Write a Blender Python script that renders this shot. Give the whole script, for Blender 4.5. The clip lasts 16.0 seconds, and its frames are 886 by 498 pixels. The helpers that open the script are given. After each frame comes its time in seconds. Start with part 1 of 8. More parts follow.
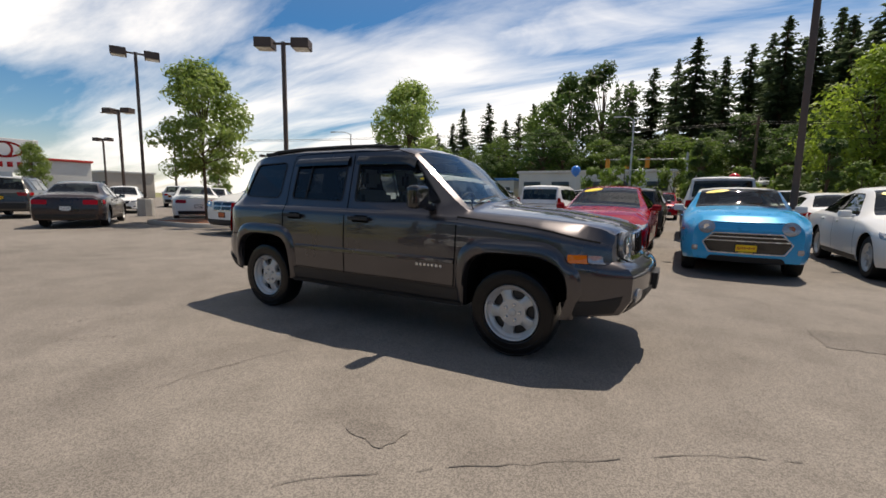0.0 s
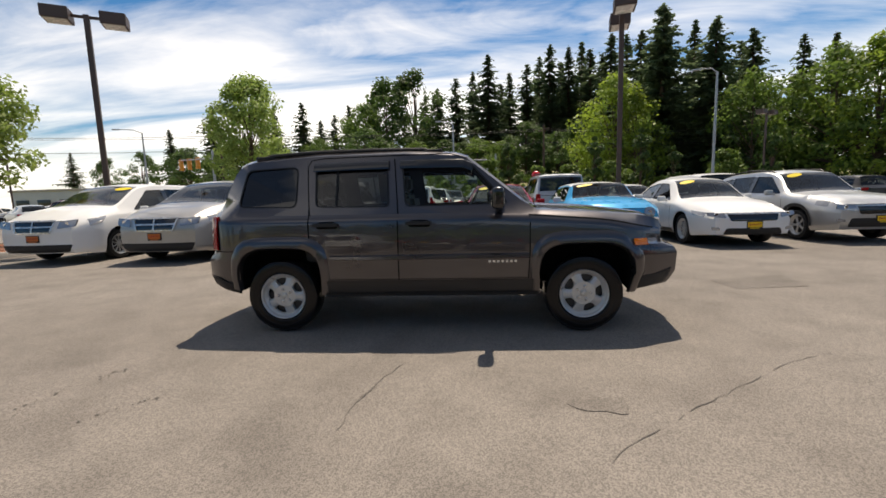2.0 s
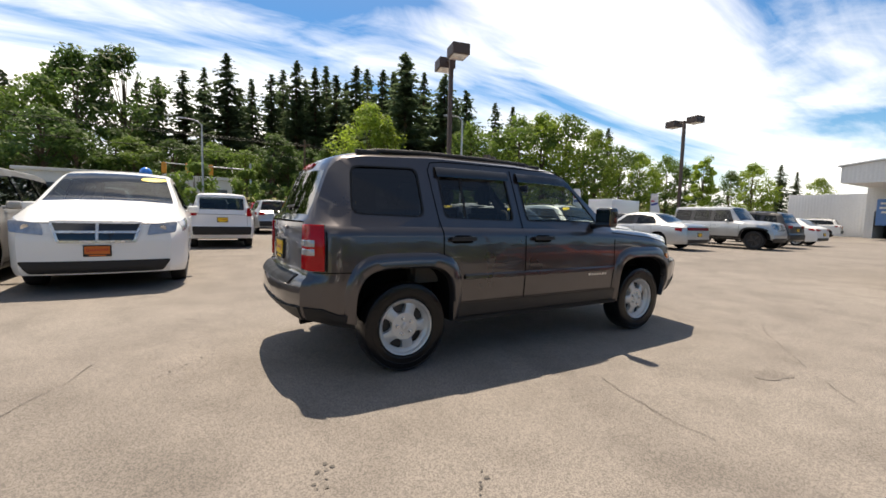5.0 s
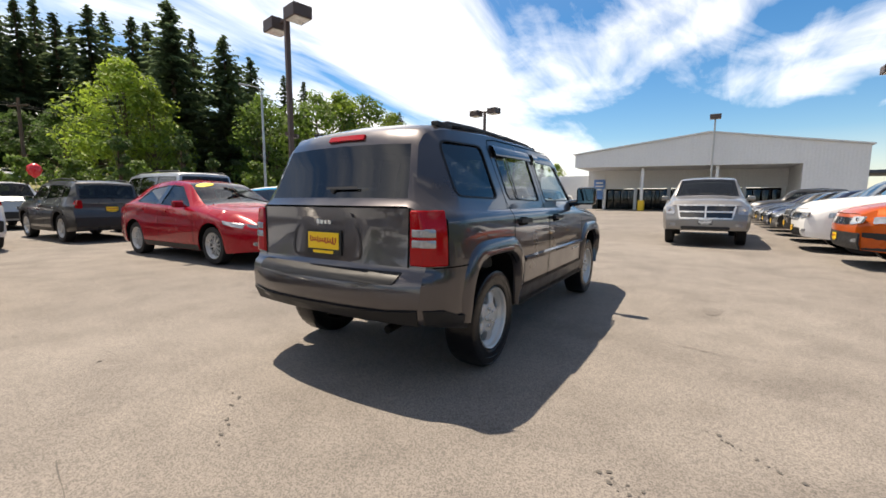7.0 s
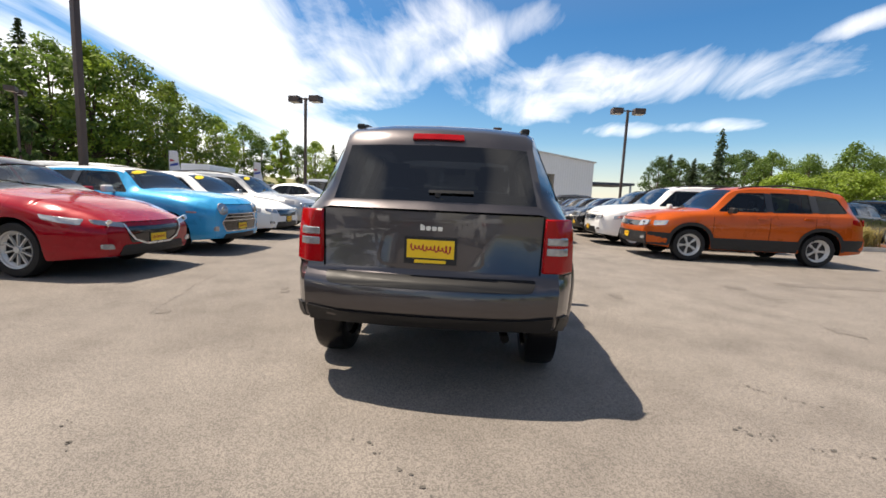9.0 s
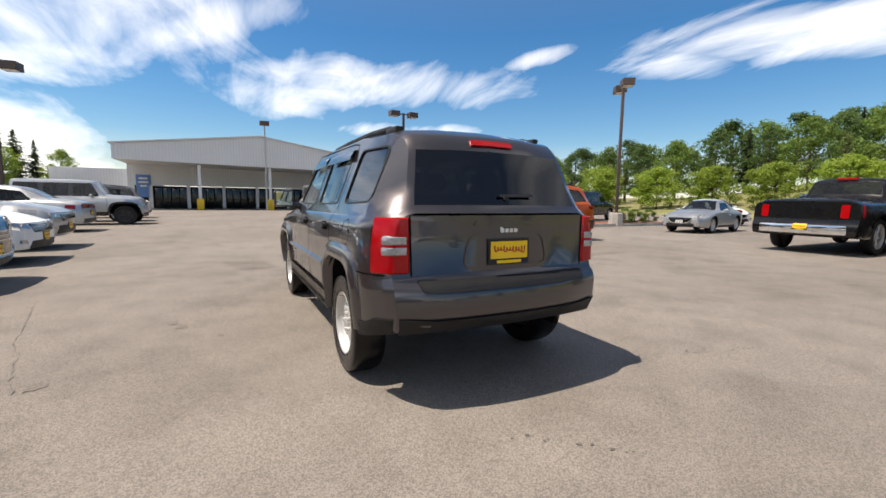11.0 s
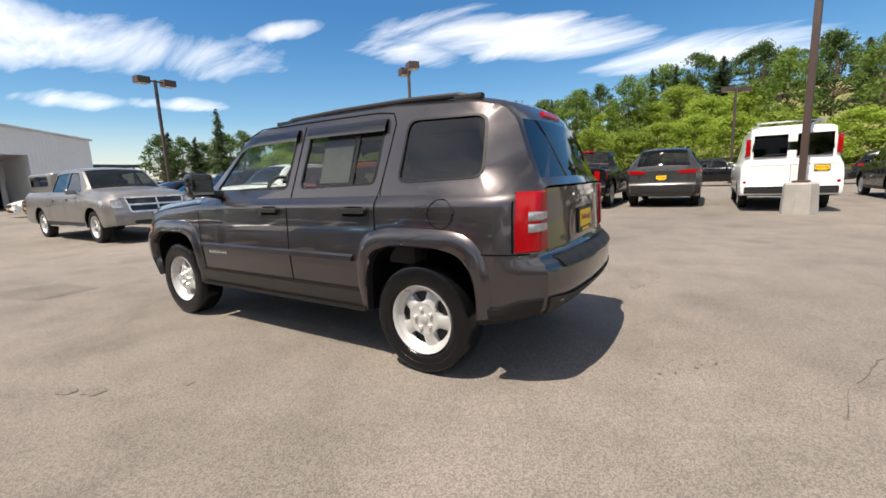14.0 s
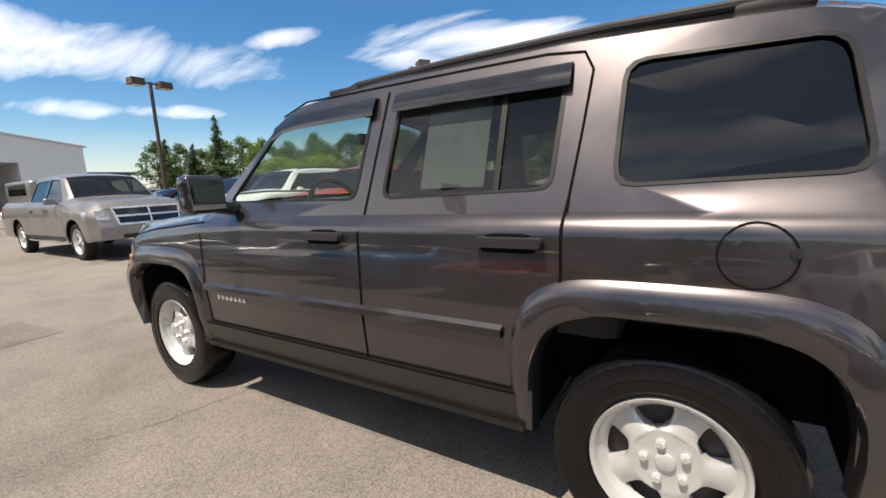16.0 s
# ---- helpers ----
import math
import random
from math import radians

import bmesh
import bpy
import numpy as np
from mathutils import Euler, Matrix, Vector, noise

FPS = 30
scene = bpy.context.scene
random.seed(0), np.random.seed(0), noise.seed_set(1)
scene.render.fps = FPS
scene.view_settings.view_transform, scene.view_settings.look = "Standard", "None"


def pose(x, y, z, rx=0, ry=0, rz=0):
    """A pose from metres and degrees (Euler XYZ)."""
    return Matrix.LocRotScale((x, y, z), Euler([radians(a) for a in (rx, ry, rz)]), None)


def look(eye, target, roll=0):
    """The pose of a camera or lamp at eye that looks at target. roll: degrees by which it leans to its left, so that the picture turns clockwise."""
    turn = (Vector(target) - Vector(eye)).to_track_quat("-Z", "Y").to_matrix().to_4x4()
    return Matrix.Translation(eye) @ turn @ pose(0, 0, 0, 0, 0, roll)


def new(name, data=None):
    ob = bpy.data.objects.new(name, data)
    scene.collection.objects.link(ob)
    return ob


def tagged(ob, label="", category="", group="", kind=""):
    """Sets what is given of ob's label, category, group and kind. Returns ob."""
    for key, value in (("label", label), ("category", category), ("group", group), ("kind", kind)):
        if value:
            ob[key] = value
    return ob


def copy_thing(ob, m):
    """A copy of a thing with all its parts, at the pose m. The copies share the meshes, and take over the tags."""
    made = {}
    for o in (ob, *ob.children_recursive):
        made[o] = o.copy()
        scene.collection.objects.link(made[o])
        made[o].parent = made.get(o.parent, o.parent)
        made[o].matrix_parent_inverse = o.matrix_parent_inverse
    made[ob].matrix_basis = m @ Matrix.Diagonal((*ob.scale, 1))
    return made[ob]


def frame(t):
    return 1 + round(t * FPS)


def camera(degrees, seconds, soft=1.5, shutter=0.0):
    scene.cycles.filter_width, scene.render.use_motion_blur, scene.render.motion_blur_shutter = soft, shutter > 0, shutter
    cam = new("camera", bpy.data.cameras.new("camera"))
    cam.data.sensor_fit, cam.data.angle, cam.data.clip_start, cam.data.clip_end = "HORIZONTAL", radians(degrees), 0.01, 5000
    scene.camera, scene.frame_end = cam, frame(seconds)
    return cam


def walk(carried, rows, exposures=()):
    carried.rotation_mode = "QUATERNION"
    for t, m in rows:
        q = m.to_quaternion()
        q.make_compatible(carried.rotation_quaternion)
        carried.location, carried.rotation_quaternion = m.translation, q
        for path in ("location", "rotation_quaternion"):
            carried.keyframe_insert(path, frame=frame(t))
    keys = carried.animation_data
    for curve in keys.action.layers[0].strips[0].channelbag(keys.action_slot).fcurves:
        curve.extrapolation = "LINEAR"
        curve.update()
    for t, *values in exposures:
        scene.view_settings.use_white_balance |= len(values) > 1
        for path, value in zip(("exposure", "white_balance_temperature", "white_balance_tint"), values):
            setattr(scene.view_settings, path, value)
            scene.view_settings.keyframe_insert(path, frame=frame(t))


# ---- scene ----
cam = camera(93.1, 16.0, 1.6)
PATH = [
    (0, (2.333, -3.62, 1.15), (1.359, -1.89, 0.906), 1.0),
    (0.5, (1.906, -3.937, 1.156), (1.099, -2.122, 0.92), 0.5),
    (1, (1.406, -4.126, 1.169), (0.802, -2.23, 0.965), 1.5),
    (1.5, (0.935, -4.334, 1.174), (0.51, -2.391, 0.963), -2.7),
    (2, (0.45, -4.355, 1.164), (0.274, -2.377, 0.922), -1.7),
    (2.5, (-0.081, -4.362, 1.154), (-0.022, -2.379, 0.894), -0.8),
    (3, (-0.591, -4.288, 1.15), (-0.352, -2.32, 0.888), -0.1),
    (3.5, (-1.126, -4.16, 1.155), (-0.69, -2.216, 0.98), 0.0),
    (3.7, (-1.357, -4.117, 1.166), (-0.841, -2.194, 0.976), -0.4),
    (5.8, (-3.185, -2.896, 1.115), (-1.903, -1.375, 0.915), 1.9),
    (6, (-3.317, -2.747, 1.122), (-1.969, -1.291, 0.873), 1.7),
    (6.5, (-3.563, -2.344, 1.106), (-2.024, -1.096, 0.833), 1.2),
    (7, (-3.819, -1.953, 1.11), (-2.129, -0.909, 0.876), 0.2),
    (7.5, (-4.028, -1.557, 1.112), (-2.223, -0.727, 0.886), 0.5),
    (8, (-4.183, -1.125, 1.113), (-2.297, -0.524, 0.828), 0.4),
    (8.5, (-4.31, -0.689, 1.123), (-2.362, -0.335, 0.839), 1.0),
    (9, (-4.308, -0.223, 1.143), (-2.328, -0.088, 0.901), 2.6),
    (9.5, (-4.355, 0.231, 1.151), (-2.374, 0.11, 0.906), 2.0),
    (10, (-4.259, 0.636, 1.143), (-2.324, 0.228, 0.846), 3.3),
    (10.2, (-4.231, 0.798, 1.142), (-2.32, 0.277, 0.867), 3.1),
    (12.3, (-3.491, 2.339, 1.131), (-2.032, 1.015, 0.784), 0.0),
    (12.5, (-3.395, 2.419, 1.131), (-1.983, 1.052, 0.759), 0.6),
    (13, (-3.172, 2.642, 1.127), (-1.905, 1.132, 0.786), -1.7),
    (13.5, (-2.938, 2.702, 1.122), (-1.818, 1.073, 0.816), -2.9),
    (14, (-2.682, 2.695, 1.129), (-1.628, 1.027, 0.799), -2.3),
    (14.5, (-2.365, 2.661, 1.129), (-1.361, 0.977, 0.734), -4.2),
    (15, (-2.074, 2.448, 1.119), (-1.085, 0.748, 0.755), -1.8),
    (15.5, (-1.728, 2.234, 1.127), (-0.678, 0.558, 0.828), -0.3),
    (16, (-1.381, 2.02, 1.146), (-0.333, 0.345, 0.839), -2.8),
]
walk(cam, [(t, look(eye, target, roll)) for t, eye, target, roll in PATH], [(0.0, -0.08, 6950, 12), (3.5, 0.30, 7250, 12), (6.0, 0.55, 7100, 12), (8.0, 0.56, 7100, 12), (10.0, 0.40, 6850, 12), (13.0, 0.47, 6900, 12), (16.0, 0.50, 6900, 12)])

# ---- light ----
SUN_AZ, SUN_EL = 77.0, 65.0
world = bpy.data.worlds.new("sky")
scene.world = world
world.use_nodes = True
wn, wl = world.node_tree.nodes, world.node_tree.links
wn.clear()
w_out = wn.new("ShaderNodeOutputWorld")
w_bg = wn.new("ShaderNodeBackground")
w_sky = wn.new("ShaderNodeTexSky")
w_sky.sky_type = "NISHITA"
w_sky.sun_disc = False
w_sky.sun_elevation = radians(SUN_EL)
w_sky.sun_rotation = radians(90 - SUN_AZ)
w_sky.air_density, w_sky.dust_density, w_sky.ozone_density = 1.1, 0.05, 4.0
w_bg.inputs["Strength"].default_value = 0.098
# cirrus: streaky noise on a flat layer overhead
w_tc = wn.new("ShaderNodeTexCoord")
w_sep = wn.new("ShaderNodeSeparateXYZ")
wl.new(w_tc.outputs["Generated"], w_sep.inputs[0])


def wmath(op, a, b=None, c=None, clamp=False):
    n = wn.new("ShaderNodeMath")
    n.operation, n.use_clamp = op, clamp
    for i, v in enumerate((a, b, c)):
        if v is None:
            continue
        if isinstance(v, (int, float)):
            n.inputs[i].default_value = v
        else:
            wl.new(v, n.inputs[i])
    return n.outputs[0]


w_z = wmath("ADD", wmath("MAXIMUM", w_sep.outputs[2], 0.0), 0.16)
w_com = wn.new("ShaderNodeCombineXYZ")
w_com_x, w_com_y = wmath("DIVIDE", w_sep.outputs[0], w_z), wmath("DIVIDE", w_sep.outputs[1], w_z)
wl.new(w_com_x, w_com.inputs[0])
wl.new(w_com_y, w_com.inputs[1])


def wnoise(scale, rot, stretch, detail, shift=(0, 0, 0), dist=0.0):
    mp = wn.new("ShaderNodeMapping")
    mp.inputs["Rotation"].default_value[2] = radians(rot)
    mp.inputs["Scale"].default_value = (stretch, 1, 1)
    mp.inputs["Location"].default_value = shift
    wl.new(w_com.outputs[0], mp.inputs["Vector"])
    n = wn.new("ShaderNodeTexNoise")
    n.inputs["Scale"].default_value, n.inputs["Detail"].default_value = scale, detail
    n.inputs["Roughness"].default_value, n.inputs["Distortion"].default_value = 0.58, dist
    wl.new(mp.outputs[0], n.inputs["Vector"])
    return n.outputs[0]


w_big = wnoise(0.42, 25, 0.5, 4, (3.1, 1.7, 0), 0.3)
w_fine = wnoise(1.3, 25, 0.28, 9, (0.4, 5.0, 0), 0.5)
w_cov = wmath("ADD", wmath("MULTIPLY", w_big, 1.15), wmath("MULTIPLY", w_fine, 1.2))
# cloud is thicker towards the sun's side of the sky
w_cov = wmath("ADD", w_cov, wmath("MULTIPLY", wmath("MAXIMUM", w_sep.outputs[1], -0.2), 0.25))
# cover thinned high up, out of view, to weaken the ambient light
w_cov = wmath("SUBTRACT", w_cov, wmath("MULTIPLY", wmath("MAXIMUM", wmath("SUBTRACT", w_sep.outputs[2], 0.45), 0.0), 1.0))
# separate fair-weather clouds: (x, y) on the layer, half length, half width, bearing of the long side
CLOUDS = ((2.05, 0.14, 0.58, 0.15, 46), (2.45, 0.75, 0.6, 0.25, 60), (2.25, -0.70, 0.72, 0.34, 62), (2.74, -1.38, 0.24, 0.13, 62), (1.58, -1.30, 0.17, 0.07, 20), (1.30, -1.85, 0.26, 0.16, 55), (0.80, -2.00, 0.62, 0.22, 37), (2.95, -0.98, 0.24, 0.17, 62), (2.62, -0.30, 0.30, 0.34, 100), (0.0, -2.6, 0.5, 0.22, 10), (-1.2, -2.2, 0.6, 0.2, -20),
          (2.05, 0.62, 0.75, 0.42, 75), (-0.25, 1.80, 0.75, 0.28, 12), (0.95, 1.60, 0.6, 0.3, -35), (0.2, 2.25, 0.6, 0.3, 0), (-1.5, 1.5, 0.5, 0.2, 35),
          # these two rows are added out of view for the car glass to reflect
          (-0.95, 0.25, 0.5, 0.07, 35), (-0.80, -0.25, 0.5, 0.08, 30), (-1.2, -0.05, 0.4, 0.06, 40), (0.1, 0.55, 0.5, 0.08, 15), (-0.3, 0.75, 0.4, 0.06, 20),
          (0.75, 0.75, 0.5, 0.26, 45), (-0.45, -0.85, 0.45, 0.22, 60), (-0.75, 0.62, 0.5, 0.10, 35), (-0.5, 0.85, 0.4, 0.08, 35))
w_spots = None
for cx, cy, ha, hb, br in CLOUDS:
    dx, dy = wmath("SUBTRACT", w_com_x, cx), wmath("SUBTRACT", w_com_y, cy)
    ca, sa = math.cos(radians(br)), math.sin(radians(br))
    u = wmath("DIVIDE", wmath("ADD", wmath("MULTIPLY", dx, ca), wmath("MULTIPLY", dy, sa)), ha)
    v = wmath("DIVIDE", wmath("SUBTRACT", wmath("MULTIPLY", dy, ca), wmath("MULTIPLY", dx, sa)), hb)
    one = wmath("SUBTRACT", 1.0, wmath("ADD", wmath("MULTIPLY", u, u), wmath("MULTIPLY", v, v)))
    w_spots = one if w_spots is None else wmath("MAXIMUM", w_spots, one)
w_puff = wnoise(2.3, 25, 0.5, 12, (1.4, 2.0, 0), 1.1)
w_wisp = wnoise(5.0, 35, 0.22, 12, (4.4, 0.7, 0), 0.8)
w_spots = wmath("MULTIPLY", wmath("MAXIMUM", wmath("ADD", w_spots, wmath("ADD", wmath("MULTIPLY", wmath("SUBTRACT", w_puff, 0.46), 4.0), wmath("MULTIPLY", wmath("SUBTRACT", w_wisp, 0.5), 1.7))), 0.0), 0.42, clamp=True)
w_cov = wmath("SUBTRACT", w_cov, wmath("MULTIPLY", wmath("MAXIMUM", wmath("MULTIPLY", w_sep.outputs[1], -1.0), 0.0), 0.35))
w_fac = wmath("MULTIPLY", wmath("SUBTRACT", w_cov, 1.14), 3.4, clamp=True)
w_fac = wmath("MULTIPLY", wmath("MAXIMUM", w_fac, w_spots), 0.93)
w_mix = wn.new("ShaderNodeMix")
w_mix.data_type = "RGBA"
w_mix.inputs[7].default_value = (13.2, 13.1, 12.9, 1)
wl.new(w_fac, w_mix.inputs[0])
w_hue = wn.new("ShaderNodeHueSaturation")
# sky greyed towards the zenith, out of view, to take blue from shadows
w_zenith_sat = wn.new("ShaderNodeMapRange")
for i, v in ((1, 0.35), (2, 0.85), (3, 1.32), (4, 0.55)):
    w_zenith_sat.inputs[i].default_value = v
wl.new(w_sep.outputs[2], w_zenith_sat.inputs[0])
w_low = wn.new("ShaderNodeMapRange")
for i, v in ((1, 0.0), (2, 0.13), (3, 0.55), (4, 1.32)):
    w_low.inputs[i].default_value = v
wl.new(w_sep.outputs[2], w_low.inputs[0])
wl.new(wmath("MINIMUM", w_zenith_sat.outputs[0], w_low.outputs[0]), w_hue.inputs["Saturation"])
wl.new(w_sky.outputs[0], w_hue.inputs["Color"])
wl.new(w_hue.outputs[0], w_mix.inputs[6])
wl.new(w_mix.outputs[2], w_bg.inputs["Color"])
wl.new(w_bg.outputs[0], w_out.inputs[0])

sun_data = bpy.data.lights.new("sun", "SUN")
sun_data.energy, sun_data.angle, sun_data.color = 4.95, radians(0.6), (1.0, 0.92, 0.80)
sun = new("sun", sun_data)
_a, _e = radians(SUN_AZ), radians(SUN_EL)
sun_dir = Vector((math.cos(_a) * math.cos(_e), math.sin(_a) * math.cos(_e), math.sin(_e)))
sun.matrix_world = look(sun_dir * 60, (0, 0, 0))


# ---- materials ----
MATS = {}


def mat(name, color, rough=0.5, metal=0.0, var=0.12, scale=6.0, fine=60.0, bump=0.0, coat=0.0, emit=0.0, per_object=0.0, spec=0.5):
    """Principled with colour variation at two scales and a fine relief."""
    if name in MATS:
        return MATS[name]
    m = bpy.data.materials.new(name)
    m.use_nodes = True
    n, l = m.node_tree.nodes, m.node_tree.links
    p = n["Principled BSDF"]
    p.inputs["Metallic"].default_value = metal
    p.inputs["Coat Weight"].default_value = coat
    p.inputs["Coat Roughness"].default_value = 0.03
    p.inputs["Specular IOR Level"].default_value = spec
    tc = n.new("ShaderNodeTexCoord")
    big, small = n.new("ShaderNodeTexNoise"), n.new("ShaderNodeTexNoise")
    for t, s, d in ((big, scale, 4), (small, fine, 3)):
        t.inputs["Scale"].default_value, t.inputs["Detail"].default_value = s, d
        l.new(tc.outputs["Object"], t.inputs["Vector"])
    add = n.new("ShaderNodeMath")
    add.operation = "ADD"
    l.new(big.outputs[0], add.inputs[0])
    l.new(small.outputs[0], add.inputs[1])
    src = add.outputs[0]
    if per_object:
        oi = n.new("ShaderNodeObjectInfo")
        k = n.new("ShaderNodeMath")
        k.operation = "MULTIPLY_ADD"
        k.inputs[1].default_value = per_object
        l.new(oi.outputs["Random"], k.inputs[0])
        l.new(src, k.inputs[2])
        src = k.outputs[0]
    mr = n.new("ShaderNodeMapRange")
    mr.inputs[1].default_value, mr.inputs[2].default_value = 0.6, 1.4 + per_object
    mr.inputs[3].default_value, mr.inputs[4].default_value = 1 - var, 1 + var
    l.new(src, mr.inputs[0])
    mx = n.new("ShaderNodeVectorMath")
    mx.operation = "SCALE"
    mx.inputs[0].default_value = color[:3]
    l.new(mr.outputs[0], mx.inputs["Scale"])
    l.new(mx.outputs[0], p.inputs["Base Color"])
    rr = n.new("ShaderNodeMapRange")
    rr.inputs[1].default_value, rr.inputs[2].default_value = 0.3, 0.7
    rr.inputs[3].default_value, rr.inputs[4].default_value = max(rough - 0.06 * (rough > 0.1), 0.0), min(rough + 0.08 * (rough > 0.1) + 0.015, 1)
    l.new(big.outputs[0], rr.inputs[0])
    l.new(rr.outputs[0], p.inputs["Roughness"])
    if bump:
        b = n.new("ShaderNodeBump")
        b.inputs["Strength"].default_value, b.inputs["Distance"].default_value = bump, 0.01
        l.new(small.outputs[0], b.inputs["Height"])
        l.new(b.outputs[0], p.inputs["Normal"])
    if emit:
        p.inputs["Emission Color"].default_value = (*color[:3], 1)
        p.inputs["Emission Strength"].default_value = emit
    MATS[name] = m
    return m


def paint(name, color, metal=0.55, rough=0.32, fleck=0.25):
    """Car paint: a flecked base under a clear coat with a little dust."""
    if name in MATS:
        return MATS[name]
    m = mat(name, color, rough, metal, fleck * 0.5, 3.0, 700.0, 0.0, 0.6, spec=0.12)
    return m


def glass(name, tint, gloss=1.0, base=0.043):
    """Tinted pane: dark see-through film with a mirror-like surface."""
    if name in MATS:
        return MATS[name]
    m = bpy.data.materials.new(name)
    m.use_nodes = True
    n, l = m.node_tree.nodes, m.node_tree.links
    n.clear()
    out, mix = n.new("ShaderNodeOutputMaterial"), n.new("ShaderNodeMixShader")
    tr, gl, fr = n.new("ShaderNodeBsdfTransparent"), n.new("ShaderNodeBsdfGlossy"), n.new("ShaderNodeLayerWeight")
    tr.inputs[0].default_value = (*tint, 1)
    gl.inputs["Roughness"].default_value = 0.015
    gl.inputs["Color"].default_value = (gloss, gloss, gloss, 1)
    fr.inputs["Blend"].default_value = 0.5
    pw, ad = n.new("ShaderNodeMath"), n.new("ShaderNodeMath")
    pw.operation, ad.operation = "POWER", "MULTIPLY_ADD"
    pw.inputs[1].default_value = 4.6
    ad.inputs[1].default_value, ad.inputs[2].default_value = 0.9, base
    l.new(fr.outputs["Facing"], pw.inputs[0])
    l.new(pw.outputs[0], ad.inputs[0])
    l.new(ad.outputs[0], mix.inputs[0])
    l.new(tr.outputs[0], mix.inputs[1])
    l.new(gl.outputs[0], mix.inputs[2])
    l.new(mix.outputs[0], out.inputs[0])
    MATS[name] = m
    return m


def asphalt(name="asphalt", tone=1.0):
    m = bpy.data.materials.new(name)
    m.use_nodes = True
    n, l = m.node_tree.nodes, m.node_tree.links
    p = n["Principled BSDF"]
    tc = n.new("ShaderNodeTexCoord")

    def tex(kind, scale, detail=3.0):
        t = n.new(kind)
        t.inputs["Scale"].default_value = scale
        if "Detail" in t.inputs:
            t.inputs["Detail"].default_value = detail
        l.new(tc.outputs["Object"], t.inputs["Vector"])
        return t

    wide, mid, grit = tex("ShaderNodeTexNoise", 0.22, 5), tex("ShaderNodeTexNoise", 2.3, 6), tex("ShaderNodeTexNoise", 320, 3)
    stone = tex("ShaderNodeTexVoronoi", 165)
    fleck = tex("ShaderNodeTexVoronoi", 26)
    drift = tex("ShaderNodeTexNoise", 0.9, 5)

    def ramp(src, pts):
        r = n.new("ShaderNodeValToRGB")
        while len(r.color_ramp.elements) < len(pts):
            r.color_ramp.elements.new(0.5)
        for e, (pos, c) in zip(r.color_ramp.elements, pts):
            e.position, e.color = pos, (*c, 1)
        l.new(src, r.inputs[0])
        return r.outputs[0]

    def mul(a, b):
        x = n.new("ShaderNodeVectorMath")
        x.operation = "MULTIPLY"
        l.new(a, x.inputs[0])
        l.new(b, x.inputs[1])
        return x.outputs[0]

    base = ramp(wide.outputs[0], [(p, tuple(tone * v for v in c)) for p, c in ((0.3, (0.120, 0.107, 0.095)), (0.5, (0.143, 0.128, 0.115)), (0.72, (0.165, 0.149, 0.134)))])
    base = mul(base, ramp(mid.outputs[0], [(0.28, (0.83, 0.825, 0.82)), (0.5, (1.0, 1.0, 1.0)), (0.75, (1.10, 1.095, 1.09))]))
    base = mul(base, ramp(grit.outputs[0], [(0.3, (0.85, 0.85, 0.85)), (0.5, (1.0, 1.0, 1.0)), (0.7, (1.16, 1.16, 1.15))]))
    base = mul(base, ramp(stone.outputs["Color"], [(0.0, (0.80, 0.80, 0.80)), (0.7, (1.02, 1.02, 1.01)), (0.88, (1.15, 1.14, 1.13)), (1.0, (1.75, 1.73, 1.7))]))
    base = mul(base, ramp(fleck.outputs["Distance"], [(0.0, (2.3, 2.25, 2.15)), (0.09, (1.7, 1.66, 1.6)), (0.14, (1.0, 1.0, 1.0))]))
    base = mul(base, ramp(drift.outputs[0], [(0.32, (0.86, 0.86, 0.86)), (0.46, (1.0, 1.0, 1.0)), (0.62, (1.0, 1.0, 1.0)), (0.74, (1.09, 1.085, 1.08))]))
    l.new(base, p.inputs["Base Color"])
    p.inputs["Roughness"].default_value = 0.86
    p.inputs["Specular IOR Level"].default_value = 0.35
    b = n.new("ShaderNodeBump")
    b.inputs["Strength"].default_value, b.inputs["Distance"].default_value = 0.3, 0.006
    ad = n.new("ShaderNodeMath")
    ad.operation = "ADD"
    l.new(grit.outputs[0], ad.inputs[0])
    l.new(stone.outputs["Distance"], ad.inputs[1])
    l.new(ad.outputs[0], b.inputs["Height"])
    l.new(b.outputs[0], p.inputs["Normal"])
    return m


M_ASPHALT = asphalt()
M_ASPHALT_PATCH = asphalt("patched_asphalt", 0.84)
M_STAIN = asphalt("stained_asphalt", 0.88)
M_TAR = mat("crack_filler", (0.098, 0.088, 0.079), 0.8, 0, 0.3, 4, 70, 0.4)
M_HOLLOW = mat("worn_hollow", (0.100, 0.090, 0.080), 0.85, 0, 0.4, 3, 60, 0.3)
M_SCRUB = mat("grass_bank", (0.20, 0.19, 0.075), 0.95, 0, 0.45, 0.15, 3.0, 0.6)
M_CONCRETE = mat("concrete", (0.38, 0.36, 0.33), 0.85, 0, 0.2, 3, 50, 0.4)
M_MULCH = mat("bark_mulch", (0.22, 0.085, 0.04), 0.95, 0, 0.5, 9, 60, 1.0)
M_BROWN = mat("bronze_painted_steel", (0.085, 0.058, 0.048), 0.5, 0.1, 0.15, 2, 30, 0.05)
M_GALV = mat("galvanised_steel", (0.42, 0.43, 0.44), 0.45, 0.6, 0.15, 2, 30, 0.05)
M_LENSW = mat("lamp_lens", (0.62, 0.60, 0.55), 0.25, 0, 0.08, 5, 40)
M_TYRE = mat("tyre_rubber", (0.018, 0.018, 0.019), 0.62, 0, 0.25, 8, 90, 0.25, spec=0.25)
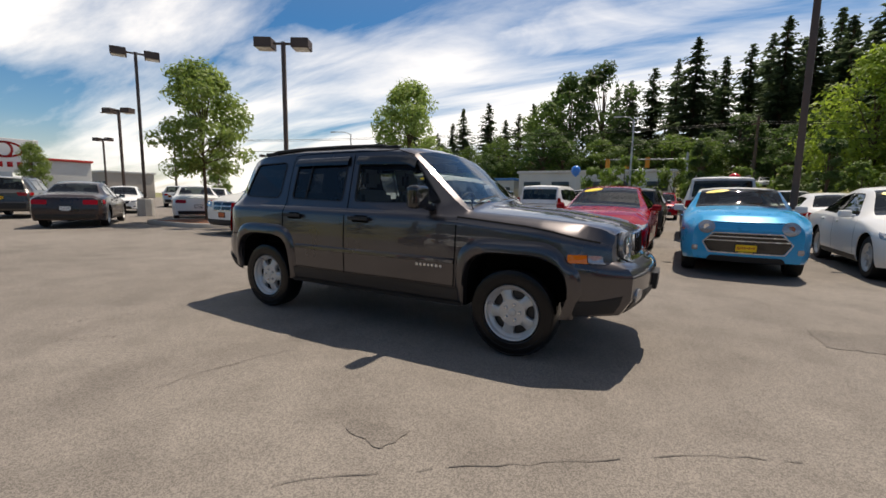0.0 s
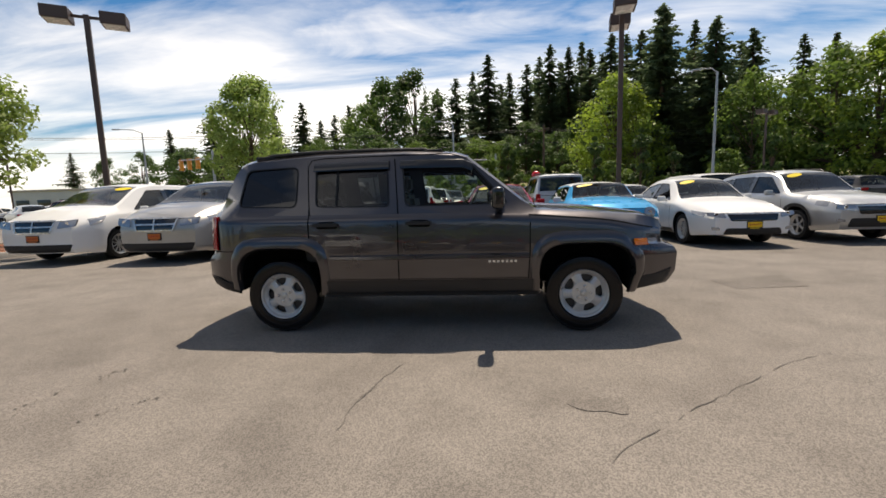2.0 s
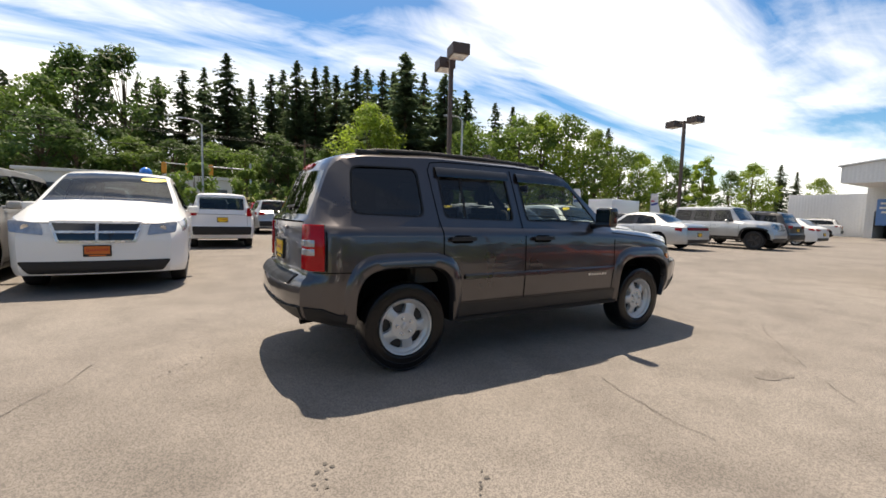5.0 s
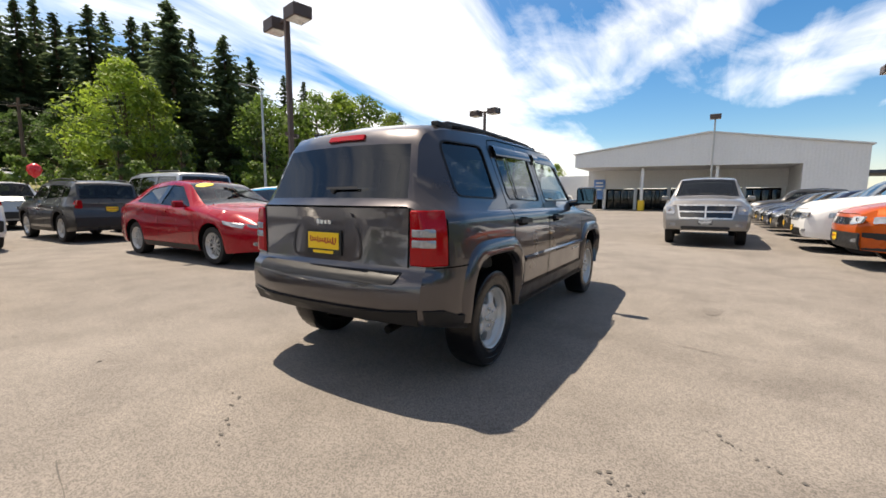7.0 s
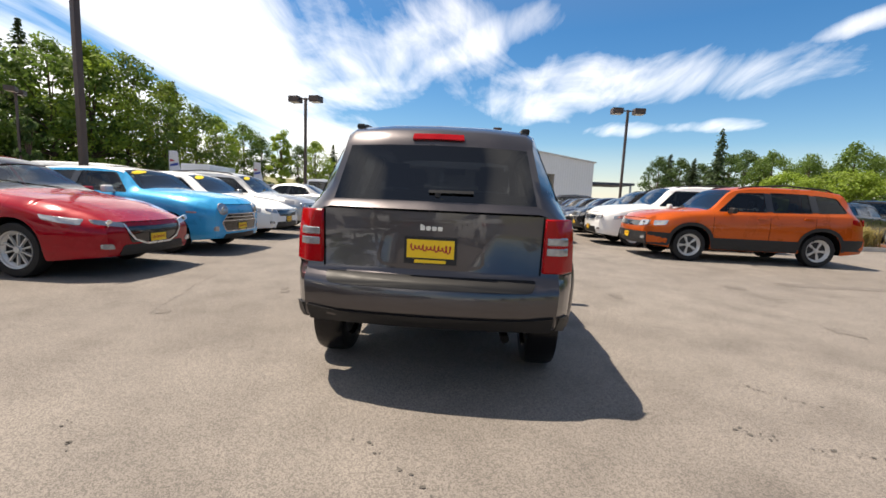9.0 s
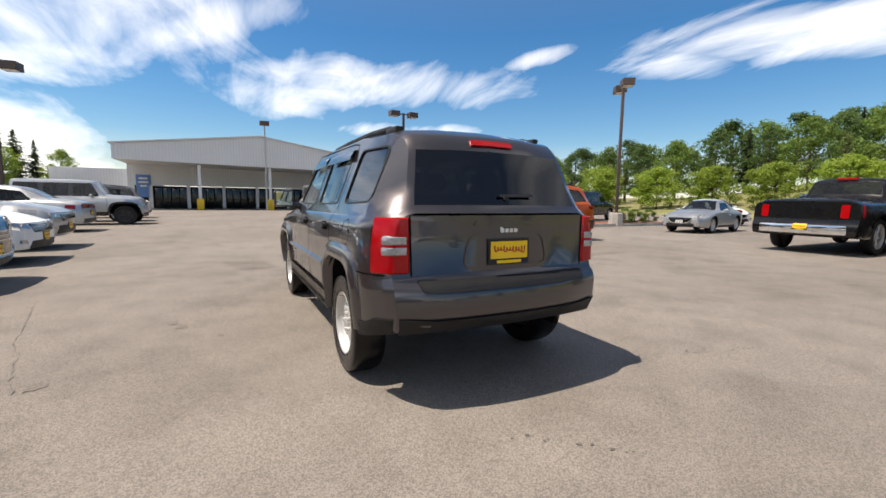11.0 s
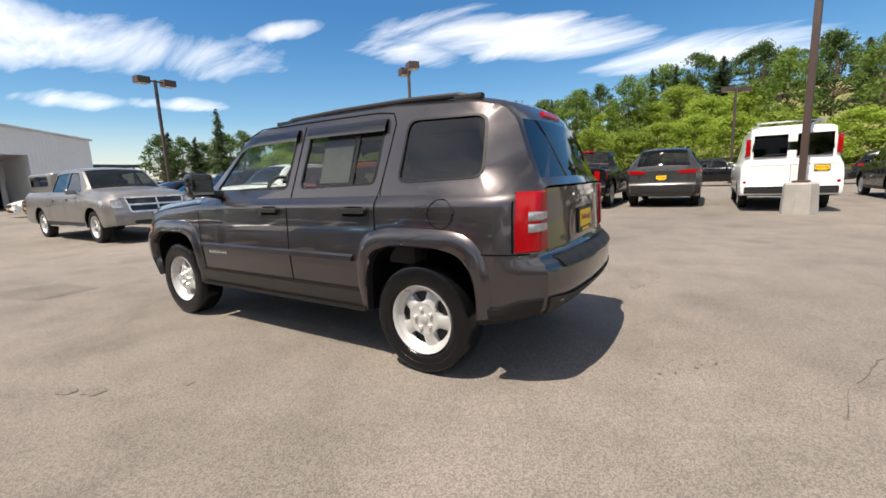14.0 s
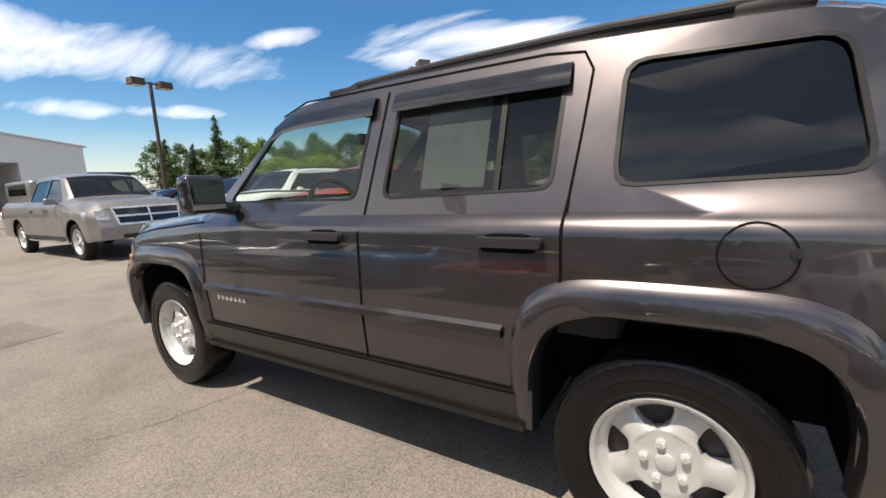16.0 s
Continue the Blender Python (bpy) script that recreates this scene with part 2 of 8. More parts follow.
M_TYRE_SHINY = mat("dressed_tyre_rubber", (0.006, 0.006, 0.007), 0.16, 0, 0.25, 8, 60, 0.25, spec=0.28)
M_RIM = mat("silver_wheel_paint", (0.55, 0.55, 0.54), 0.33, 0.35, 0.06, 8, 90)
M_RIMDARK = mat("dark_wheel_paint", (0.03, 0.03, 0.032), 0.45, 0.2, 0.1, 8, 90)
M_MIRROR = mat("mirror_glass", (0.34, 0.37, 0.36), 0.02, 1.0, 0.02, 5, 60)
M_CHROME = mat("chrome", (0.82, 0.83, 0.85), 0.06, 1.0, 0.03, 5, 60)
M_BRIGHT = mat("bright_trim", (0.70, 0.69, 0.67), 0.24, 0.55, 0.05, 5, 60)
M_PLASTIC = mat("black_textured_plastic", (0.022, 0.022, 0.023), 0.5, 0, 0.2, 8, 250, 0.2, spec=0.3)
M_GLOSSBLACK = mat("gloss_black_plastic", (0.01, 0.01, 0.011), 0.12, 0, 0.1, 6, 60, 0, 0.6)
M_RUBBER = mat("black_rubber_trim", (0.012, 0.012, 0.013), 0.5, 0, 0.1, 9, 90, spec=0.3)
M_UNDER = mat("underbody_black", (0.008, 0.008, 0.008), 0.9, 0, 0.2, 4, 30, spec=0.05)
M_GAP = mat("panel_gap", (0.006, 0.006, 0.006), 0.9, 0, 0.05, 4, 30, spec=0.05)
M_RED = mat("red_lens", (0.34, 0.003, 0.006), 0.12, 0, 0.2, 14, 120, 0.0, 0.2, spec=0.25)
M_AMBER = mat("amber_lens", (0.85, 0.20, 0.01), 0.12, 0, 0.1, 14, 120, 0, 0.8)
M_CLEAR = mat("clear_lens", (0.36, 0.37, 0.39), 0.14, 0.5, 0.3, 16, 60, 0, 0.9)
M_PLATE = mat("yellow_dealer_card", (0.86, 0.55, 0.01), 0.4, 0, 0.05, 9, 60)
M_PLATEINK = mat("red_script_ink", (0.42, 0.02, 0.015), 0.4, 0, 0.05, 9, 60)
M_WPLATE = mat("white_plate", (0.72, 0.72, 0.70), 0.4, 0, 0.06, 9, 60)
M_STICK = mat("yellow_sticker", (0.9, 0.66, 0.02), 0.5, 0, 0.05, 9, 60)
M_CABIN = mat("dark_cabin_trim", (0.045, 0.043, 0.042), 0.7, 0, 0.2, 5, 80, 0.2)
M_SEAT = mat("grey_seat_cloth", (0.075, 0.072, 0.07), 0.9, 0, 0.25, 6, 160, 0.3)
M_BARK = mat("bark", (0.11, 0.075, 0.05), 0.9, 0, 0.35, 4, 30, 0.9)
G_DARK = glass("privacy_glass", (0.045, 0.047, 0.05), 1.0, 0.06)
G_CLEAR = glass("green_tinted_glass", (0.74, 0.80, 0.77), 1.0, 0.022)
G_MID = glass("rear_door_glass", (0.30, 0.32, 0.32))
G_SCREEN = glass("tinted_windscreen_glass", (0.40, 0.46, 0.43), 1.0, 0.075)
G_FAR = glass("dark_car_glass", (0.20, 0.22, 0.22))


def leafmat(name, color, var=0.35):
    m = bpy.data.materials.new(name)
    m.use_nodes = True
    n, l = m.node_tree.nodes, m.node_tree.links
    p = n["Principled BSDF"]
    g, o = n.new("ShaderNodeNewGeometry"), n.new("ShaderNodeObjectInfo")
    ad = n.new("ShaderNodeMath")
    ad.operation = "ADD"
    l.new(g.outputs["Random Per Island"], ad.inputs[0])
    l.new(o.outputs["Random"], ad.inputs[1])
    mr = n.new("ShaderNodeMapRange")
    mr.inputs[1].default_value, mr.inputs[2].default_value = 0, 2
    mr.inputs[3].default_value, mr.inputs[4].default_value = 1 - var, 1 + var
    l.new(ad.outputs[0], mr.inputs[0])
    sc = n.new("ShaderNodeVectorMath")
    sc.operation = "SCALE"
    sc.inputs[0].default_value = color
    l.new(mr.outputs[0], sc.inputs["Scale"])
    l.new(sc.outputs[0], p.inputs["Base Color"])
    p.inputs["Roughness"].default_value = 0.6
    tl = n.new("ShaderNodeBsdfTranslucent")
    l.new(sc.outputs[0], tl.inputs[0])
    mx = n.new("ShaderNodeMixShader")
    mx.inputs[0].default_value = 0.52
    l.new(p.outputs[0], mx.inputs[1])
    l.new(tl.outputs[0], mx.inputs[2])
    l.new(mx.outputs[0], n["Material Output"].inputs[0])
    return m


L_CON = leafmat("conifer_needles", (0.125, 0.17, 0.088))
L_CON2 = leafmat("fir_needles", (0.13, 0.18, 0.09))
L_DEC = leafmat("maple_leaves", (0.145, 0.225, 0.042))
L_LIGHT = leafmat("light_green_leaves", (0.25, 0.34, 0.045))
L_DEEP = leafmat("alder_leaves", (0.085, 0.145, 0.036))
L_YOUNG = leafmat("young_tree_leaves", (0.27, 0.36, 0.09))


# ---- mesh helpers ----
def mesh(name, verts, faces, material, smooth=35):
    me = bpy.data.meshes.new(name)
    me.from_pydata([tuple(v) for v in verts], [], [tuple(f) for f in faces])
    me.materials.append(material)
    if smooth:
        me.shade_smooth()
        me.set_sharp_from_angle(angle=radians(smooth))
    me.update()
    return me


def hold(name, m=None):
    e = new(name)
    e.empty_display_size = 0.2
    if m is not None:
        e.matrix_world = m
    return e


def part(name, bm_or_me, material=None, parent=None, label="", smooth=35, at=None):
    """Link a bmesh or mesh as one mesh object under a thing or a part."""
    me = bm_or_me
    if isinstance(bm_or_me, bmesh.types.BMesh):
        me = bpy.data.meshes.new(name)
        bm_or_me.to_mesh(me)
        bm_or_me.free()
        if material:
            me.materials.append(material)
        if smooth:
            me.shade_smooth()
            me.set_sharp_from_angle(angle=radians(smooth))
    ob = new(name, me)
    if parent is not None:
        ob.parent = parent
    if at is not None:
        ob.matrix_local = at
    if label:
        tagged(ob, label)
    return ob


def box(sx, sy, sz, x=0, y=0, z=0, bevel=0.0, seg=2, bm=None):
    bm = bm or bmesh.new()
    r = bmesh.ops.create_cube(bm, size=1, matrix=Matrix.Translation((x, y, z)) @ Matrix.Diagonal((sx, sy, sz, 1)))
    if bevel:
        ed = list({e for v in r["verts"] for e in v.link_edges})
        bmesh.ops.bevel(bm, geom=ed, offset=bevel, segments=seg, affect="EDGES", profile=0.6)
    return bm


def rod(p, q, r0, r1=None, n=10, bm=None, caps=True):
    bm = bm or bmesh.new()
    p, q = Vector(p), Vector(q)
    d = q - p
    m = Matrix.Translation((p + q) / 2) @ d.to_track_quat("Z", "Y").to_matrix().to_4x4()
    bmesh.ops.create_cone(bm, cap_ends=caps, segments=n, radius1=r0, radius2=r0 if r1 is None else r1, depth=d.length, matrix=m)
    return bm


def lathe(prof, n=32, axis="y"):
    """Verts and faces of a profile of (radius, height) turned round an axis."""
    vs, fs = [], []
    for i in range(n):
        a = 2 * math.pi * i / n
        for r, h in prof:
            vs.append((r * math.cos(a), h, r * math.sin(a)) if axis == "y" else (r * math.cos(a), r * math.sin(a), h))
    k = len(prof)
    for i in range(n):
        for j in range(k - 1):
            a, b = i * k + j, i * k + j + 1
            c, d = ((i + 1) % n) * k + j + 1, ((i + 1) % n) * k + j
            fs.append((a, b, c, d) if axis == "y" else (a, d, c, b))
    return vs, fs


def rounded(poly, r, n=3):
    """A polygon of 2D points with its corners rounded."""
    out = []
    k = len(poly)
    for i in range(k):
        p, a, b = Vector(poly[i]), Vector(poly[i - 1]), Vector(poly[(i + 1) % k])
        da, db = (a - p), (b - p)
        ra, rb = min(r, da.length * 0.45), min(r, db.length * 0.45)
        s, e = p + da.normalized() * ra, p + db.normalized() * rb
        for j in range(n + 1):
            t = j / n
            out.append(tuple(s * (1 - t) ** 2 + p * 2 * t * (1 - t) + e * t * t))
    return out


def dense(pts, step=0.07):
    """A line of points with long stretches divided."""
    out = [pts[0]]
    for (a, b), (c, d) in zip(pts, pts[1:]):
        n = max(1, int(math.hypot(c - a, d - b) / step + 0.7))
        out += [(a + (c - a) * i / n, b + (d - b) * i / n) for i in range(1, n + 1)]
    return out


def panel(poly, fn, thick, back=0.02):
    """A plate whose outline (u, v) is mapped to the world by fn(u, v, out): front face raised by thick, rim going back."""
    poly = dense(poly + [poly[0]])[:-1]
    k = len(poly)
    cu, cv = sum(p[0] for p in poly) / k, sum(p[1] for p in poly) / k
    vs, fs = [], []
    for s in (0.3, 0.65, 1.0):
        for u, v in poly:
            vs.append(fn(cu + (u - cu) * s, cv + (v - cv) * s, thick))
    for u, v in poly:
        vs.append(fn(u, v, -back))
    vs.append(fn(cu, cv, thick))
    c = 4 * k
    for i in range(k):
        j = (i + 1) % k
        fs.append((c, i, j))
        fs += [(r * k + i, r * k + k + i, r * k + k + j, r * k + j) for r in range(3)]
    return vs, fs

# ---- ground and hills ----
def smooth(a, b, v):
    t = max(0.0, min(1.0, (v - a) / (b - a)))
    return t * t * (3 - 2 * t)


def ground_z(x, y):
    """Flat lot; a wooded bank to the north, a long hill to the south."""
    z = 0.0
    if y > 52:
        z += 3.2 * smooth(54, 66, y) * smooth(-50, 5, x) + 9.0 * smooth(72, 170, y) * smooth(-90, 20, x)
    if y < -40:
        w = smooth(70, -20, x)
        z += w * (5.0 * smooth(-42, -75, y) + 14.0 * smooth(-70, -150, y)) + 3.0 * smooth(-44, -120, y)
    if x < -120 or x > 110:
        z -= 0.4
    return z


def build_ground():
    xs = sorted(set([-2500, -1200, -600, -300] + list(range(-200, 201, 10)) + [300, 600, 1200, 2500] + [52]))
    ys = sorted(set([-2500, -1200, -600, -300] + list(range(-200, 221, 10)) + [300, 600, 1200, 2500] + [-38, 52, 66]))
    vs = [(x, y, ground_z(x, y)) for y in ys for x in xs]
    fs, ms = [], []
    for j in range(len(ys) - 1):
        for i in range(len(xs) - 1):
            a = j * len(xs) + i
            fs.append((a, a + 1, a + 1 + len(xs), a + len(xs)))
            cx, cy = (xs[i] + xs[i + 1]) / 2, (ys[j] + ys[j + 1]) / 2
            ms.append(0 if -110 < cx < 90 and -38 < cy < 52 else 1)
    me = mesh("ground", vs, fs, M_ASPHALT, 0)
    me.materials.append(M_SCRUB)
    for p, m in zip(me.polygons, ms):
        p.material_index = m
    ob = new("ground", me)
    return tagged(ob, "worn grey-brown asphalt car lot with grassy banks behind", "ground", kind="structure")


build_ground()


def strip(name, pts, width, z, material, rnd, label, category):
    """A thin uneven ribbon lying on the asphalt along a line."""
    vs, fs = [], []
    fine = []
    for (x0, y0), (x1, y1) in zip(pts, pts[1:]):
        k = max(2, int(math.hypot(x1 - x0, y1 - y0) / 0.07))
        fine += [(x0 + (x1 - x0) * i / k, y0 + (y1 - y0) * i / k) for i in range(k)]
    fine.append(pts[-1])
    off = 0.0
    for i, (x, y) in enumerate(fine):
        a, b = fine[max(i - 1, 0)], fine[min(i + 1, len(fine) - 1)]
        dx, dy = b[0] - a[0], b[1] - a[1]
        d = math.hypot(dx, dy) or 1
        off = off * 0.8 + rnd.uniform(-0.02, 0.02)
        w = width * rnd.uniform(0.25, 1.0)
        for s in (-1, 1):
            vs.append((x - dy / d * (off + s * w / 2), y + dx / d * (off + s * w / 2), z))
    for i in range(len(fine) - 1):
        if rnd.random() < 0.88:
            fs.append((2 * i, 2 * i + 1, 2 * i + 3, 2 * i + 2))
    ob = new(name, mesh(name, vs, fs, material, 0))
    return tagged(ob, label, category, kind="structure")

# ---- cars ----
WHEELS = {}


def wheel_meshes(style, r, tw, far=False):
    key = (style, r, tw, far)
    if key in WHEELS:
        return WHEELS[key]
    h = tw / 2
    rr = r * (0.63 if style == "steel" else 0.69)
    tyre = [(rr * 0.97, -h * 0.75), (rr * 1.04, -h * 0.93), (r * 0.86, -h), (r * 0.955, -h * 0.93), (r * 0.99, -h * 0.72), (r, -h * 0.4), (r, h * 0.4),
            (r * 0.99, h * 0.72), (r * 0.955, h * 0.93), (r * 0.93, h * 0.965), (r * 0.922, h * 0.945), (r * 0.86, h), (r * 0.80, h * 1.0), (r * 0.792, h * 0.975), (rr * 1.09, h * 0.97), (rr * 1.075, h * 0.94), (rr * 1.04, h * 0.93), (rr * 0.97, h * 0.75)]
    if far:
        tyre = tyre[1:7:2] + tyre[7:9] + tyre[-2:]
    elif style != "steel":
        tyre = tyre[:9] + tyre[11:12] + tyre[-2:]
    steps = 26 if far else 72 if style == "steel" else 40
    v, f = lathe(tyre, steps)
    # tread: every other step of the shoulder stands back
    k = len(tyre)
    for i in range(0, 0 if far else steps, 2):
        for j in (4, 5, 6, 7):
            x, y, z = v[i * k + j]
            v[i * k + j] = (x * 0.981, y, z * 0.981)
    m_t = mesh("tyre", v, f, M_TYRE_SHINY if style == "steel" else M_TYRE, 40)
    barrel = [(0.0, h * 0.15), (rr * 0.55, h * 0.15), (rr * 0.93, h * 0.1), (rr * 0.95, -h * 0.7), (rr * 0.2, -h * 0.75)]
    m_b = mesh("wheel", *lathe(barrel, 16 if far else 28), M_RIMDARK)
    ring = [(rr * 0.78, h * 0.36), (rr * 0.84, h * 0.56), (rr * 0.90, h * 0.66), (rr * 0.935, h * 0.86), (rr * 0.985, h * 0.93), (rr * 1.0, h * 0.80), (rr * 0.99, h * 0.3), (rr * 0.86, h * 0.2), (rr * 0.80, h * 0.42)]
    v, f = lathe(ring[1::2] if far else ring, 22 if far else 40 if style == "steel" else 30)

    def add(vs, fs):
        b = len(v)
        v.extend(vs)
        f.extend([tuple(i + b for i in q) for q in fs])

    n = {"steel": 5, "alloy5": 5, "alloy10": 10, "alloy7": 7, "dark5": 5}[style]
    hubr = 0.46 if style == "steel" else 0.22
    add(*lathe([(0.001, h * 0.70), (rr * 0.09, h * 0.70), (rr * 0.125, h * 0.67), (rr * 0.135, h * 0.60), (rr * 0.20, h * 0.585), (rr * 0.38, h * 0.60), (rr * hubr, h * 0.615), (rr * hubr, h * 0.2)] if style == "steel" else
               [(0.001, h * 0.74), (rr * 0.16, h * 0.74), (rr * 0.19, h * 0.62), (rr * hubr * 0.8, h * 0.58), (rr * hubr, h * 0.5), (rr * hubr, h * 0.2)], 30))
    if style == "steel":
        rows = ((0.44, 36, 0.60), (0.475, 36, 0.605), (0.50, 25, 0.60), (0.53, 20.5, 0.59), (0.58, 18, 0.57), (0.66, 16.5, 0.54), (0.74, 16, 0.50), (0.79, 17.5, 0.47), (0.82, 21, 0.45), (0.845, 36, 0.43), (0.87, 36, 0.45))
        cols = (-1, -1, -0.82, -0.45, 0, 0.45, 0.82, 1, 1)
        for i in range(n):
            a = 2 * math.pi * (i + 0.25) / n
            vs = []
            for rad, wd, hh in rows:
                for c, t in enumerate(cols):
                    aa = a + radians(wd) * t
                    drop = 0.42 if c in (0, 8) else 0.07 * abs(t) ** 3
                    if wd > 30:
                        drop = 0.0
                    vs.append((rr * rad * math.cos(aa), h * (hh + 0.03 * (1 - abs(t)) - drop), rr * rad * math.sin(aa)))
            add(vs, [(9 * k + j, 9 * k + 9 + j, 9 * k + 10 + j, 9 * k + 1 + j) for k in range(len(rows) - 1) for j in range(8)])
    for i in range(0 if style == "steel" else n):
        a = 2 * math.pi * (i + 0.25) / n
        w0, w1 = {"alloy5": (0.30, 0.13), "alloy10": (0.16, 0.06), "alloy7": (0.22, 0.10), "dark5": (0.34, 0.2)}[style]
        vs = []
        for rad, wd, hh in ((rr * hubr * 0.75, w0 * 1.0, 0.58), (rr * 0.60, (w0 + w1) * 0.5, 0.62), (rr * 0.86, w1, 0.60)):
            for t in (-1, -0.6, 0.6, 1):
                aa = a + t * wd
                vs.append((rad * math.cos(aa), h * (hh if abs(t) < 1 else hh - 0.22), rad * math.sin(aa)))
        add(vs, [(4 * k + j, 4 * k + 4 + j, 4 * k + 5 + j, 4 * k + 1 + j) for k in range(2) for j in range(3)])
    m_r = mesh("rim", v, f, M_RIMDARK if style == "dark5" else M_RIM, 30)
    vs, fs = lathe([(0.001, 0.020), (0.009, 0.020), (0.0135, 0.014), (0.0135, 0.0)], 6)
    m_n = mesh("lug_nut", vs, fs, M_BRIGHT, 20)
    WHEELS[key] = (m_b, m_t, m_r, m_n, rr, h)
    return WHEELS[key]


LINERS = {}


def liner_mesh(r, arch, up, pw):
    """The dark shell over a wheel: an arched tunnel closed at its inner end."""
    key = (r, arch, up, pw)
    if key not in LINERS:
        vs, fs = [], []
        n = 18
        for i in range(n + 1):
            a = math.pi * i / n
            cx = math.copysign(abs(math.cos(a)) ** (2 / pw), math.cos(a))
            sz = abs(math.sin(a)) ** (2 / pw)
            for g, y in ((0.012, 0.0), (0.012, -0.32), (-0.35, -0.33)):
                vs.append(((arch + g) * cx, y, r * 1.2 + (arch + up + g - 0.2 * r) * sz))
        for i in range(n):
            for j in range(2):
                fs.append((3 * i + j, 3 * i + 3 + j, 3 * i + 4 + j, 3 * i + 1 + j))
        LINERS[key] = mesh("wheel_liner", vs, fs, M_UNDER, 40)
    return LINERS[key]


def put_wheel(car, x, y, r, tw, style, arch=0.4, up=0.0, pw=2.2, far=False):
    m_b, m_t, m_r, m_n, rr, h = wheel_meshes(style, r, tw, far)
    side = 1 if y > 0 else -1
    if not far:
        part("wheel_liner", liner_mesh(r, arch, up, pw), parent=car, at=pose(x, y, 0, 0, 0, 0 if side > 0 else 180))
    w = part("wheel", m_b, parent=car, at=pose(x, y - side * tw / 2, r, 0, 17 * x, 0 if side > 0 else 180))
    part("tyre", m_t, parent=w)
    part("rim", m_r, parent=w)
    if style == "steel":
        for i in range(5):
            a = 2 * math.pi * (i + 0.25) / 5
            part("lug_nut", m_n, parent=w, at=pose(rr * 0.28 * math.cos(a + 0.63), h * 0.575, rr * 0.28 * math.sin(a + 0.63)))
    return w


class Shape:
    """The skin of a car: cross sections along its length, x forward, origin on the ground midway between the axles."""

    def __init__(self, s):
        self.s = s
        self.W = s["W"] / 2
        self.xn, self.xt = s["wb"] / 2 + s["fo"], -s["wb"] / 2 - s["ro"]
        self.top = s["top"]
        self.arch = s.get("arch", s["r"] * 1.17)
        self.sill = s["sill"]
        self.pw = s.get("archpow", 2.2)
        self.lv = []
        self.tab = {}

    def lin(self, pts, x):
        """A smooth line through points that never overshoots them."""
        if self.s.get("sharp"):
            p = sorted(pts)
            w = 0.006 if pts is self.s["nose"] or pts is self.s["tail"] else self.s["sharp"]
            return float(np.mean(np.interp([x - w, x - w / 2, x, x + w / 2, x + w], [a for a, _ in p], [b for _, b in p])))
        key = id(pts)
        if key not in self.tab:
            p = sorted(pts)
            X, Y = np.array([a for a, _ in p]), np.array([b for _, b in p])
            h, d = np.diff(X), np.diff(Y) / np.diff(X)
            m = np.zeros(len(X))
            m[0], m[-1] = d[0], d[-1]
            for i in range(1, len(X) - 1):
                if d[i - 1] * d[i] > 0:
                    m[i] = 2 * d[i - 1] * d[i] / (d[i - 1] + d[i])
            self.tab[key] = (X, Y, h, m, pts)
        X, Y, h, m, _ = self.tab[key]
        if x <= X[0] or x >= X[-1]:
            return float(Y[0] if x <= X[0] else Y[-1])
        i = int(np.searchsorted(X, x)) - 1
        t = (x - X[i]) / h[i]
        return float(Y[i] * (1 + 2 * t) * (1 - t) ** 2 + m[i] * h[i] * t * (1 - t) ** 2 + Y[i + 1] * t * t * (3 - 2 * t) - m[i + 1] * h[i] * t * t * (1 - t))

    def ztop(self, x):
        return self.lin(self.top, x)

    def zbelt(self, x):
        return min(self.lin(self.s["belt"], x), self.ztop(x) - 0.035)

    def ybelt(self, x):
        return self.W * self.s.get("beltw", 0.955) * self.wf(x)

    def yrail(self, x):
        return min(self.lin(self.s["ytop"], x), self.ybelt(x) - 0.01)

    def ends(self, x):
        f = max(0.0, (x - (self.xn - 0.5)) / 0.5)
        t = max(0.0, ((self.xt + 0.5) - x) / 0.5)
        return min(f, 1), min(t, 1)

    def wf(self, x):
        fl = self.s.get("taper_flen", 0.36)
        f = min(1, max(0.0, (x - (self.xn - fl)) / fl))
        tl = self.s.get("taper_len", 0.30)
        t = min(1, max(0.0, ((self.xt + tl) - x) / tl))
        return 1 - self.s.get("taper_f", 0.12) * f ** 2.0 - self.s.get("taper_r", 0.08) * t ** self.s.get("taper_pow", 2.0)

    def zbot(self, x):
        z = self.sill
        f, t = self.ends(x)
        z += self.s.get("lift_f", 0.05) * f + self.s.get("lift_r", 0.05) * t
        for ax in (self.s["wb"] / 2, -self.s["wb"] / 2):
            d = abs(x - ax) / self.arch
            if d < 1:
                z = max(z, self.s["r"] + (self.arch + self.s.get("archup", 0)) * (1 - d ** self.pw) ** (1 / self.pw))
        return z

    def levels(self):
        """Heights at which the flank and the ends carry a row of points."""
        if not self.lv:
            top = min(z for _, z in self.s["belt"]) - 0.03
            zs = {round(z, 3) for z, _ in self.s["nose"] + self.s["tail"]} | {self.s.get("waist", 0.66), self.sill + 0.14}
            zs |= {self.sill + 0.05 + (top - self.sill - 0.05) * i / 5 for i in range(6)}
            for z in sorted(zs):
                if self.sill + 0.03 < z < top and (not self.lv or z - self.lv[-1] > 0.018):
                    self.lv.append(z)
        return self.lv

    def rings(self, x):
        """(y, z) from the middle of the underside to the middle of the roof."""
        W, zb, zs = self.W * self.wf(x), self.zbot(x), self.zbelt(x)
        zt, yt = self.ztop(x), self.yrail(x)
        wz = min(self.s.get("waist", 0.66), zs - 0.05)
        pz = [self.sill, self.sill + 0.14, wz, wz + (zs - wz) * 0.62, zs]
        py = [W * 0.955, W * 0.985, W, W * 0.992, self.ybelt(x)]
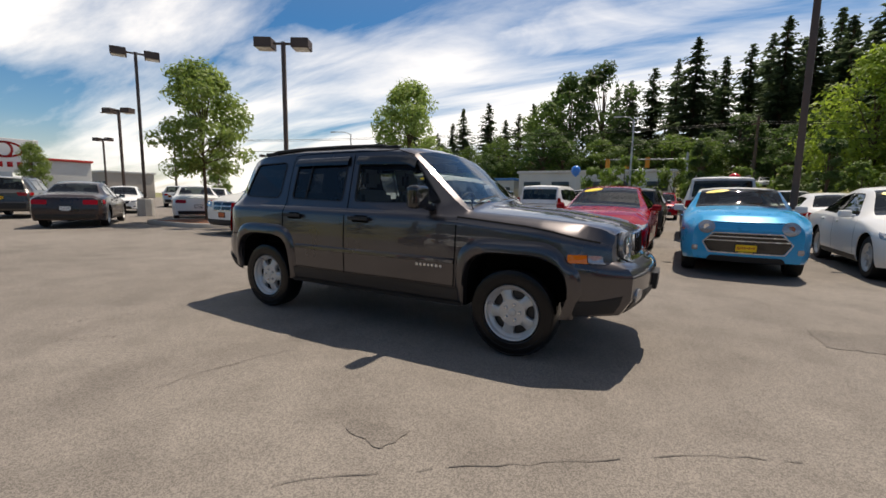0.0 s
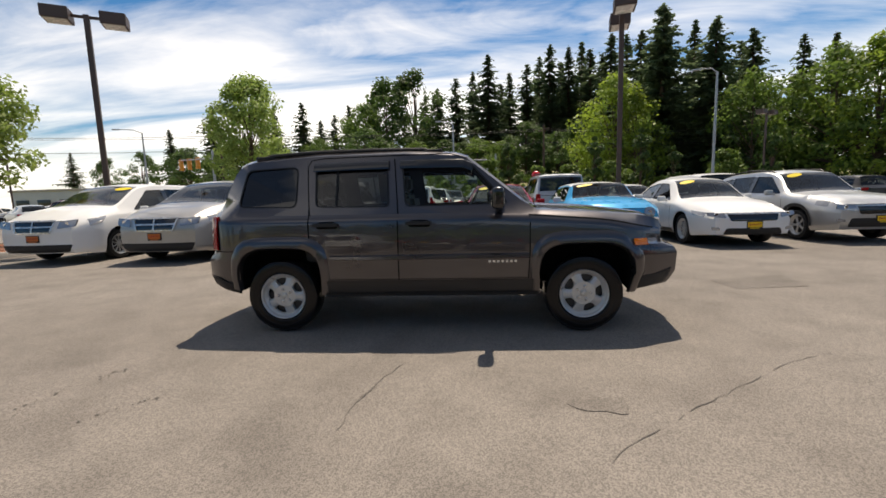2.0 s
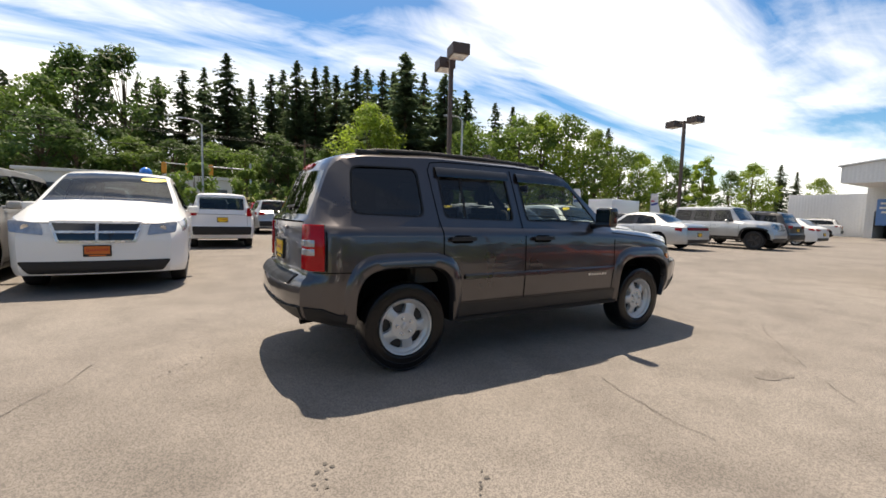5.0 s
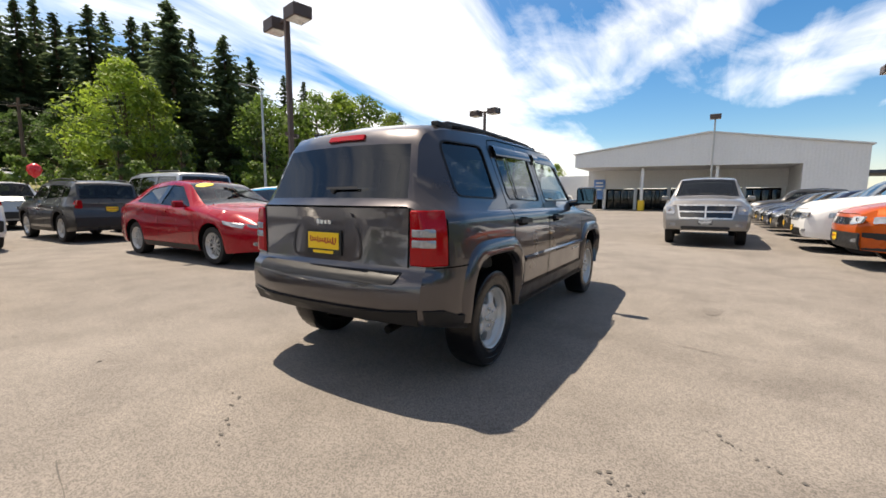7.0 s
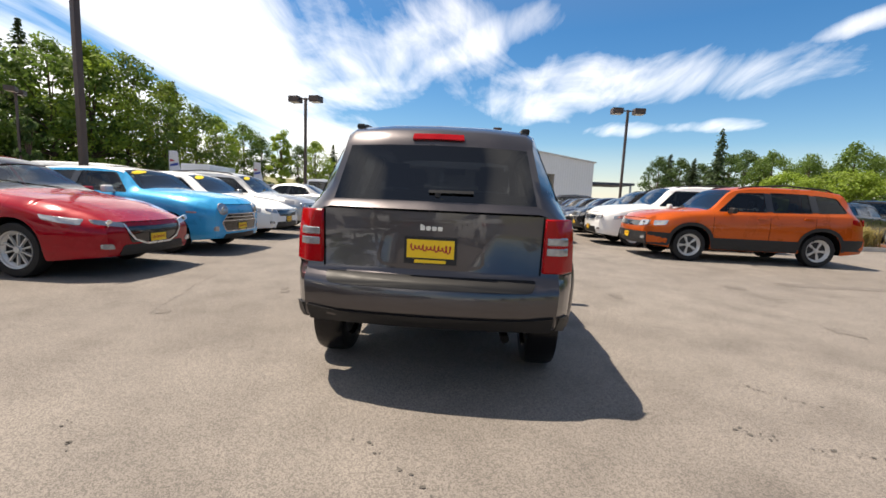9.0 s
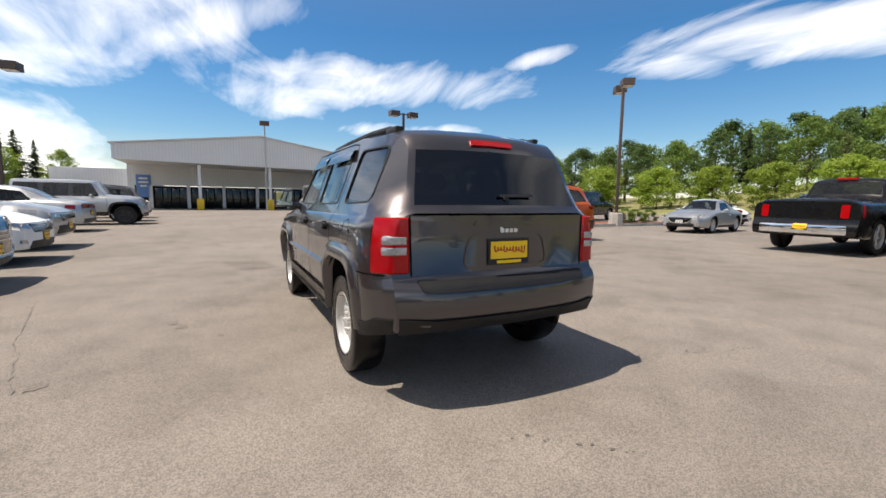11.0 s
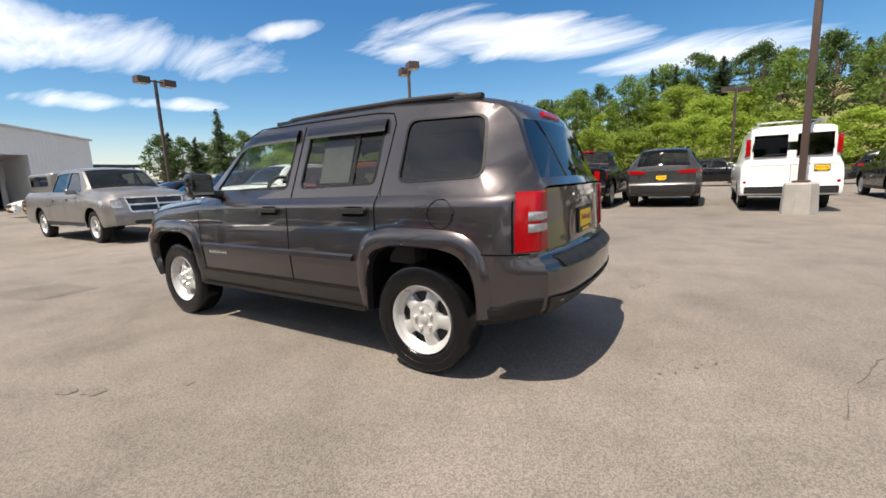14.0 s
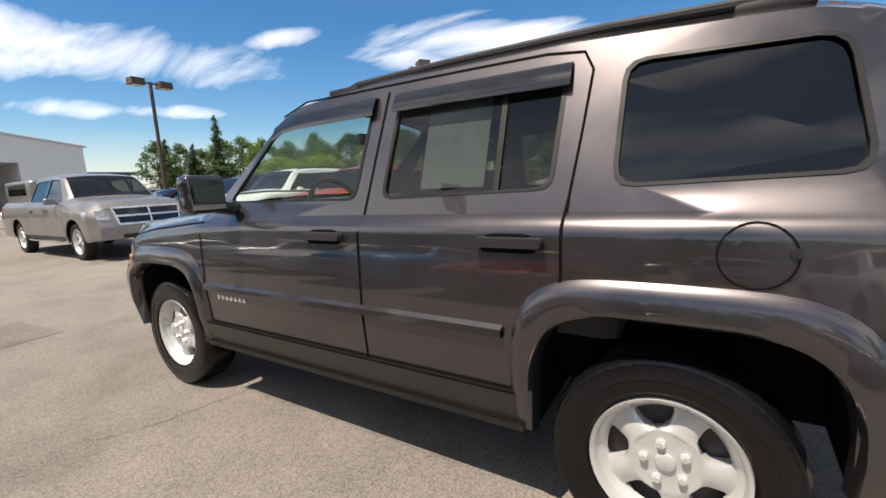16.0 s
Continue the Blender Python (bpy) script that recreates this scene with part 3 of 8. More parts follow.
        f, t = self.ends(x)
        crown = self.s.get("crown", 0.035) * (1 - max(f, t))
        drop = 0.028 if zt - zs > 0.1 else 0.012
        out = [(0, zb), (W * 0.60, zb), (float(np.interp(zb, pz, py)) - 0.012, zb)]
        lv = self.levels()
        room = self.s["shoulder"][0][0] if "shoulder" in self.s else 0.0
        for k, z in enumerate(lv):
            z = min(max(z, zb + 0.006 * (k + 1)), zs - 0.004 * (len(lv) - k) - room)
            out.append((float(np.interp(z, pz, py)), z))
        out += [(W * fr, zs - dz) for dz, fr in self.s.get("shoulder", ())]
        return out + [(self.ybelt(x), zs), (yt, zt - drop), (yt * 0.92, zt), (yt * 0.5, zt + crown * 0.75), (0, zt + crown)]

    def shift(self, x, y, z):
        f, t = self.ends(x)
        k = 1 - min(1, (abs(y) / self.W)) ** 2
        return x + f * (self.s.get("bulge_f", 0.12) * k + self.lin(self.s["nose"], z)) - t * (self.s.get("bulge_r", 0.07) * k + self.lin(self.s["tail"], z) * (1 - self.s.get("round_r", 0.0) * min(1, abs(y) / self.W) ** 4))

    def front(self, y, z, out):
        return (self.shift(self.xn, y, z) + out, y, z)

    def rear(self, y, z, out):
        return (self.shift(self.xt, y, z) - out, y, z)

    def side(self, x, z, out=0.0):
        r = self.rings(x)[2:-3]
        return float(np.interp(z, [b for _, b in r], [a for a, _ in r])) + out

    def flank(self, sgn):
        return lambda x, z, out: (self.shift(x, self.side(x, z), z), sgn * (self.side(x, z) + out), z)

    def screen(self, x0, x1):
        """Map (y, s) on the windscreen or rear window, s from bottom to top."""
        def fn(y, s, out):
            x = x0 + (x1 - x0) * s
            rr = self.rings(x)[-4:]
            z = float(np.interp(-abs(y), [-a for a, _ in rr], [b for _, b in rr]))
            d = Vector((self.ztop(x0) - self.ztop(x1), 0, x1 - x0))
            nn = Vector((-d.x, 0, -d.z)) if x0 > x1 else Vector((d.x, 0, d.z))
            nn = Vector((abs(self.ztop(x0) - self.ztop(x1)) * (1 if x0 > x1 else -1), 0, abs(x1 - x0))).normalized()
            return (self.shift(x, y, z) + nn.x * out, y, z + nn.z * out)
        return fn

    def stations(self, far=False):
        xs = set([round(self.xt, 4), round(self.xn, 4)] + [round(x, 4) for x, _ in self.top] + [round(x, 4) for x, _ in self.s["belt"]])
        for ax in (self.s["wb"] / 2, -self.s["wb"] / 2):
            k = 6 if far else 12
            for i in range(-k, k + 1):
                xs.add(round(ax + self.arch * math.sin(i * math.pi / 2 / k), 4))
            xs |= {round(ax + s * (self.arch + 0.004), 4) for s in (-1, 1)}
        x = self.xt
        while x < self.xn:
            xs.add(round(x, 4))
            x += 0.22 if far else 0.11
        for e in (self.xn, self.xt):
            for d in (0.03, 0.08, 0.16, 0.26):
                xs.add(round(e - math.copysign(d, e), 4))
        xs = sorted(v for v in xs if self.xt <= v <= self.xn)
        out = [xs[0]]
        for v in xs[1:]:
            if v - out[-1] > 0.0035:
                out.append(v)
        out[-1] = self.xn
        return out

    def build(self, car, material, roof=None, plain=False):
        s = self.s
        xs = self.stations(plain)
        n, R = len(xs), 8 + len(self.levels()) + len(s.get("shoulder", ()))
        B = R - 5
        keep = s["windows"]
        gx1, gx0 = s["ws"][0] - 0.02, s["rw"][1] + 0.02
        ia = min(range(n), key=lambda i: abs(xs[i] - gx0))
        ib = min(range(n), key=lambda i: abs(xs[i] - gx1))
        P = []
        for x in xs:
            P.append([(self.shift(x, y, z), y, z) for y, z in self.rings(x)])
        V, F, UF, GF, RF = [], [], [], {"windscreen": [], "rear_window": []}, []
        for sg in (1, -1):
            for i in range(n):
                V += [(p[0], sg * p[1], p[2]) for p in P[i]]

        def q(sg, i, j):
            a = (0 if sg > 0 else n * R)
            f = (a + i * R + j, a + (i + 1) * R + j, a + (i + 1) * R + j + 1, a + i * R + j + 1)
            return f[::-1] if sg > 0 else f

        (wc, wr), (rr_, rb) = s["ws"], s["rw"]
        for sg in (1, -1):
            for i in range(n - 1):
                xm = (xs[i] + xs[i + 1]) / 2
                for j in range(R - 1):
                    f = q(sg, i, j)
                    if j < 2:
                        UF.append(f)
                    elif j == B and ia <= i < ib:
                        continue
                    elif j >= B + 2 and wr + 0.02 < xm < wc - 0.01:
                        GF["windscreen"].append(f)
                    elif j >= B + 2 and rb + 0.01 < xm < rr_ - 0.02:
                        GF["rear_window"].append(f)
                    elif j >= B + 1 and roof and rb < xm < wr + 0.06:
                        RF.append(f)
                    else:
                        F.append(f)
            # end caps
            for i, fl in ((0, 1), (n - 1, -1)):
                base = (0 if sg > 0 else n * R) + i * R
                cols = (1.0, 0.75, 0.5, 0.25, 0.0)
                rows = []
                for j in range(2, B + 2):
                    y, z = P[i][j][1], P[i][j][2]
                    row = []
                    for c in cols:
                        yy = y * c
                        V.append(((self.front if fl < 0 else self.rear)(yy, z, 0.0)[0], sg * yy, z))
                        row.append(len(V) - 1)
                    rows.append(row)
                for a in range(len(rows) - 1):
                    for c in range(len(cols) - 1):
                        f = (rows[a][c], rows[a][c + 1], rows[a + 1][c + 1], rows[a + 1][c])
                        F.append(f if (sg > 0) == (fl > 0) else f[::-1])
        n_skin = len(F)
        # pillars: the side of the greenhouse with its window openings
        for sg in (1, -1):
            bm = bmesh.new()
            outer = [(xs[i], P[i][B][2]) for i in range(ia, ib + 1)] + [(xs[i], P[i][B + 1][2]) for i in range(ib, ia - 1, -1)]
            clean = []
            for p in outer:
                if not clean or math.hypot(p[0] - clean[-1][0], p[1] - clean[-1][1]) > 1e-4:
                    clean.append(p)
            edges = []
            for loop in [clean] + [w for w in keep]:
                vv = [bm.verts.new((a, b, 0)) for a, b in loop]
                edges += [bm.edges.new((vv[k], vv[(k + 1) % len(vv)])) for k in range(len(vv))]
            bmesh.ops.triangle_fill(bm, use_beauty=True, use_dissolve=False, edges=edges)
            fn = self.flank(sg)
            b0 = len(V)
            bm.verts.index_update()
            for v in bm.verts:
                V.append(fn(v.co.x, v.co.y, 0.0))
            for fc in bm.faces:
                idx = [v.index for v in fc.verts]
                a, b, c = [bm.verts[k].co if False else fc.verts[m].co for m, k in enumerate(idx)][:3]
                up = (b - a).cross(c - a).z > 0
                if up == (sg > 0):
                    idx = idx[::-1]
                F.append(tuple(b0 + k for k in idx))
            bm.free()

        def emit(name, faces, material, label="", sm=32, flat_from=10 ** 9):
            used = sorted({k for f in faces for k in f})
            mp = {k: i for i, k in enumerate(used)}
            me = mesh(name, [V[k] for k in used], [tuple(mp[k] for k in f) for f in faces], material, 0)
            b = bmesh.new()
            b.from_mesh(me)
            for i, fc in enumerate(b.faces):
                fc.smooth = i < flat_from
            bmesh.ops.remove_doubles(b, verts=b.verts, dist=0.0012)
            b.to_mesh(me)
            b.free()
            me.set_sharp_from_angle(angle=radians(sm))
            return part(name, me, parent=car, label=label)

        emit("body", F, material, s.get("body_label", ""), flat_from=n_skin)
        emit("underbody", UF, M_UNDER)
        if RF:
            emit("roof", RF, roof)
        emit("windscreen", GF["windscreen"], s.get("screen_glass", G_SCREEN))
        emit("rear_window", GF["rear_window"], s.get("back_glass", s.get("pane_glass", G_FAR)))
        # window panes with their rubber edge
        for w in keep:
            for sg in (1, -1):
                fn = self.flank(sg)
                k = len(w)
                g = s.get("pane_glass", G_FAR)
                if s.get("door_glass") and sum(p[0] for p in w) / k > s["door_glass"][0]:
                    g = s["door_glass"][1]
                elif s.get("door_glass") and sum(p[0] for p in w) / k > s["door_glass"][0] - 0.7:
                    g = G_MID
                me = mesh("side_window", [fn(a, b, -0.008) for a, b in w], [tuple(range(k)) if sg > 0 else tuple(range(k))[::-1]], g, 0)
                ob = part("side_window", me, parent=car)
                if plain:
                    continue
                cx, cz = sum(p[0] for p in w) / k, sum(p[1] for p in w) / k
                vs, fs = [], []
                for a, b in w:
                    d = math.hypot(a - cx, b - cz)
                    for e, o in ((0.004, 0.003), (-0.011, 0.003), (-0.011, -0.012)):
                        vs.append(fn(a + (a - cx) / d * e, b + (b - cz) / d * e, o))
                for i in range(k):
                    j = (i + 1) % k
                    for c in range(2):
                        f = (3 * i + c, 3 * j + c, 3 * j + c + 1, 3 * i + c + 1)
                        fs.append(f if sg < 0 else f[::-1])
                part("window_seal", mesh("window_seal", vs, fs, s.get("seal", M_RUBBER)), parent=ob)


def seat_block(car, x, y, w, z=0.42, back=0.62, lean=-0.12, material=None):
    bm = box(0.5, w, 0.16, x + 0.1, y, z, 0.05)
    b2 = bmesh.ops.create_cube(bm, size=1, matrix=Matrix.Translation((x - 0.17, y, z + back / 2)) @ Matrix.Rotation(lean, 4, "Y") @ Matrix.Diagonal((0.14, w, back, 1)))
    bmesh.ops.bevel(bm, geom=list({e for v in b2["verts"] for e in v.link_edges}), offset=0.05, segments=2, affect="EDGES")
    n = 2 if w > 0.8 else 1
    for i in range(n):
        yy = y + (i - (n - 1) / 2) * w * 0.5
        b3 = bmesh.ops.create_cube(bm, size=1, matrix=Matrix.Translation((x - 0.22, yy, z + back + 0.11)) @ Matrix.Diagonal((0.09, 0.24, 0.17, 1)))
        bmesh.ops.bevel(bm, geom=list({e for v in b3["verts"] for e in v.link_edges}), offset=0.035, segments=2, affect="EDGES")
    return part("seat", bm, material or M_SEAT, car)


def mirror_part(car, sh, x, z, sg, material, big=1.0, glassy=True):
    y = sh.side(x, z)
    big *= 0.88
    bm = box(0.12 * big, 0.20 * big, 0.14 * big, x, sg * (y + 0.14 * big), z + 0.04, 0.048 * big, 3 if glassy else 1)
    rod((x + 0.01, sg * (y - 0.01), z), (x, sg * (y + 0.08), z + 0.02), 0.028, 0.022, 8, bm)
    ob = part("door_mirror", bm, material, car)
    if not glassy:
        return ob
    bm = box(0.004, 0.155 * big, 0.115 * big, x - 0.061 * big, sg * (y + 0.14 * big), z + 0.04, 0.0015, 1)
    part("mirror_glass", bm, M_MIRROR, ob)
    return ob


def strip_on(fn, pts, width, out=0.003):
    """A narrow band along a line of (u, v) on a skin."""
    pts = dense(pts)
    vs, fs = [], []
    for i, (u, v) in enumerate(pts):
        a, b = pts[max(i - 1, 0)], pts[min(i + 1, len(pts) - 1)]
        du, dv = b[0] - a[0], b[1] - a[1]
        d = math.hypot(du, dv) or 1
        for s in (-1, 1):
            vs.append(fn(u - dv / d * s * width / 2, v + du / d * s * width / 2, out))
    for i in range(len(pts) - 1):
        fs.append((2 * i, 2 * i + 1, 2 * i + 3, 2 * i + 2))
    return vs, fs


def line(p, q, n=8):
    return [(p[0] + (q[0] - p[0]) * i / n, p[1] + (q[1] - p[1]) * i / n) for i in range(n + 1)]


def mirrored(poly):
    return [(-a, b) for a, b in poly][::-1]


def dealer_plate(car, fn, y, z, kind):
    """A plate card in a dark frame with a script-like squiggle."""
    w, h = 0.145, 0.074
    fr = part("plate_frame", mesh("plate_frame", *panel([(y - w, z - h), (y + w, z - h), (y + w, z + h), (y - w, z + h)], fn, 0.012), M_PLASTIC), parent=car)
    c = {"yellow": M_PLATE, "orange": mat("orange_dealer_card", (0.55, 0.13, 0.015), 0.4, 0, 0.06, 9, 60), "white": M_WPLATE}[kind]
    part("plate_card", mesh("plate_card", *panel([(y - w * 0.9, z - h * 0.55), (y + w * 0.9, z - h * 0.55), (y + w * 0.9, z + h * 0.8), (y - w * 0.9, z + h * 0.8)], fn, 0.016, 0.0), c), parent=fr)
    ink = M_PLATEINK if kind != "white" else mat("dark_plate_ink", (0.05, 0.06, 0.1), 0.5)
    wave = [(y + w * 0.78 * (-1 + 2 * i / 70) + 0.006 * math.cos(i * 0.95), z + h * (0.12 + (0.30 if i < 12 else 0.13 + 0.12 * (math.sin(i * 0.31) > 0.5)) * math.sin(i * 0.95) + 0.002 * i)) for i in range(71)]
    part("plate_marking", mesh("plate_marking", *strip_on(fn, wave, 0.008, 0.018), ink, 0), parent=fr)
    part("plate_marking", mesh("plate_marking", *strip_on(fn, line((y - w * 0.6, z - h * 0.8), (y + w * 0.6, z - h * 0.8)), 0.018, 0.015), c, 0), parent=fr)


def car(name, s, m, paint_mat, label, category="car", group="parked cars", roof=None, plates=("yellow", "yellow"), sticker=True, style="alloy5", clad=None, plain=False):
    """A parked car from its shape table."""
    c = hold(name)
    sh = Shape(s)
    sh.build(c, paint_mat, roof, plain)
    y0 = s["W"] / 2 - 0.045
    for ax in (s["wb"] / 2, -s["wb"] / 2):
        for sg in (1, -1):
            put_wheel(c, ax, sg * y0, s["r"], s.get("tw", 0.21), style, sh.arch, s.get("archup", 0), sh.pw, plain)
    dark = clad or M_PLASTIC
    # front
    for poly in s.get("grille", []):
        part("grille", mesh("grille", *panel(rounded(poly, 0.03), sh.front, 0.006), M_GLOSSBLACK), parent=c)
    for ln in s.get("chrome", []):
        part("grille_bar", mesh("grille_bar", *strip_on(sh.front, ln, s.get("chrome_w", 0.025), 0.02), M_BRIGHT), parent=c)
    if "intake" in s:
        part("lower_grille", mesh("lower_grille", *panel(rounded(s["intake"], 0.04), sh.front, 0.006), M_PLASTIC), parent=c)
    for poly in (s["lamp_f"], mirrored(s["lamp_f"])):
        hl = part("headlight", mesh("headlight", *panel(rounded(poly, 0.03), sh.front, 0.012), M_CLEAR), parent=c)
        cy, cz = sum(p[0] for p in poly) / len(poly), sum(p[1] for p in poly) / len(poly)
        if plain:
            continue
        bm = rod(Vector(sh.front(cy, cz, 0.004)), Vector(sh.front(cy, cz, 0.0145)), 0.045, 0.042, 14)
        part("reflector", bm, M_CHROME, hl)
    for poly in () if plain else s.get("fog", []):
        for pl in (poly, mirrored(poly)):
            part("fog_light", mesh("fog_light", *panel(rounded(pl, 0.02), sh.front, 0.008), M_CLEAR), parent=c)
    # rear
    for poly in (s["lamp_r"], mirrored(s["lamp_r"])):
        part("tail_light", mesh("tail_light", *panel(rounded(poly, 0.03), sh.rear, 0.014), M_RED), parent=c)
    if "lamp_rs" in s:
        for sg in (1, -1):
            part("tail_light", mesh("tail_light", *panel(rounded(s["lamp_rs"], 0.02), sh.flank(sg), 0.006), M_RED), parent=c)
    if "lamp_fs" in s and not plain:
        for sg in (1, -1):
            part("headlight", mesh("headlight", *panel(rounded(s["lamp_fs"], 0.02), sh.flank(sg), 0.006), M_CLEAR), parent=c)
    rb = s.get("rear_bumper", [(-0.7, 0.3), (0.7, 0.3), (0.72, 0.44), (-0.72, 0.44)])
    part("rear_bumper", mesh("rear_bumper", *panel(rounded(rb, 0.03), sh.rear, 0.012), s.get("rear_bumper_mat", dark)), parent=c)
    if "gate" in s:
        part("tailgate_seam", mesh("tailgate_seam", *strip_on(sh.rear, s["gate"], 0.008, 0.003), M_GAP, 0), parent=c)
    if plates[0]:
        dealer_plate(c, sh.front, 0, s.get("plate_fz", 0.45), plates[0])
    if plates[1]:
        dealer_plate(c, sh.rear, s.get("plate_ry", 0.0), s.get("plate_rz", 0.85), plates[1])
    # sides
    for sg in (1, -1):
        fn = sh.flank(sg)
        for x in () if plain else s["seams"]:
            part("door_seam", mesh("door_seam", *strip_on(fn, line((x, s["sill"] + 0.1), (x, sh.zbelt(x) - 0.01), 10), 0.009, 0.002), M_GAP, 0), parent=c)
        for x in () if plain else s["handles"]:
            zh = sh.zbelt(x) - 0.11
            part("door_handle", mesh("door_handle", *panel(rounded([(x - 0.1, zh - 0.015), (x + 0.1, zh - 0.015), (x + 0.1, zh + 0.018), (x - 0.1, zh + 0.018)], 0.012), fn, 0.03), s.get("handle_mat", paint_mat)), parent=c)
        part("rocker_panel", mesh("rocker_panel", *strip_on(fn, line((s["wb"] / 2 - sh.arch - 0.02, s["sill"] + 0.05), (-s["wb"] / 2 + sh.arch + 0.02, s["sill"] + 0.05), 12), 0.09, 0.006), dark, 0), parent=c)
        if clad:
            for ax in (s["wb"] / 2, -s["wb"] / 2):
                pts = []
                for i in range(23):
                    a = math.pi * i / 22
                    k = sh.pw
                    cx = math.copysign(abs(math.cos(a)) ** (2 / k), math.cos(a))
                    sz = abs(math.sin(a)) ** (2 / k)
                    x, z = ax + (sh.arch + 0.035) * cx, s["r"] + (sh.arch + 0.035) * sz
                    if sh.xt + 0.1 < x < sh.xn - 0.1:
                        pts.append((x, max(z, s["sill"] + 0.03)))
                part("wheel_arch_trim", mesh("wheel_arch_trim", *strip_on(fn, pts, 0.075, 0.012), clad, 0), parent=c)
        mirror_part(c, sh, s["ws"][0] - s.get("mir", 0.42), sh.zbelt(s["ws"][0] - 0.4) + 0.03, sg, paint_mat if not s.get("mirror_mat") else s["mirror_mat"], s.get("mirror", 1.0), not plain)
        if s.get("rails") and not plain:
            xa, xb = s["rw"][0] + 0.15, s["ws"][1] - 0.15
            bm = bmesh.new()
            yy = sh.yrail((xa + xb) / 2) * 0.88
            pts = [(xa, sh.ztop(xa) + 0.005), (xa + 0.1, sh.ztop(xa) + 0.055), (0.5 * (xa + xb), sh.ztop((xa + xb) / 2) + 0.065), (xb - 0.12, sh.ztop(xb) + 0.055), (xb, sh.ztop(xb) + 0.005)]
            for a, b in zip(pts, pts[1:]):
                rod((a[0], sg * yy, a[1]), (b[0], sg * yy, b[1]), 0.017, 0.017, 8, bm)
            part("roof_rail", bm, s.get("rail_mat", M_PLASTIC), c)
    # blacked-out pillars between the side windows
    for wa, wb in () if plain else zip(s["windows"], s["windows"][1:]):
        xa, xb = min(p[0] for p in wa), max(p[0] for p in wb)
        z0, z1 = max(min(p[1] for p in w) for w in (wa, wb)) + 0.012, min(max(p[1] for p in w) for w in (wa, wb)) - 0.006
        for sg in (1, -1):
            part("pillar_trim", mesh("pillar_trim", *strip_on(sh.flank(sg), line(((xa + xb) / 2, z0), ((xa + xb) / 2, z1), 4), xa - xb + 0.06, 0.004), M_GLOSSBLACK, 0), parent=c)
    # cabin
    zc = s["sill"] + 0.28
    xf = s["ws"][0] - 0.95
    for yy in (0.36, -0.36):
        seat_block(c, xf, yy, 0.5, zc, s.get("seatback", 0.58))
    if len(s["windows"]) > 1:
        seat_block(c, xf - 0.95, 0, 1.2, zc, s.get("seatback", 0.58))
    bm = box(0.34, 1.3, 0.2, s["ws"][0] - 0.22, 0, sh.zbelt(s["ws"][0] - 0.3) - 0.12, 0.06)
    db = part("dashboard", bm, M_CABIN, c)
    bm = box(sh.s["ws"][0] - s["rw"][1] - 0.3, s["W"] - 0.3, 0.03, (s["ws"][0] + s["rw"][1]) / 2, 0, max(s["sill"] + 0.1, 0.34))
    part("cabin_floor", bm, M_CABIN, c)
    if sticker:
        fn = sh.screen(s["ws"][0], s["ws"][1])
        yy = -0.32 if sticker is True else sticker
        el = [(yy + 0.17 * math.cos(a) * 1.1, 0.80 + 0.085 * math.sin(a) + 0.04 * math.cos(a)) for a in [2 * math.pi * i / 18 for i in range(18)]]
        part("price_sticker", mesh("price_sticker", *panel(el, fn, 0.005, 0.0), M_STICK), parent=c)
    if not plain:
        fn = sh.screen(s["ws"][0], s["ws"][1])
        for a, b in ((0.62, 0.05), (0.05, -0.5)):
            part("wiper", mesh("wiper", *strip_on(fn, line((a, 0.10), (b, 0.05), 6), 0.02, 0.02), M_RUBBER, 0), parent=c)
    c.matrix_world = m
    return tagged(c, label, category, group)


def win(*pts, r=0.05):
    return rounded(list(pts), r, 3)


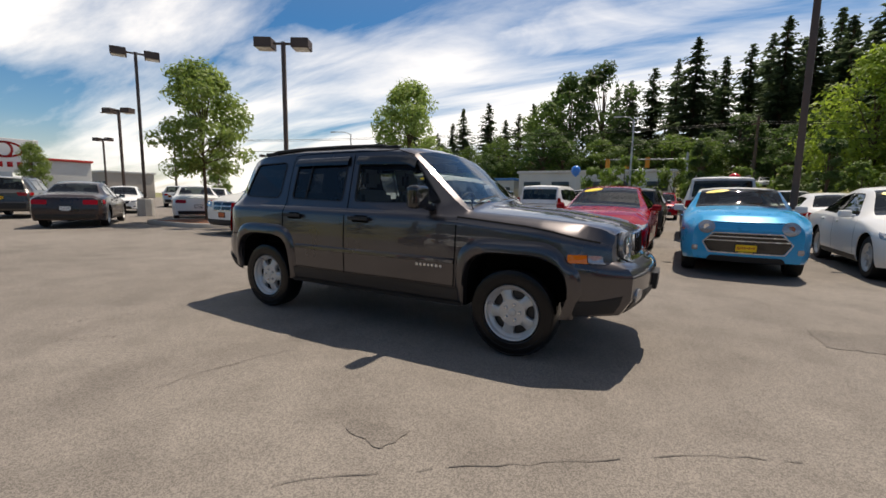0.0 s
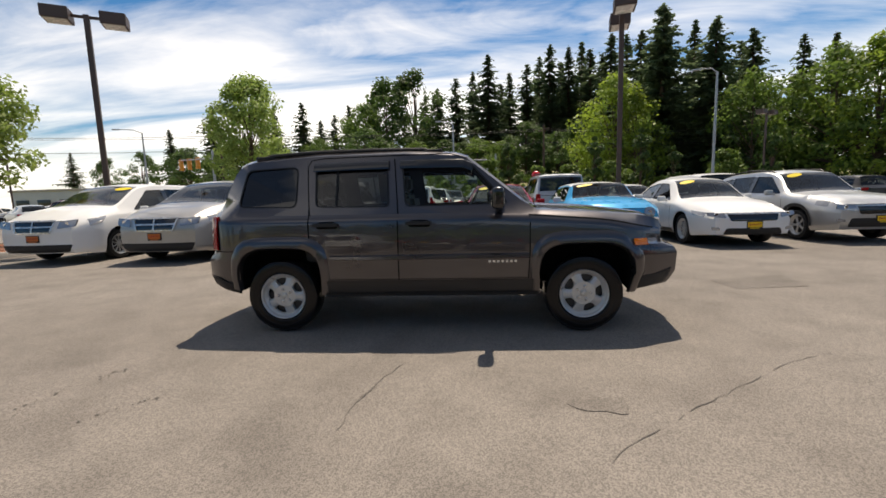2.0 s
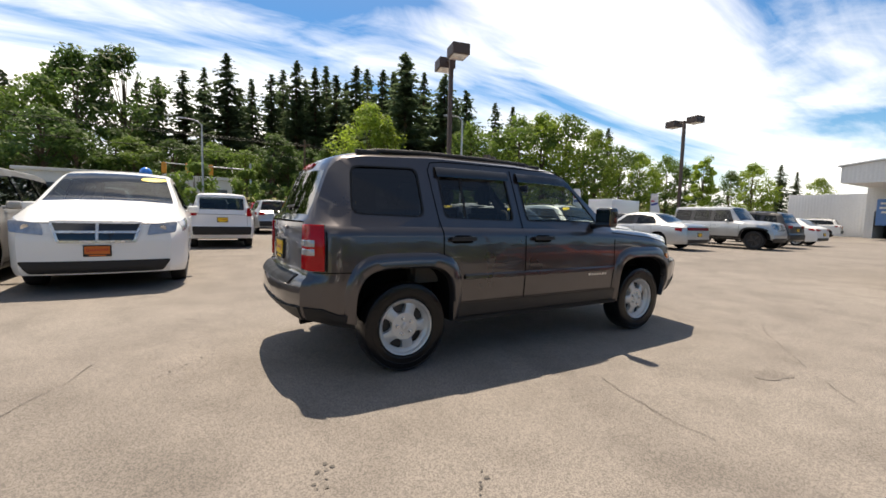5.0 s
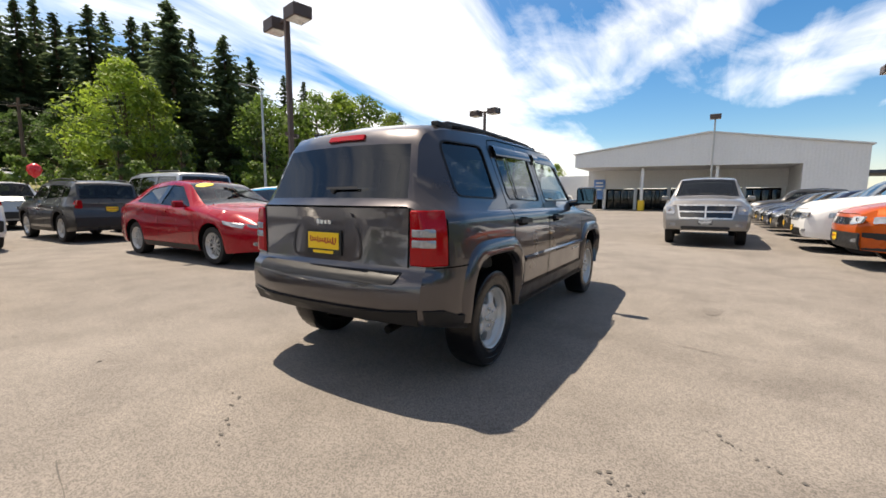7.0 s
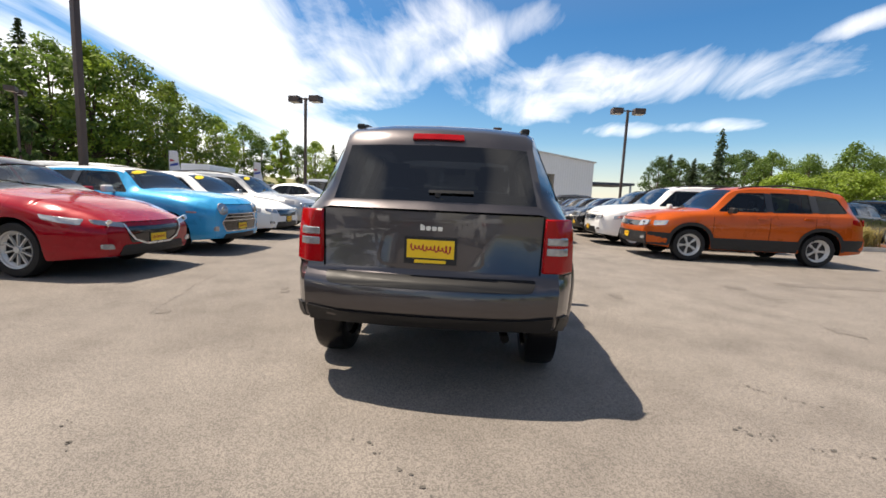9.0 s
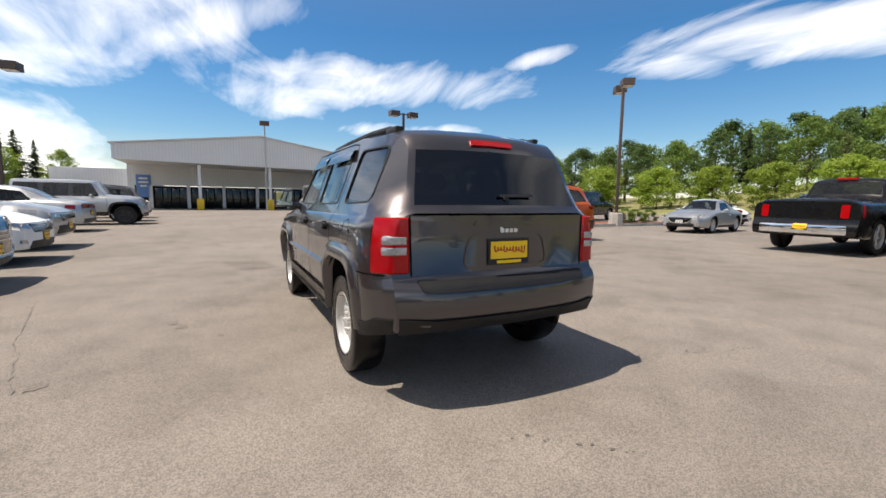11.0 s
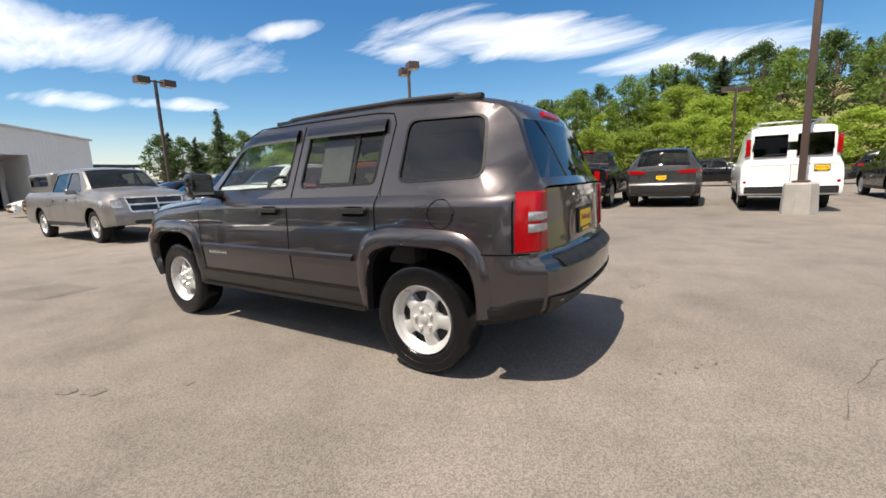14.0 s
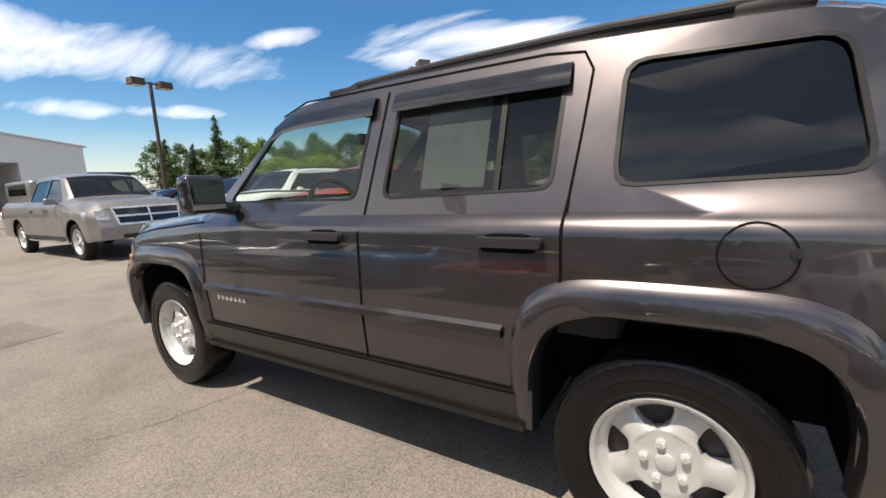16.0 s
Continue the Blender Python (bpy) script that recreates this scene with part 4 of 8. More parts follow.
def sedan_spec(**k):
    s = dict(wb=2.80, fo=0.93, ro=1.10, W=1.83, r=0.33, sill=0.22, waist=0.62,
             top=[(2.33, 0.70), (2.1, 0.80), (1.6, 0.90), (0.98, 0.98), (0.25, 1.40), (-0.35, 1.46), (-0.95, 1.40), (-1.72, 1.06), (-2.3, 1.03), (-2.5, 0.95)],
             belt=[(2.33, 0.64), (1.6, 0.80), (0.98, 0.90), (-1.5, 0.98), (-2.5, 0.90)],
             ytop=[(2.33, 0.66), (1.6, 0.74), (0.98, 0.76), (0.25, 0.60), (-0.95, 0.58), (-1.72, 0.72), (-2.5, 0.68)],
             ws=(0.98, 0.25), rw=(-0.95, -1.72),
             windows=[win((0.72, 0.955), (-0.28, 0.985), (-0.28, 1.37), (0.17, 1.34)), win((-0.36, 0.985), (-1.32, 1.02), (-1.02, 1.30), (-0.36, 1.38))],
             nose=[(0.2, -0.06), (0.35, 0.0), (0.55, 0.0), (0.70, -0.06), (0.9, -0.2)], tail=[(0.2, -0.08), (0.4, 0.0), (0.6, 0.0), (0.95, -0.06)],
             grille=[[(-0.42, 0.54), (0.42, 0.54), (0.48, 0.68), (-0.48, 0.68)]], chrome=[line((-0.46, 0.685), (0.46, 0.685))], intake=[(-0.55, 0.27), (0.55, 0.27), (0.5, 0.4), (-0.5, 0.4)],
             lamp_f=[(0.50, 0.60), (0.80, 0.64), (0.82, 0.72), (0.52, 0.69)], lamp_fs=[(1.9, 0.66), (2.16, 0.62), (2.16, 0.71), (1.8, 0.75)],
             lamp_r=[(0.42, 0.74), (0.78, 0.74), (0.78, 0.88), (0.42, 0.88)], lamp_rs=[(-2.35, 0.74), (-2.1, 0.78), (-2.12, 0.88), (-2.38, 0.88)], fog=[[(0.6, 0.36), (0.74, 0.37), (0.74, 0.43), (0.62, 0.42)]],
             seams=(0.86, -0.32, -1.12), handles=(-0.12, -1.0), plate_fz=0.46, plate_rz=0.62, taper_f=0.24, taper_flen=0.62, bulge_f=0.15, taper_r=0.14, taper_len=0.5, shoulder=((0.05, 0.985), (0.02, 0.97)))
    s.update(k)
    return s


def hatch_spec(**k):
    """Compact five-door hatchback."""
    s = sedan_spec(wb=2.70, fo=0.93, ro=0.82, W=1.80, r=0.325,
                   top=[(2.28, 0.68), (2.05, 0.80), (1.55, 0.92), (0.95, 1.00), (0.1, 1.40), (-0.5, 1.45), (-1.25, 1.38), (-1.85, 1.05), (-2.1, 0.98), (-2.17, 0.9)],
                   belt=[(2.28, 0.62), (1.55, 0.82), (0.95, 0.92), (-1.5, 1.02), (-2.17, 0.86)], ytop=[(2.28, 0.62), (1.55, 0.72), (0.95, 0.74), (0.1, 0.58), (-1.25, 0.55), (-1.85, 0.68), (-2.17, 0.66)],
                   ws=(0.95, 0.1), rw=(-1.25, -1.85), windows=[win((0.68, 0.97), (-0.32, 1.0), (-0.32, 1.37), (0.08, 1.34)), win((-0.40, 1.0), (-1.25, 1.05), (-1.05, 1.31), (-0.40, 1.37))],
                   lamp_f=[(0.46, 0.61), (0.78, 0.66), (0.80, 0.72), (0.46, 0.67)], lamp_fs=[(1.75, 0.70), (2.1, 0.64), (2.1, 0.71), (1.7, 0.76)],
                   grille=[[(-0.40, 0.42), (0.40, 0.42), (0.46, 0.62), (-0.46, 0.62)]], chrome=[[(-0.47, 0.66), (-0.44, 0.56), (-0.36, 0.46), (-0.2, 0.40), (0.2, 0.40), (0.36, 0.46), (0.44, 0.56), (0.47, 0.66)]],
                   lamp_r=[(0.45, 0.80), (0.78, 0.80), (0.76, 0.92), (0.45, 0.90)], lamp_rs=[(-2.1, 0.8), (-1.85, 0.84), (-1.85, 0.93), (-2.1, 0.92)], seams=(0.84, -0.36, -1.15))
    s.update(k)
    return s


def mini_spec(**k):
    s = hatch_spec(wb=2.50, fo=0.72, ro=0.62, W=1.73, r=0.315, arch=0.40,
                   top=[(1.97, 0.86), (1.85, 0.95), (1.3, 1.02), (0.72, 1.06), (0.28, 1.37), (-0.2, 1.41), (-1.45, 1.37), (-1.75, 1.0), (-1.87, 0.9)],
                   belt=[(1.97, 0.78), (1.3, 0.92), (0.72, 0.97), (-1.6, 0.99), (-1.87, 0.85)], ytop=[(1.97, 0.60), (1.3, 0.70), (0.72, 0.72), (0.28, 0.62), (-1.45, 0.58), (-1.87, 0.64)],
                   ws=(0.72, 0.28), rw=(-1.45, -1.75), windows=[win((0.54, 1.0), (-0.45, 1.02), (-0.45, 1.34), (0.22, 1.33)), win((-0.52, 1.02), (-1.52, 1.04), (-1.42, 1.31), (-0.52, 1.34))],
                   lamp_f=[(0.52 + 0.115 * math.cos(a), 0.775 + 0.105 * math.sin(a)) for a in [math.pi * i / 6 for i in range(12)]], lamp_fs=[(1.6, 0.70), (1.75, 0.70), (1.75, 0.73), (1.6, 0.73)],
                   grille=[[(-0.46, 0.40), (0.46, 0.40), (0.55, 0.54), (0.42, 0.68), (-0.42, 0.68), (-0.55, 0.54)]], chrome=[[(-0.56, 0.54), (-0.43, 0.69), (0.43, 0.69), (0.56, 0.54), (0.47, 0.39), (-0.47, 0.39), (-0.56, 0.54)], line((-0.47, 0.635), (0.47, 0.635)), line((-0.52, 0.575), (0.52, 0.575))], chrome_w=0.016,
                   intake=[(-0.5, 0.25), (0.5, 0.25), (0.46, 0.34), (-0.46, 0.34)], fog=[[(0.62, 0.40), (0.70, 0.40), (0.70, 0.48), (0.62, 0.48)]],
                   lamp_r=[(0.5, 0.72), (0.66, 0.72), (0.66, 0.92), (0.5, 0.92)], lamp_rs=[(-1.7, 0.8), (-1.62, 0.8), (-1.62, 0.9), (-1.7, 0.9)], seams=(0.66, -0.5), handles=(-0.32,), nose=[(0.2, -0.06), (0.35, 0.0), (0.72, 0.0), (0.84, -0.03), (1.0, -0.12)], bulge_f=0.12, taper_f=0.20, taper_flen=0.5)
    s.update(k)
    return s


def suv_spec(**k):
    s = dict(wb=2.78, fo=0.90, ro=0.95, W=1.88, r=0.355, sill=0.28, waist=0.75, arch=0.43,
             top=[(2.29, 0.88), (2.1, 1.0), (1.6, 1.08), (1.0, 1.14), (0.42, 1.60), (-0.2, 1.68), (-1.2, 1.67), (-1.85, 1.60), (-2.14, 1.16), (-2.34, 1.02)],
             belt=[(2.29, 0.80), (1.6, 0.98), (1.0, 1.06), (-1.9, 1.14), (-2.34, 0.96)], ytop=[(2.29, 0.72), (1.6, 0.78), (1.0, 0.80), (0.42, 0.66), (-1.85, 0.63), (-2.14, 0.74), (-2.34, 0.74)],
             ws=(1.0, 0.42), rw=(-1.85, -2.14),
             windows=[win((0.80, 1.12), (-0.22, 1.14), (-0.22, 1.56), (0.34, 1.54)), win((-0.31, 1.14), (-1.15, 1.16), (-1.15, 1.56), (-0.31, 1.57)), win((-1.24, 1.16), (-1.86, 1.19), (-1.72, 1.50), (-1.24, 1.55))],
             nose=[(0.25, -0.08), (0.45, 0.0), (0.65, 0.0), (0.85, -0.05), (1.1, -0.16)], tail=[(0.25, -0.1), (0.45, 0.0), (0.62, 0.0), (0.70, -0.05), (1.1, -0.08)],
             grille=[[(-0.46, 0.70), (0.46, 0.70), (0.52, 0.86), (-0.52, 0.86)]], chrome=[line((-0.5, 0.865), (0.5, 0.865)), line((-0.47, 0.72), (0.47, 0.72))], intake=[(-0.6, 0.34), (0.6, 0.34), (0.56, 0.52), (-0.56, 0.52)],
             lamp_f=[(0.54, 0.72), (0.82, 0.76), (0.84, 0.87), (0.56, 0.86)], lamp_fs=[(1.9, 0.78), (2.12, 0.75), (2.12, 0.86), (1.85, 0.88)], fog=[[(0.64, 0.44), (0.78, 0.45), (0.78, 0.51), (0.66, 0.5)]],
             lamp_r=[(0.56, 0.92), (0.80, 0.92), (0.80, 1.06), (0.50, 1.06)], lamp_rs=[(-2.2, 0.93), (-1.95, 0.97), (-1.95, 1.06), (-2.2, 1.06)],
             seams=(0.9, -0.27, -1.2), handles=(-0.1, -1.05), plate_fz=0.5, plate_rz=0.84, gate=[(-0.66, 0.66), (-0.66, 1.0), (-0.62, 1.1)], rails=True, seatback=0.62, taper_f=0.20, taper_flen=0.55, bulge_f=0.14, taper_r=0.13, taper_len=0.45, shoulder=((0.05, 0.985), (0.02, 0.97)),
             rear_bumper=[(-0.76, 0.4), (0.76, 0.4), (0.78, 0.64), (-0.78, 0.64)])
    s.update(k)
    return s


def minivan_spec(**k):
    s = suv_spec(wb=3.08, fo=0.95, ro=1.10, W=2.0, r=0.34, sill=0.2, waist=0.70, arch=0.41, rails=False,
                 top=[(2.49, 0.92), (2.33, 1.03), (1.95, 1.12), (1.5, 1.20), (0.55, 1.66), (0.0, 1.73), (-1.6, 1.73), (-2.25, 1.67), (-2.46, 1.10), (-2.64, 0.98)],
                 belt=[(2.49, 0.84), (1.95, 0.98), (1.5, 1.05), (-2.2, 1.08), (-2.64, 0.92)], ytop=[(2.49, 0.74), (1.95, 0.84), (1.5, 0.86), (0.55, 0.72), (-2.25, 0.70), (-2.64, 0.80)],
                 ws=(1.5, 0.55), rw=(-2.25, -2.46), mir=0.62,
                 windows=[win((1.06, 1.10), (-0.10, 1.11), (-0.10, 1.60), (0.42, 1.57)), win((-0.19, 1.09), (-1.15, 1.10), (-1.15, 1.61), (-0.19, 1.61)), win((-1.24, 1.10), (-2.25, 1.12), (-2.15, 1.58), (-1.24, 1.61))],
                 grille=[[(-0.38, 0.69), (0.38, 0.69), (0.46, 0.92), (-0.46, 0.92)]], chrome=[line((-0.42, 0.805), (0.42, 0.805)), line((0, 0.69), (0, 0.92)), [(-0.39, 0.68), (-0.47, 0.93), (0.47, 0.93), (0.39, 0.68), (-0.39, 0.68)]], chrome_w=0.032,
                 lamp_f=[(0.53, 0.76), (0.86, 0.80), (0.88, 0.95), (0.56, 0.91)], lamp_fs=[(2.0, 0.86), (2.25, 0.80), (2.25, 0.94), (1.85, 1.0)], intake=[(-0.70, 0.27), (0.70, 0.27), (0.80, 0.43), (-0.80, 0.43)],
                 fog=[], seams=(1.22, -0.15, -1.2), handles=(0.1, -0.4), plate_fz=0.56, nose=[(0.2, -0.1), (0.35, 0.0), (0.66, 0.0), (0.90, -0.06), (1.06, -0.20)], gate=[(-0.75, 0.6), (-0.75, 1.02)])
    s.update(k)
    return s


def pickup_spec(**k):
    """Crew-cab pickup with a covered or open bed."""
    s = suv_spec(taper_f=0.10, taper_flen=0.36, sharp=0.06, wb=3.33, fo=0.95, ro=1.2, W=1.85, r=0.365, sill=0.36, waist=0.85, arch=0.44, rails=False,
                 top=[(2.6, 0.98), (2.4, 1.10), (1.9, 1.16), (1.35, 1.20), (0.78, 1.66), (0.3, 1.72), (-0.75, 1.70), (-0.92, 1.30), (-0.97, 1.22), (-2.8, 1.20), (-2.86, 1.14)],
                 belt=[(2.6, 0.92), (1.9, 1.04), (1.35, 1.10), (-2.86, 1.10)], ytop=[(2.6, 0.72), (1.9, 0.76), (1.35, 0.77), (0.78, 0.66), (-0.75, 0.65), (-0.92, 0.74), (-2.86, 0.80)],
                 ws=(1.35, 0.78), rw=(-0.75, -0.92), windows=[win((1.12, 1.16), (0.22, 1.17), (0.22, 1.62), (0.68, 1.60)), win((0.13, 1.17), (-0.70, 1.18), (-0.64, 1.60), (0.13, 1.62))],
                 grille=[[(-0.52, 0.70), (0.52, 0.70), (0.58, 0.99), (-0.58, 0.99)]], chrome=[line((-0.55, 0.845), (0.55, 0.845)), line((0, 0.70), (0, 0.99)), [(-0.53, 0.69), (-0.59, 1.0), (0.59, 1.0), (0.53, 0.69), (-0.53, 0.69)]], chrome_w=0.036,
                 lamp_f=[(0.64, 0.78), (0.84, 0.79), (0.84, 0.96), (0.66, 0.96)], lamp_fs=[(2.2, 0.8), (2.4, 0.78), (2.4, 0.94), (2.2, 0.95)], intake=[(-0.5, 0.42), (0.5, 0.42), (0.5, 0.5), (-0.5, 0.5)],
                 fog=[[(0.6, 0.5), (0.74, 0.5), (0.74, 0.57), (0.6, 0.57)]], seams=(1.2, 0.17, -0.8, -0.96), handles=(0.32, -0.55), lamp_r=[(0.66, 0.80), (0.80, 0.80), (0.80, 1.08), (0.66, 1.08)], lamp_rs=[(-2.75, 0.82), (-2.68, 0.82), (-2.68, 1.08), (-2.75, 1.08)],
                 plate_fz=0.62, plate_rz=0.6, gate=[(-0.62, 0.68), (-0.62, 1.1)], rear_bumper_mat=M_CHROME, rear_bumper=[(-0.8, 0.45), (0.8, 0.45), (0.8, 0.64), (-0.8, 0.64)], taper_r=0.03, bulge_r=0.02)
    s.update(k)
    return s


def van_spec(**k):
    """Full-size cargo van."""
    s = suv_spec(sharp=0.05, wb=3.43, fo=0.85, ro=1.42, W=2.0, r=0.37, sill=0.36, waist=0.9, arch=0.44, rails=False,
                 top=[(2.56, 0.98), (2.3, 1.12), (1.75, 1.26), (0.95, 1.95), (0.5, 2.06), (-2.6, 2.06), (-3.0, 2.0), (-3.07, 1.22), (-3.13, 1.12)],
                 belt=[(2.56, 0.92), (1.75, 1.16), (-3.0, 1.18), (-3.13, 1.06)], ytop=[(2.56, 0.76), (1.75, 0.84), (0.95, 0.78), (-3.0, 0.80), (-3.13, 0.92)],
                 ws=(1.75, 0.95), rw=(-3.0, -3.07), windows=[win((1.42, 1.26), (0.30, 1.26), (0.30, 1.84), (0.86, 1.82))], seams=(1.5, 0.25, -0.95), handles=(0.45,),
                 lamp_r=[(0.86, 0.70), (0.93, 0.70), (0.93, 0.76), (0.86, 0.76)], lamp_rs=[(-3.0, 1.35), (-2.92, 1.35), (-2.92, 1.75), (-3.0, 1.75)], gate=[(0, 0.6), (0, 1.15)], plate_rz=1.04, plate_ry=-0.58, taper_r=0.02, bulge_r=0.01,
                 lamp_f=[(0.6, 0.72), (0.86, 0.74), (0.86, 0.94), (0.6, 0.94)], lamp_fs=[(2.2, 0.8), (2.35, 0.78), (2.35, 0.92), (2.2, 0.92)], rear_bumper_mat=M_PLASTIC, rear_bumper=[(-0.9, 0.45), (0.9, 0.45), (0.9, 0.62), (-0.9, 0.62)])
    s.update(k)
    return s

# ---- the charcoal SUV in the middle of the lot ----
P_CHAR = mat("granite_metallic_paint", (0.078, 0.071, 0.075), 0.32, 0.85, 0.16, 3.0, 700.0, 0.0, 1.0, spec=0.1)
P_CHAR.node_tree.nodes["Principled BSDF"].inputs["Coat IOR"].default_value = 1.52


def wrap_lamp(sh, sg, z0, z1, x_side, y_in, out):
    """A lens that runs round the rear corner between two heights, from x_side on the flank to y_in on the tail."""
    vs, fs = [], []
    zs = [z0, z0 + 0.008, (z0 + z1) / 2, z1 - 0.008, z1]
    for k, z in enumerate(zs):
        o = out - (0.008 if k in (0, 4) else 0.0)
        yc = sh.side(sh.xt, min(z, 1.02))
        path = []
        if x_side is not None:
            path += [(sh.shift(x, yc, z), sh.side(x, min(z, 1.02)) + o) for x in (x_side, x_side + (sh.xt - x_side) * 0.5, sh.xt + 0.012)]
            path.append((sh.rear(yc, z, 0)[0] - o * 0.7, yc + o * 0.6))
        else:
            path.append((sh.rear(yc - 0.012, z, 0)[0] - o, yc - 0.012))
        path += [(sh.rear(y, z, 0)[0] - o, y) for y in (yc - 0.02, (yc + y_in) / 2, y_in)]
        n = len(path)
        vs += [(x, sg * y, z) for x, y in path]
    m = len(vs)
    vs += [(x + (0.05 if i % n > n - 5 else 0.0), y * 0.93, z) for i, (x, y, z) in enumerate(vs)]
    for k in range(4):
        for i in range(n - 1):
            fs.append((k * n + i, k * n + i + 1, (k + 1) * n + i + 1, (k + 1) * n + i))
    loop = [i for i in range(n)] + [k * n + n - 1 for k in range(1, 5)] + [4 * n + i for i in range(n - 2, -1, -1)] + [k * n for k in range(3, 0, -1)]
    for a, b in zip(loop, loop[1:] + loop[:1]):
        fs.append((a, m + a, m + b, b))
    bm = bmesh.new()
    vv = [bm.verts.new(p) for p in vs]
    for f in fs:
        bm.faces.new([vv[i] for i in f])
    bmesh.ops.recalc_face_normals(bm, faces=bm.faces)
    bm.verts.index_update()
    out_f = [tuple(v.index for v in f.verts) for f in bm.faces]
    out_v = [tuple(v.co) for v in bm.verts]
    bm.free()
    return out_v, out_f


def hero_suv():
    s = dict(wb=2.635, fo=0.68, ro=0.645, W=1.675, sharp=0.03, r=0.328, tw=0.205, sill=0.33, waist=0.66, arch=0.378, archpow=4.0, archup=0.050, beltw=0.930, crown=0.04, round_r=0.9,
             taper_f=0.16, taper_r=0.15, taper_len=0.42, taper_pow=4.5, lift_r=0.11, lift_f=0.06, bulge_f=0.14, bulge_r=0.072, shoulder=((0.07, 0.988), (0.04, 0.978), (0.015, 0.955)),
             top=[(1.9975, 0.925), (1.95, 0.962), (1.85, 0.985), (1.4, 1.022), (0.93, 1.052), (0.36, 1.525), (0.25, 1.56), (-0.2, 1.590), (-1.0, 1.595), (-1.60, 1.562), (-1.73, 1.525), (-1.785, 1.480), (-1.925, 1.10), (-1.9625, 1.065)],
             belt=[(1.9975, 0.87), (1.5, 0.965), (0.9, 1.017), (0.5, 1.035), (-1.9625, 1.05)],
             ytop=[(1.9975, 0.66), (1.5, 0.72), (0.92, 0.735), (0.36, 0.62), (-0.2, 0.605), (-1.55, 0.58), (-1.785, 0.54), (-1.925, 0.625), (-1.9625, 0.63)],
             ws=(0.92, 0.36), rw=(-1.785, -1.925),
             windows=[win((0.70, 1.105), (-0.185, 1.10), (-0.22, 1.475), (0.385, 1.455), r=0.045), win((-0.325, 1.10), (-0.985, 1.115), (-1.005, 1.475), (-0.35, 1.48), r=0.045), win((-1.16, 1.115), (-1.70, 1.13), (-1.66, 1.465), (-1.17, 1.478), r=0.06)],
             nose=[(0.3, -0.10), (0.42, 0.0), (0.50, 0.05), (0.66, 0.06), (0.71, 0.03), (0.745, -0.08), (0.95, -0.09), (1.1, -0.12)],
             tail=[(0.3, -0.06), (0.40, 0.0), (0.47, 0.07), (0.53, 0.095), (0.64, 0.10), (0.69, 0.07), (0.72, 0.0), (1.1, -0.01)],
             pane_glass=G_DARK, door_glass=(-0.2, G_CLEAR), back_glass=G_DARK, screen_glass=G_CLEAR)
    c = hold("suv")
    sh = Shape(s)
    sh.build(c, P_CHAR)
    ch = M_CHROME

    def add(name, vf, material, parent=c, label="", sm=35):
        return part(name, mesh(name, *vf, material, sm), parent=parent, label=label)

    for ax in (1.3175, -1.3175):
        for sg in (1, -1):
            put_wheel(c, ax, sg * 0.816, s["r"], s["tw"], "steel", sh.arch, s["archup"], sh.pw)
    dark_clad = mat("satin_grey_cladding", (0.026, 0.024, 0.024), 0.42, 0.15, 0.2, 5, 200, 0.08, 0.15)
    for sg in (1, -1):
        fn = sh.flank(sg)
        # squared flares round the wheel openings
        for ax in (1.3175, -1.3175):
            rows = []
            n = 30
            for i in range(n + 1):
                a = math.pi * (0.0 + i / n)
                k = 4.4
                cx = math.copysign(abs(math.cos(a)) ** (2 / k), math.cos(a))
                sz = abs(math.sin(a)) ** (2 / k)
                row = []
                for e, o in ((-0.012, -0.03), (0.0, 0.020), (0.010, 0.028), (0.066, 0.026), (0.096, 0.008), (0.108, -0.004)):
                    x, z = ax + (0.374 + e * 0.75) * cx, 0.34 + (0.420 + e) * sz
                    x = min(x, sh.xn - 0.10)
                    x = max(x, sh.xt + 0.03)
                    row.append(fn(x, max(z, sh.sill + sh.s["lift_r"] * sh.ends(x)[1] + 0.012), o))
                rows.append(row)
            vs = [p for r_ in rows for p in r_]
            m6 = 6
            fs = []
            for i in range(n):
                for j in range(m6 - 1):
                    f = (i * m6 + j, (i + 1) * m6 + j, (i + 1) * m6 + j + 1, i * m6 + j + 1)
                    fs.append(f if sg < 0 else f[::-1])
            add("fender_flare", (vs, fs), P_CHAR, sm=40)
        # lower cladding, moulding and sill
        poly = [(0.93, 0.345), (0.90, 0.46), (-0.86, 0.46), (-0.90, 0.345)]
        lo = [(x, z) for x, z in line((0.925, 0.405), (-0.90, 0.405), 16)]
        add("rocker_panel", strip_on(fn, lo, 0.12, 0.020), dark_clad, sm=0)
        add("rocker_panel", strip_on(fn, line((0.915, 0.467), (-0.885, 0.467), 16), 0.016, 0.012), P_CHAR, sm=0)
        add("side_step", strip_on(fn, line((0.93, 0.343), (-0.91, 0.343), 16), 0.03, 0.034), M_PLASTIC, sm=0)
        vs, fs = [], []
        for x, _ in line((0.86, 0), (-0.85, 0), 20):
            for z, o in ((0.692, 0.0), (0.680, 0.018), (0.656, 0.020), (0.648, 0.0)):
                vs.append(fn(x, z, o))
        for i in range(20):
            for j in range(3):
                f = (4 * i + j, 4 * i + j + 1, 4 * i + 5 + j, 4 * i + 4 + j)
                fs.append(f if sg > 0 else f[::-1])
        add("side_moulding", (vs, fs), P_CHAR, sm=20)
        # model badge as plain bars
        for i in range(7):
            x = 0.745 - 0.036 * i
            bar = [(x - 0.010, 0.612), (x + 0.010, 0.612), (x + 0.010, 0.632), (x - 0.010, 0.632)]
            add("badge", panel(bar, fn, 0.006, 0.0), M_BRIGHT)
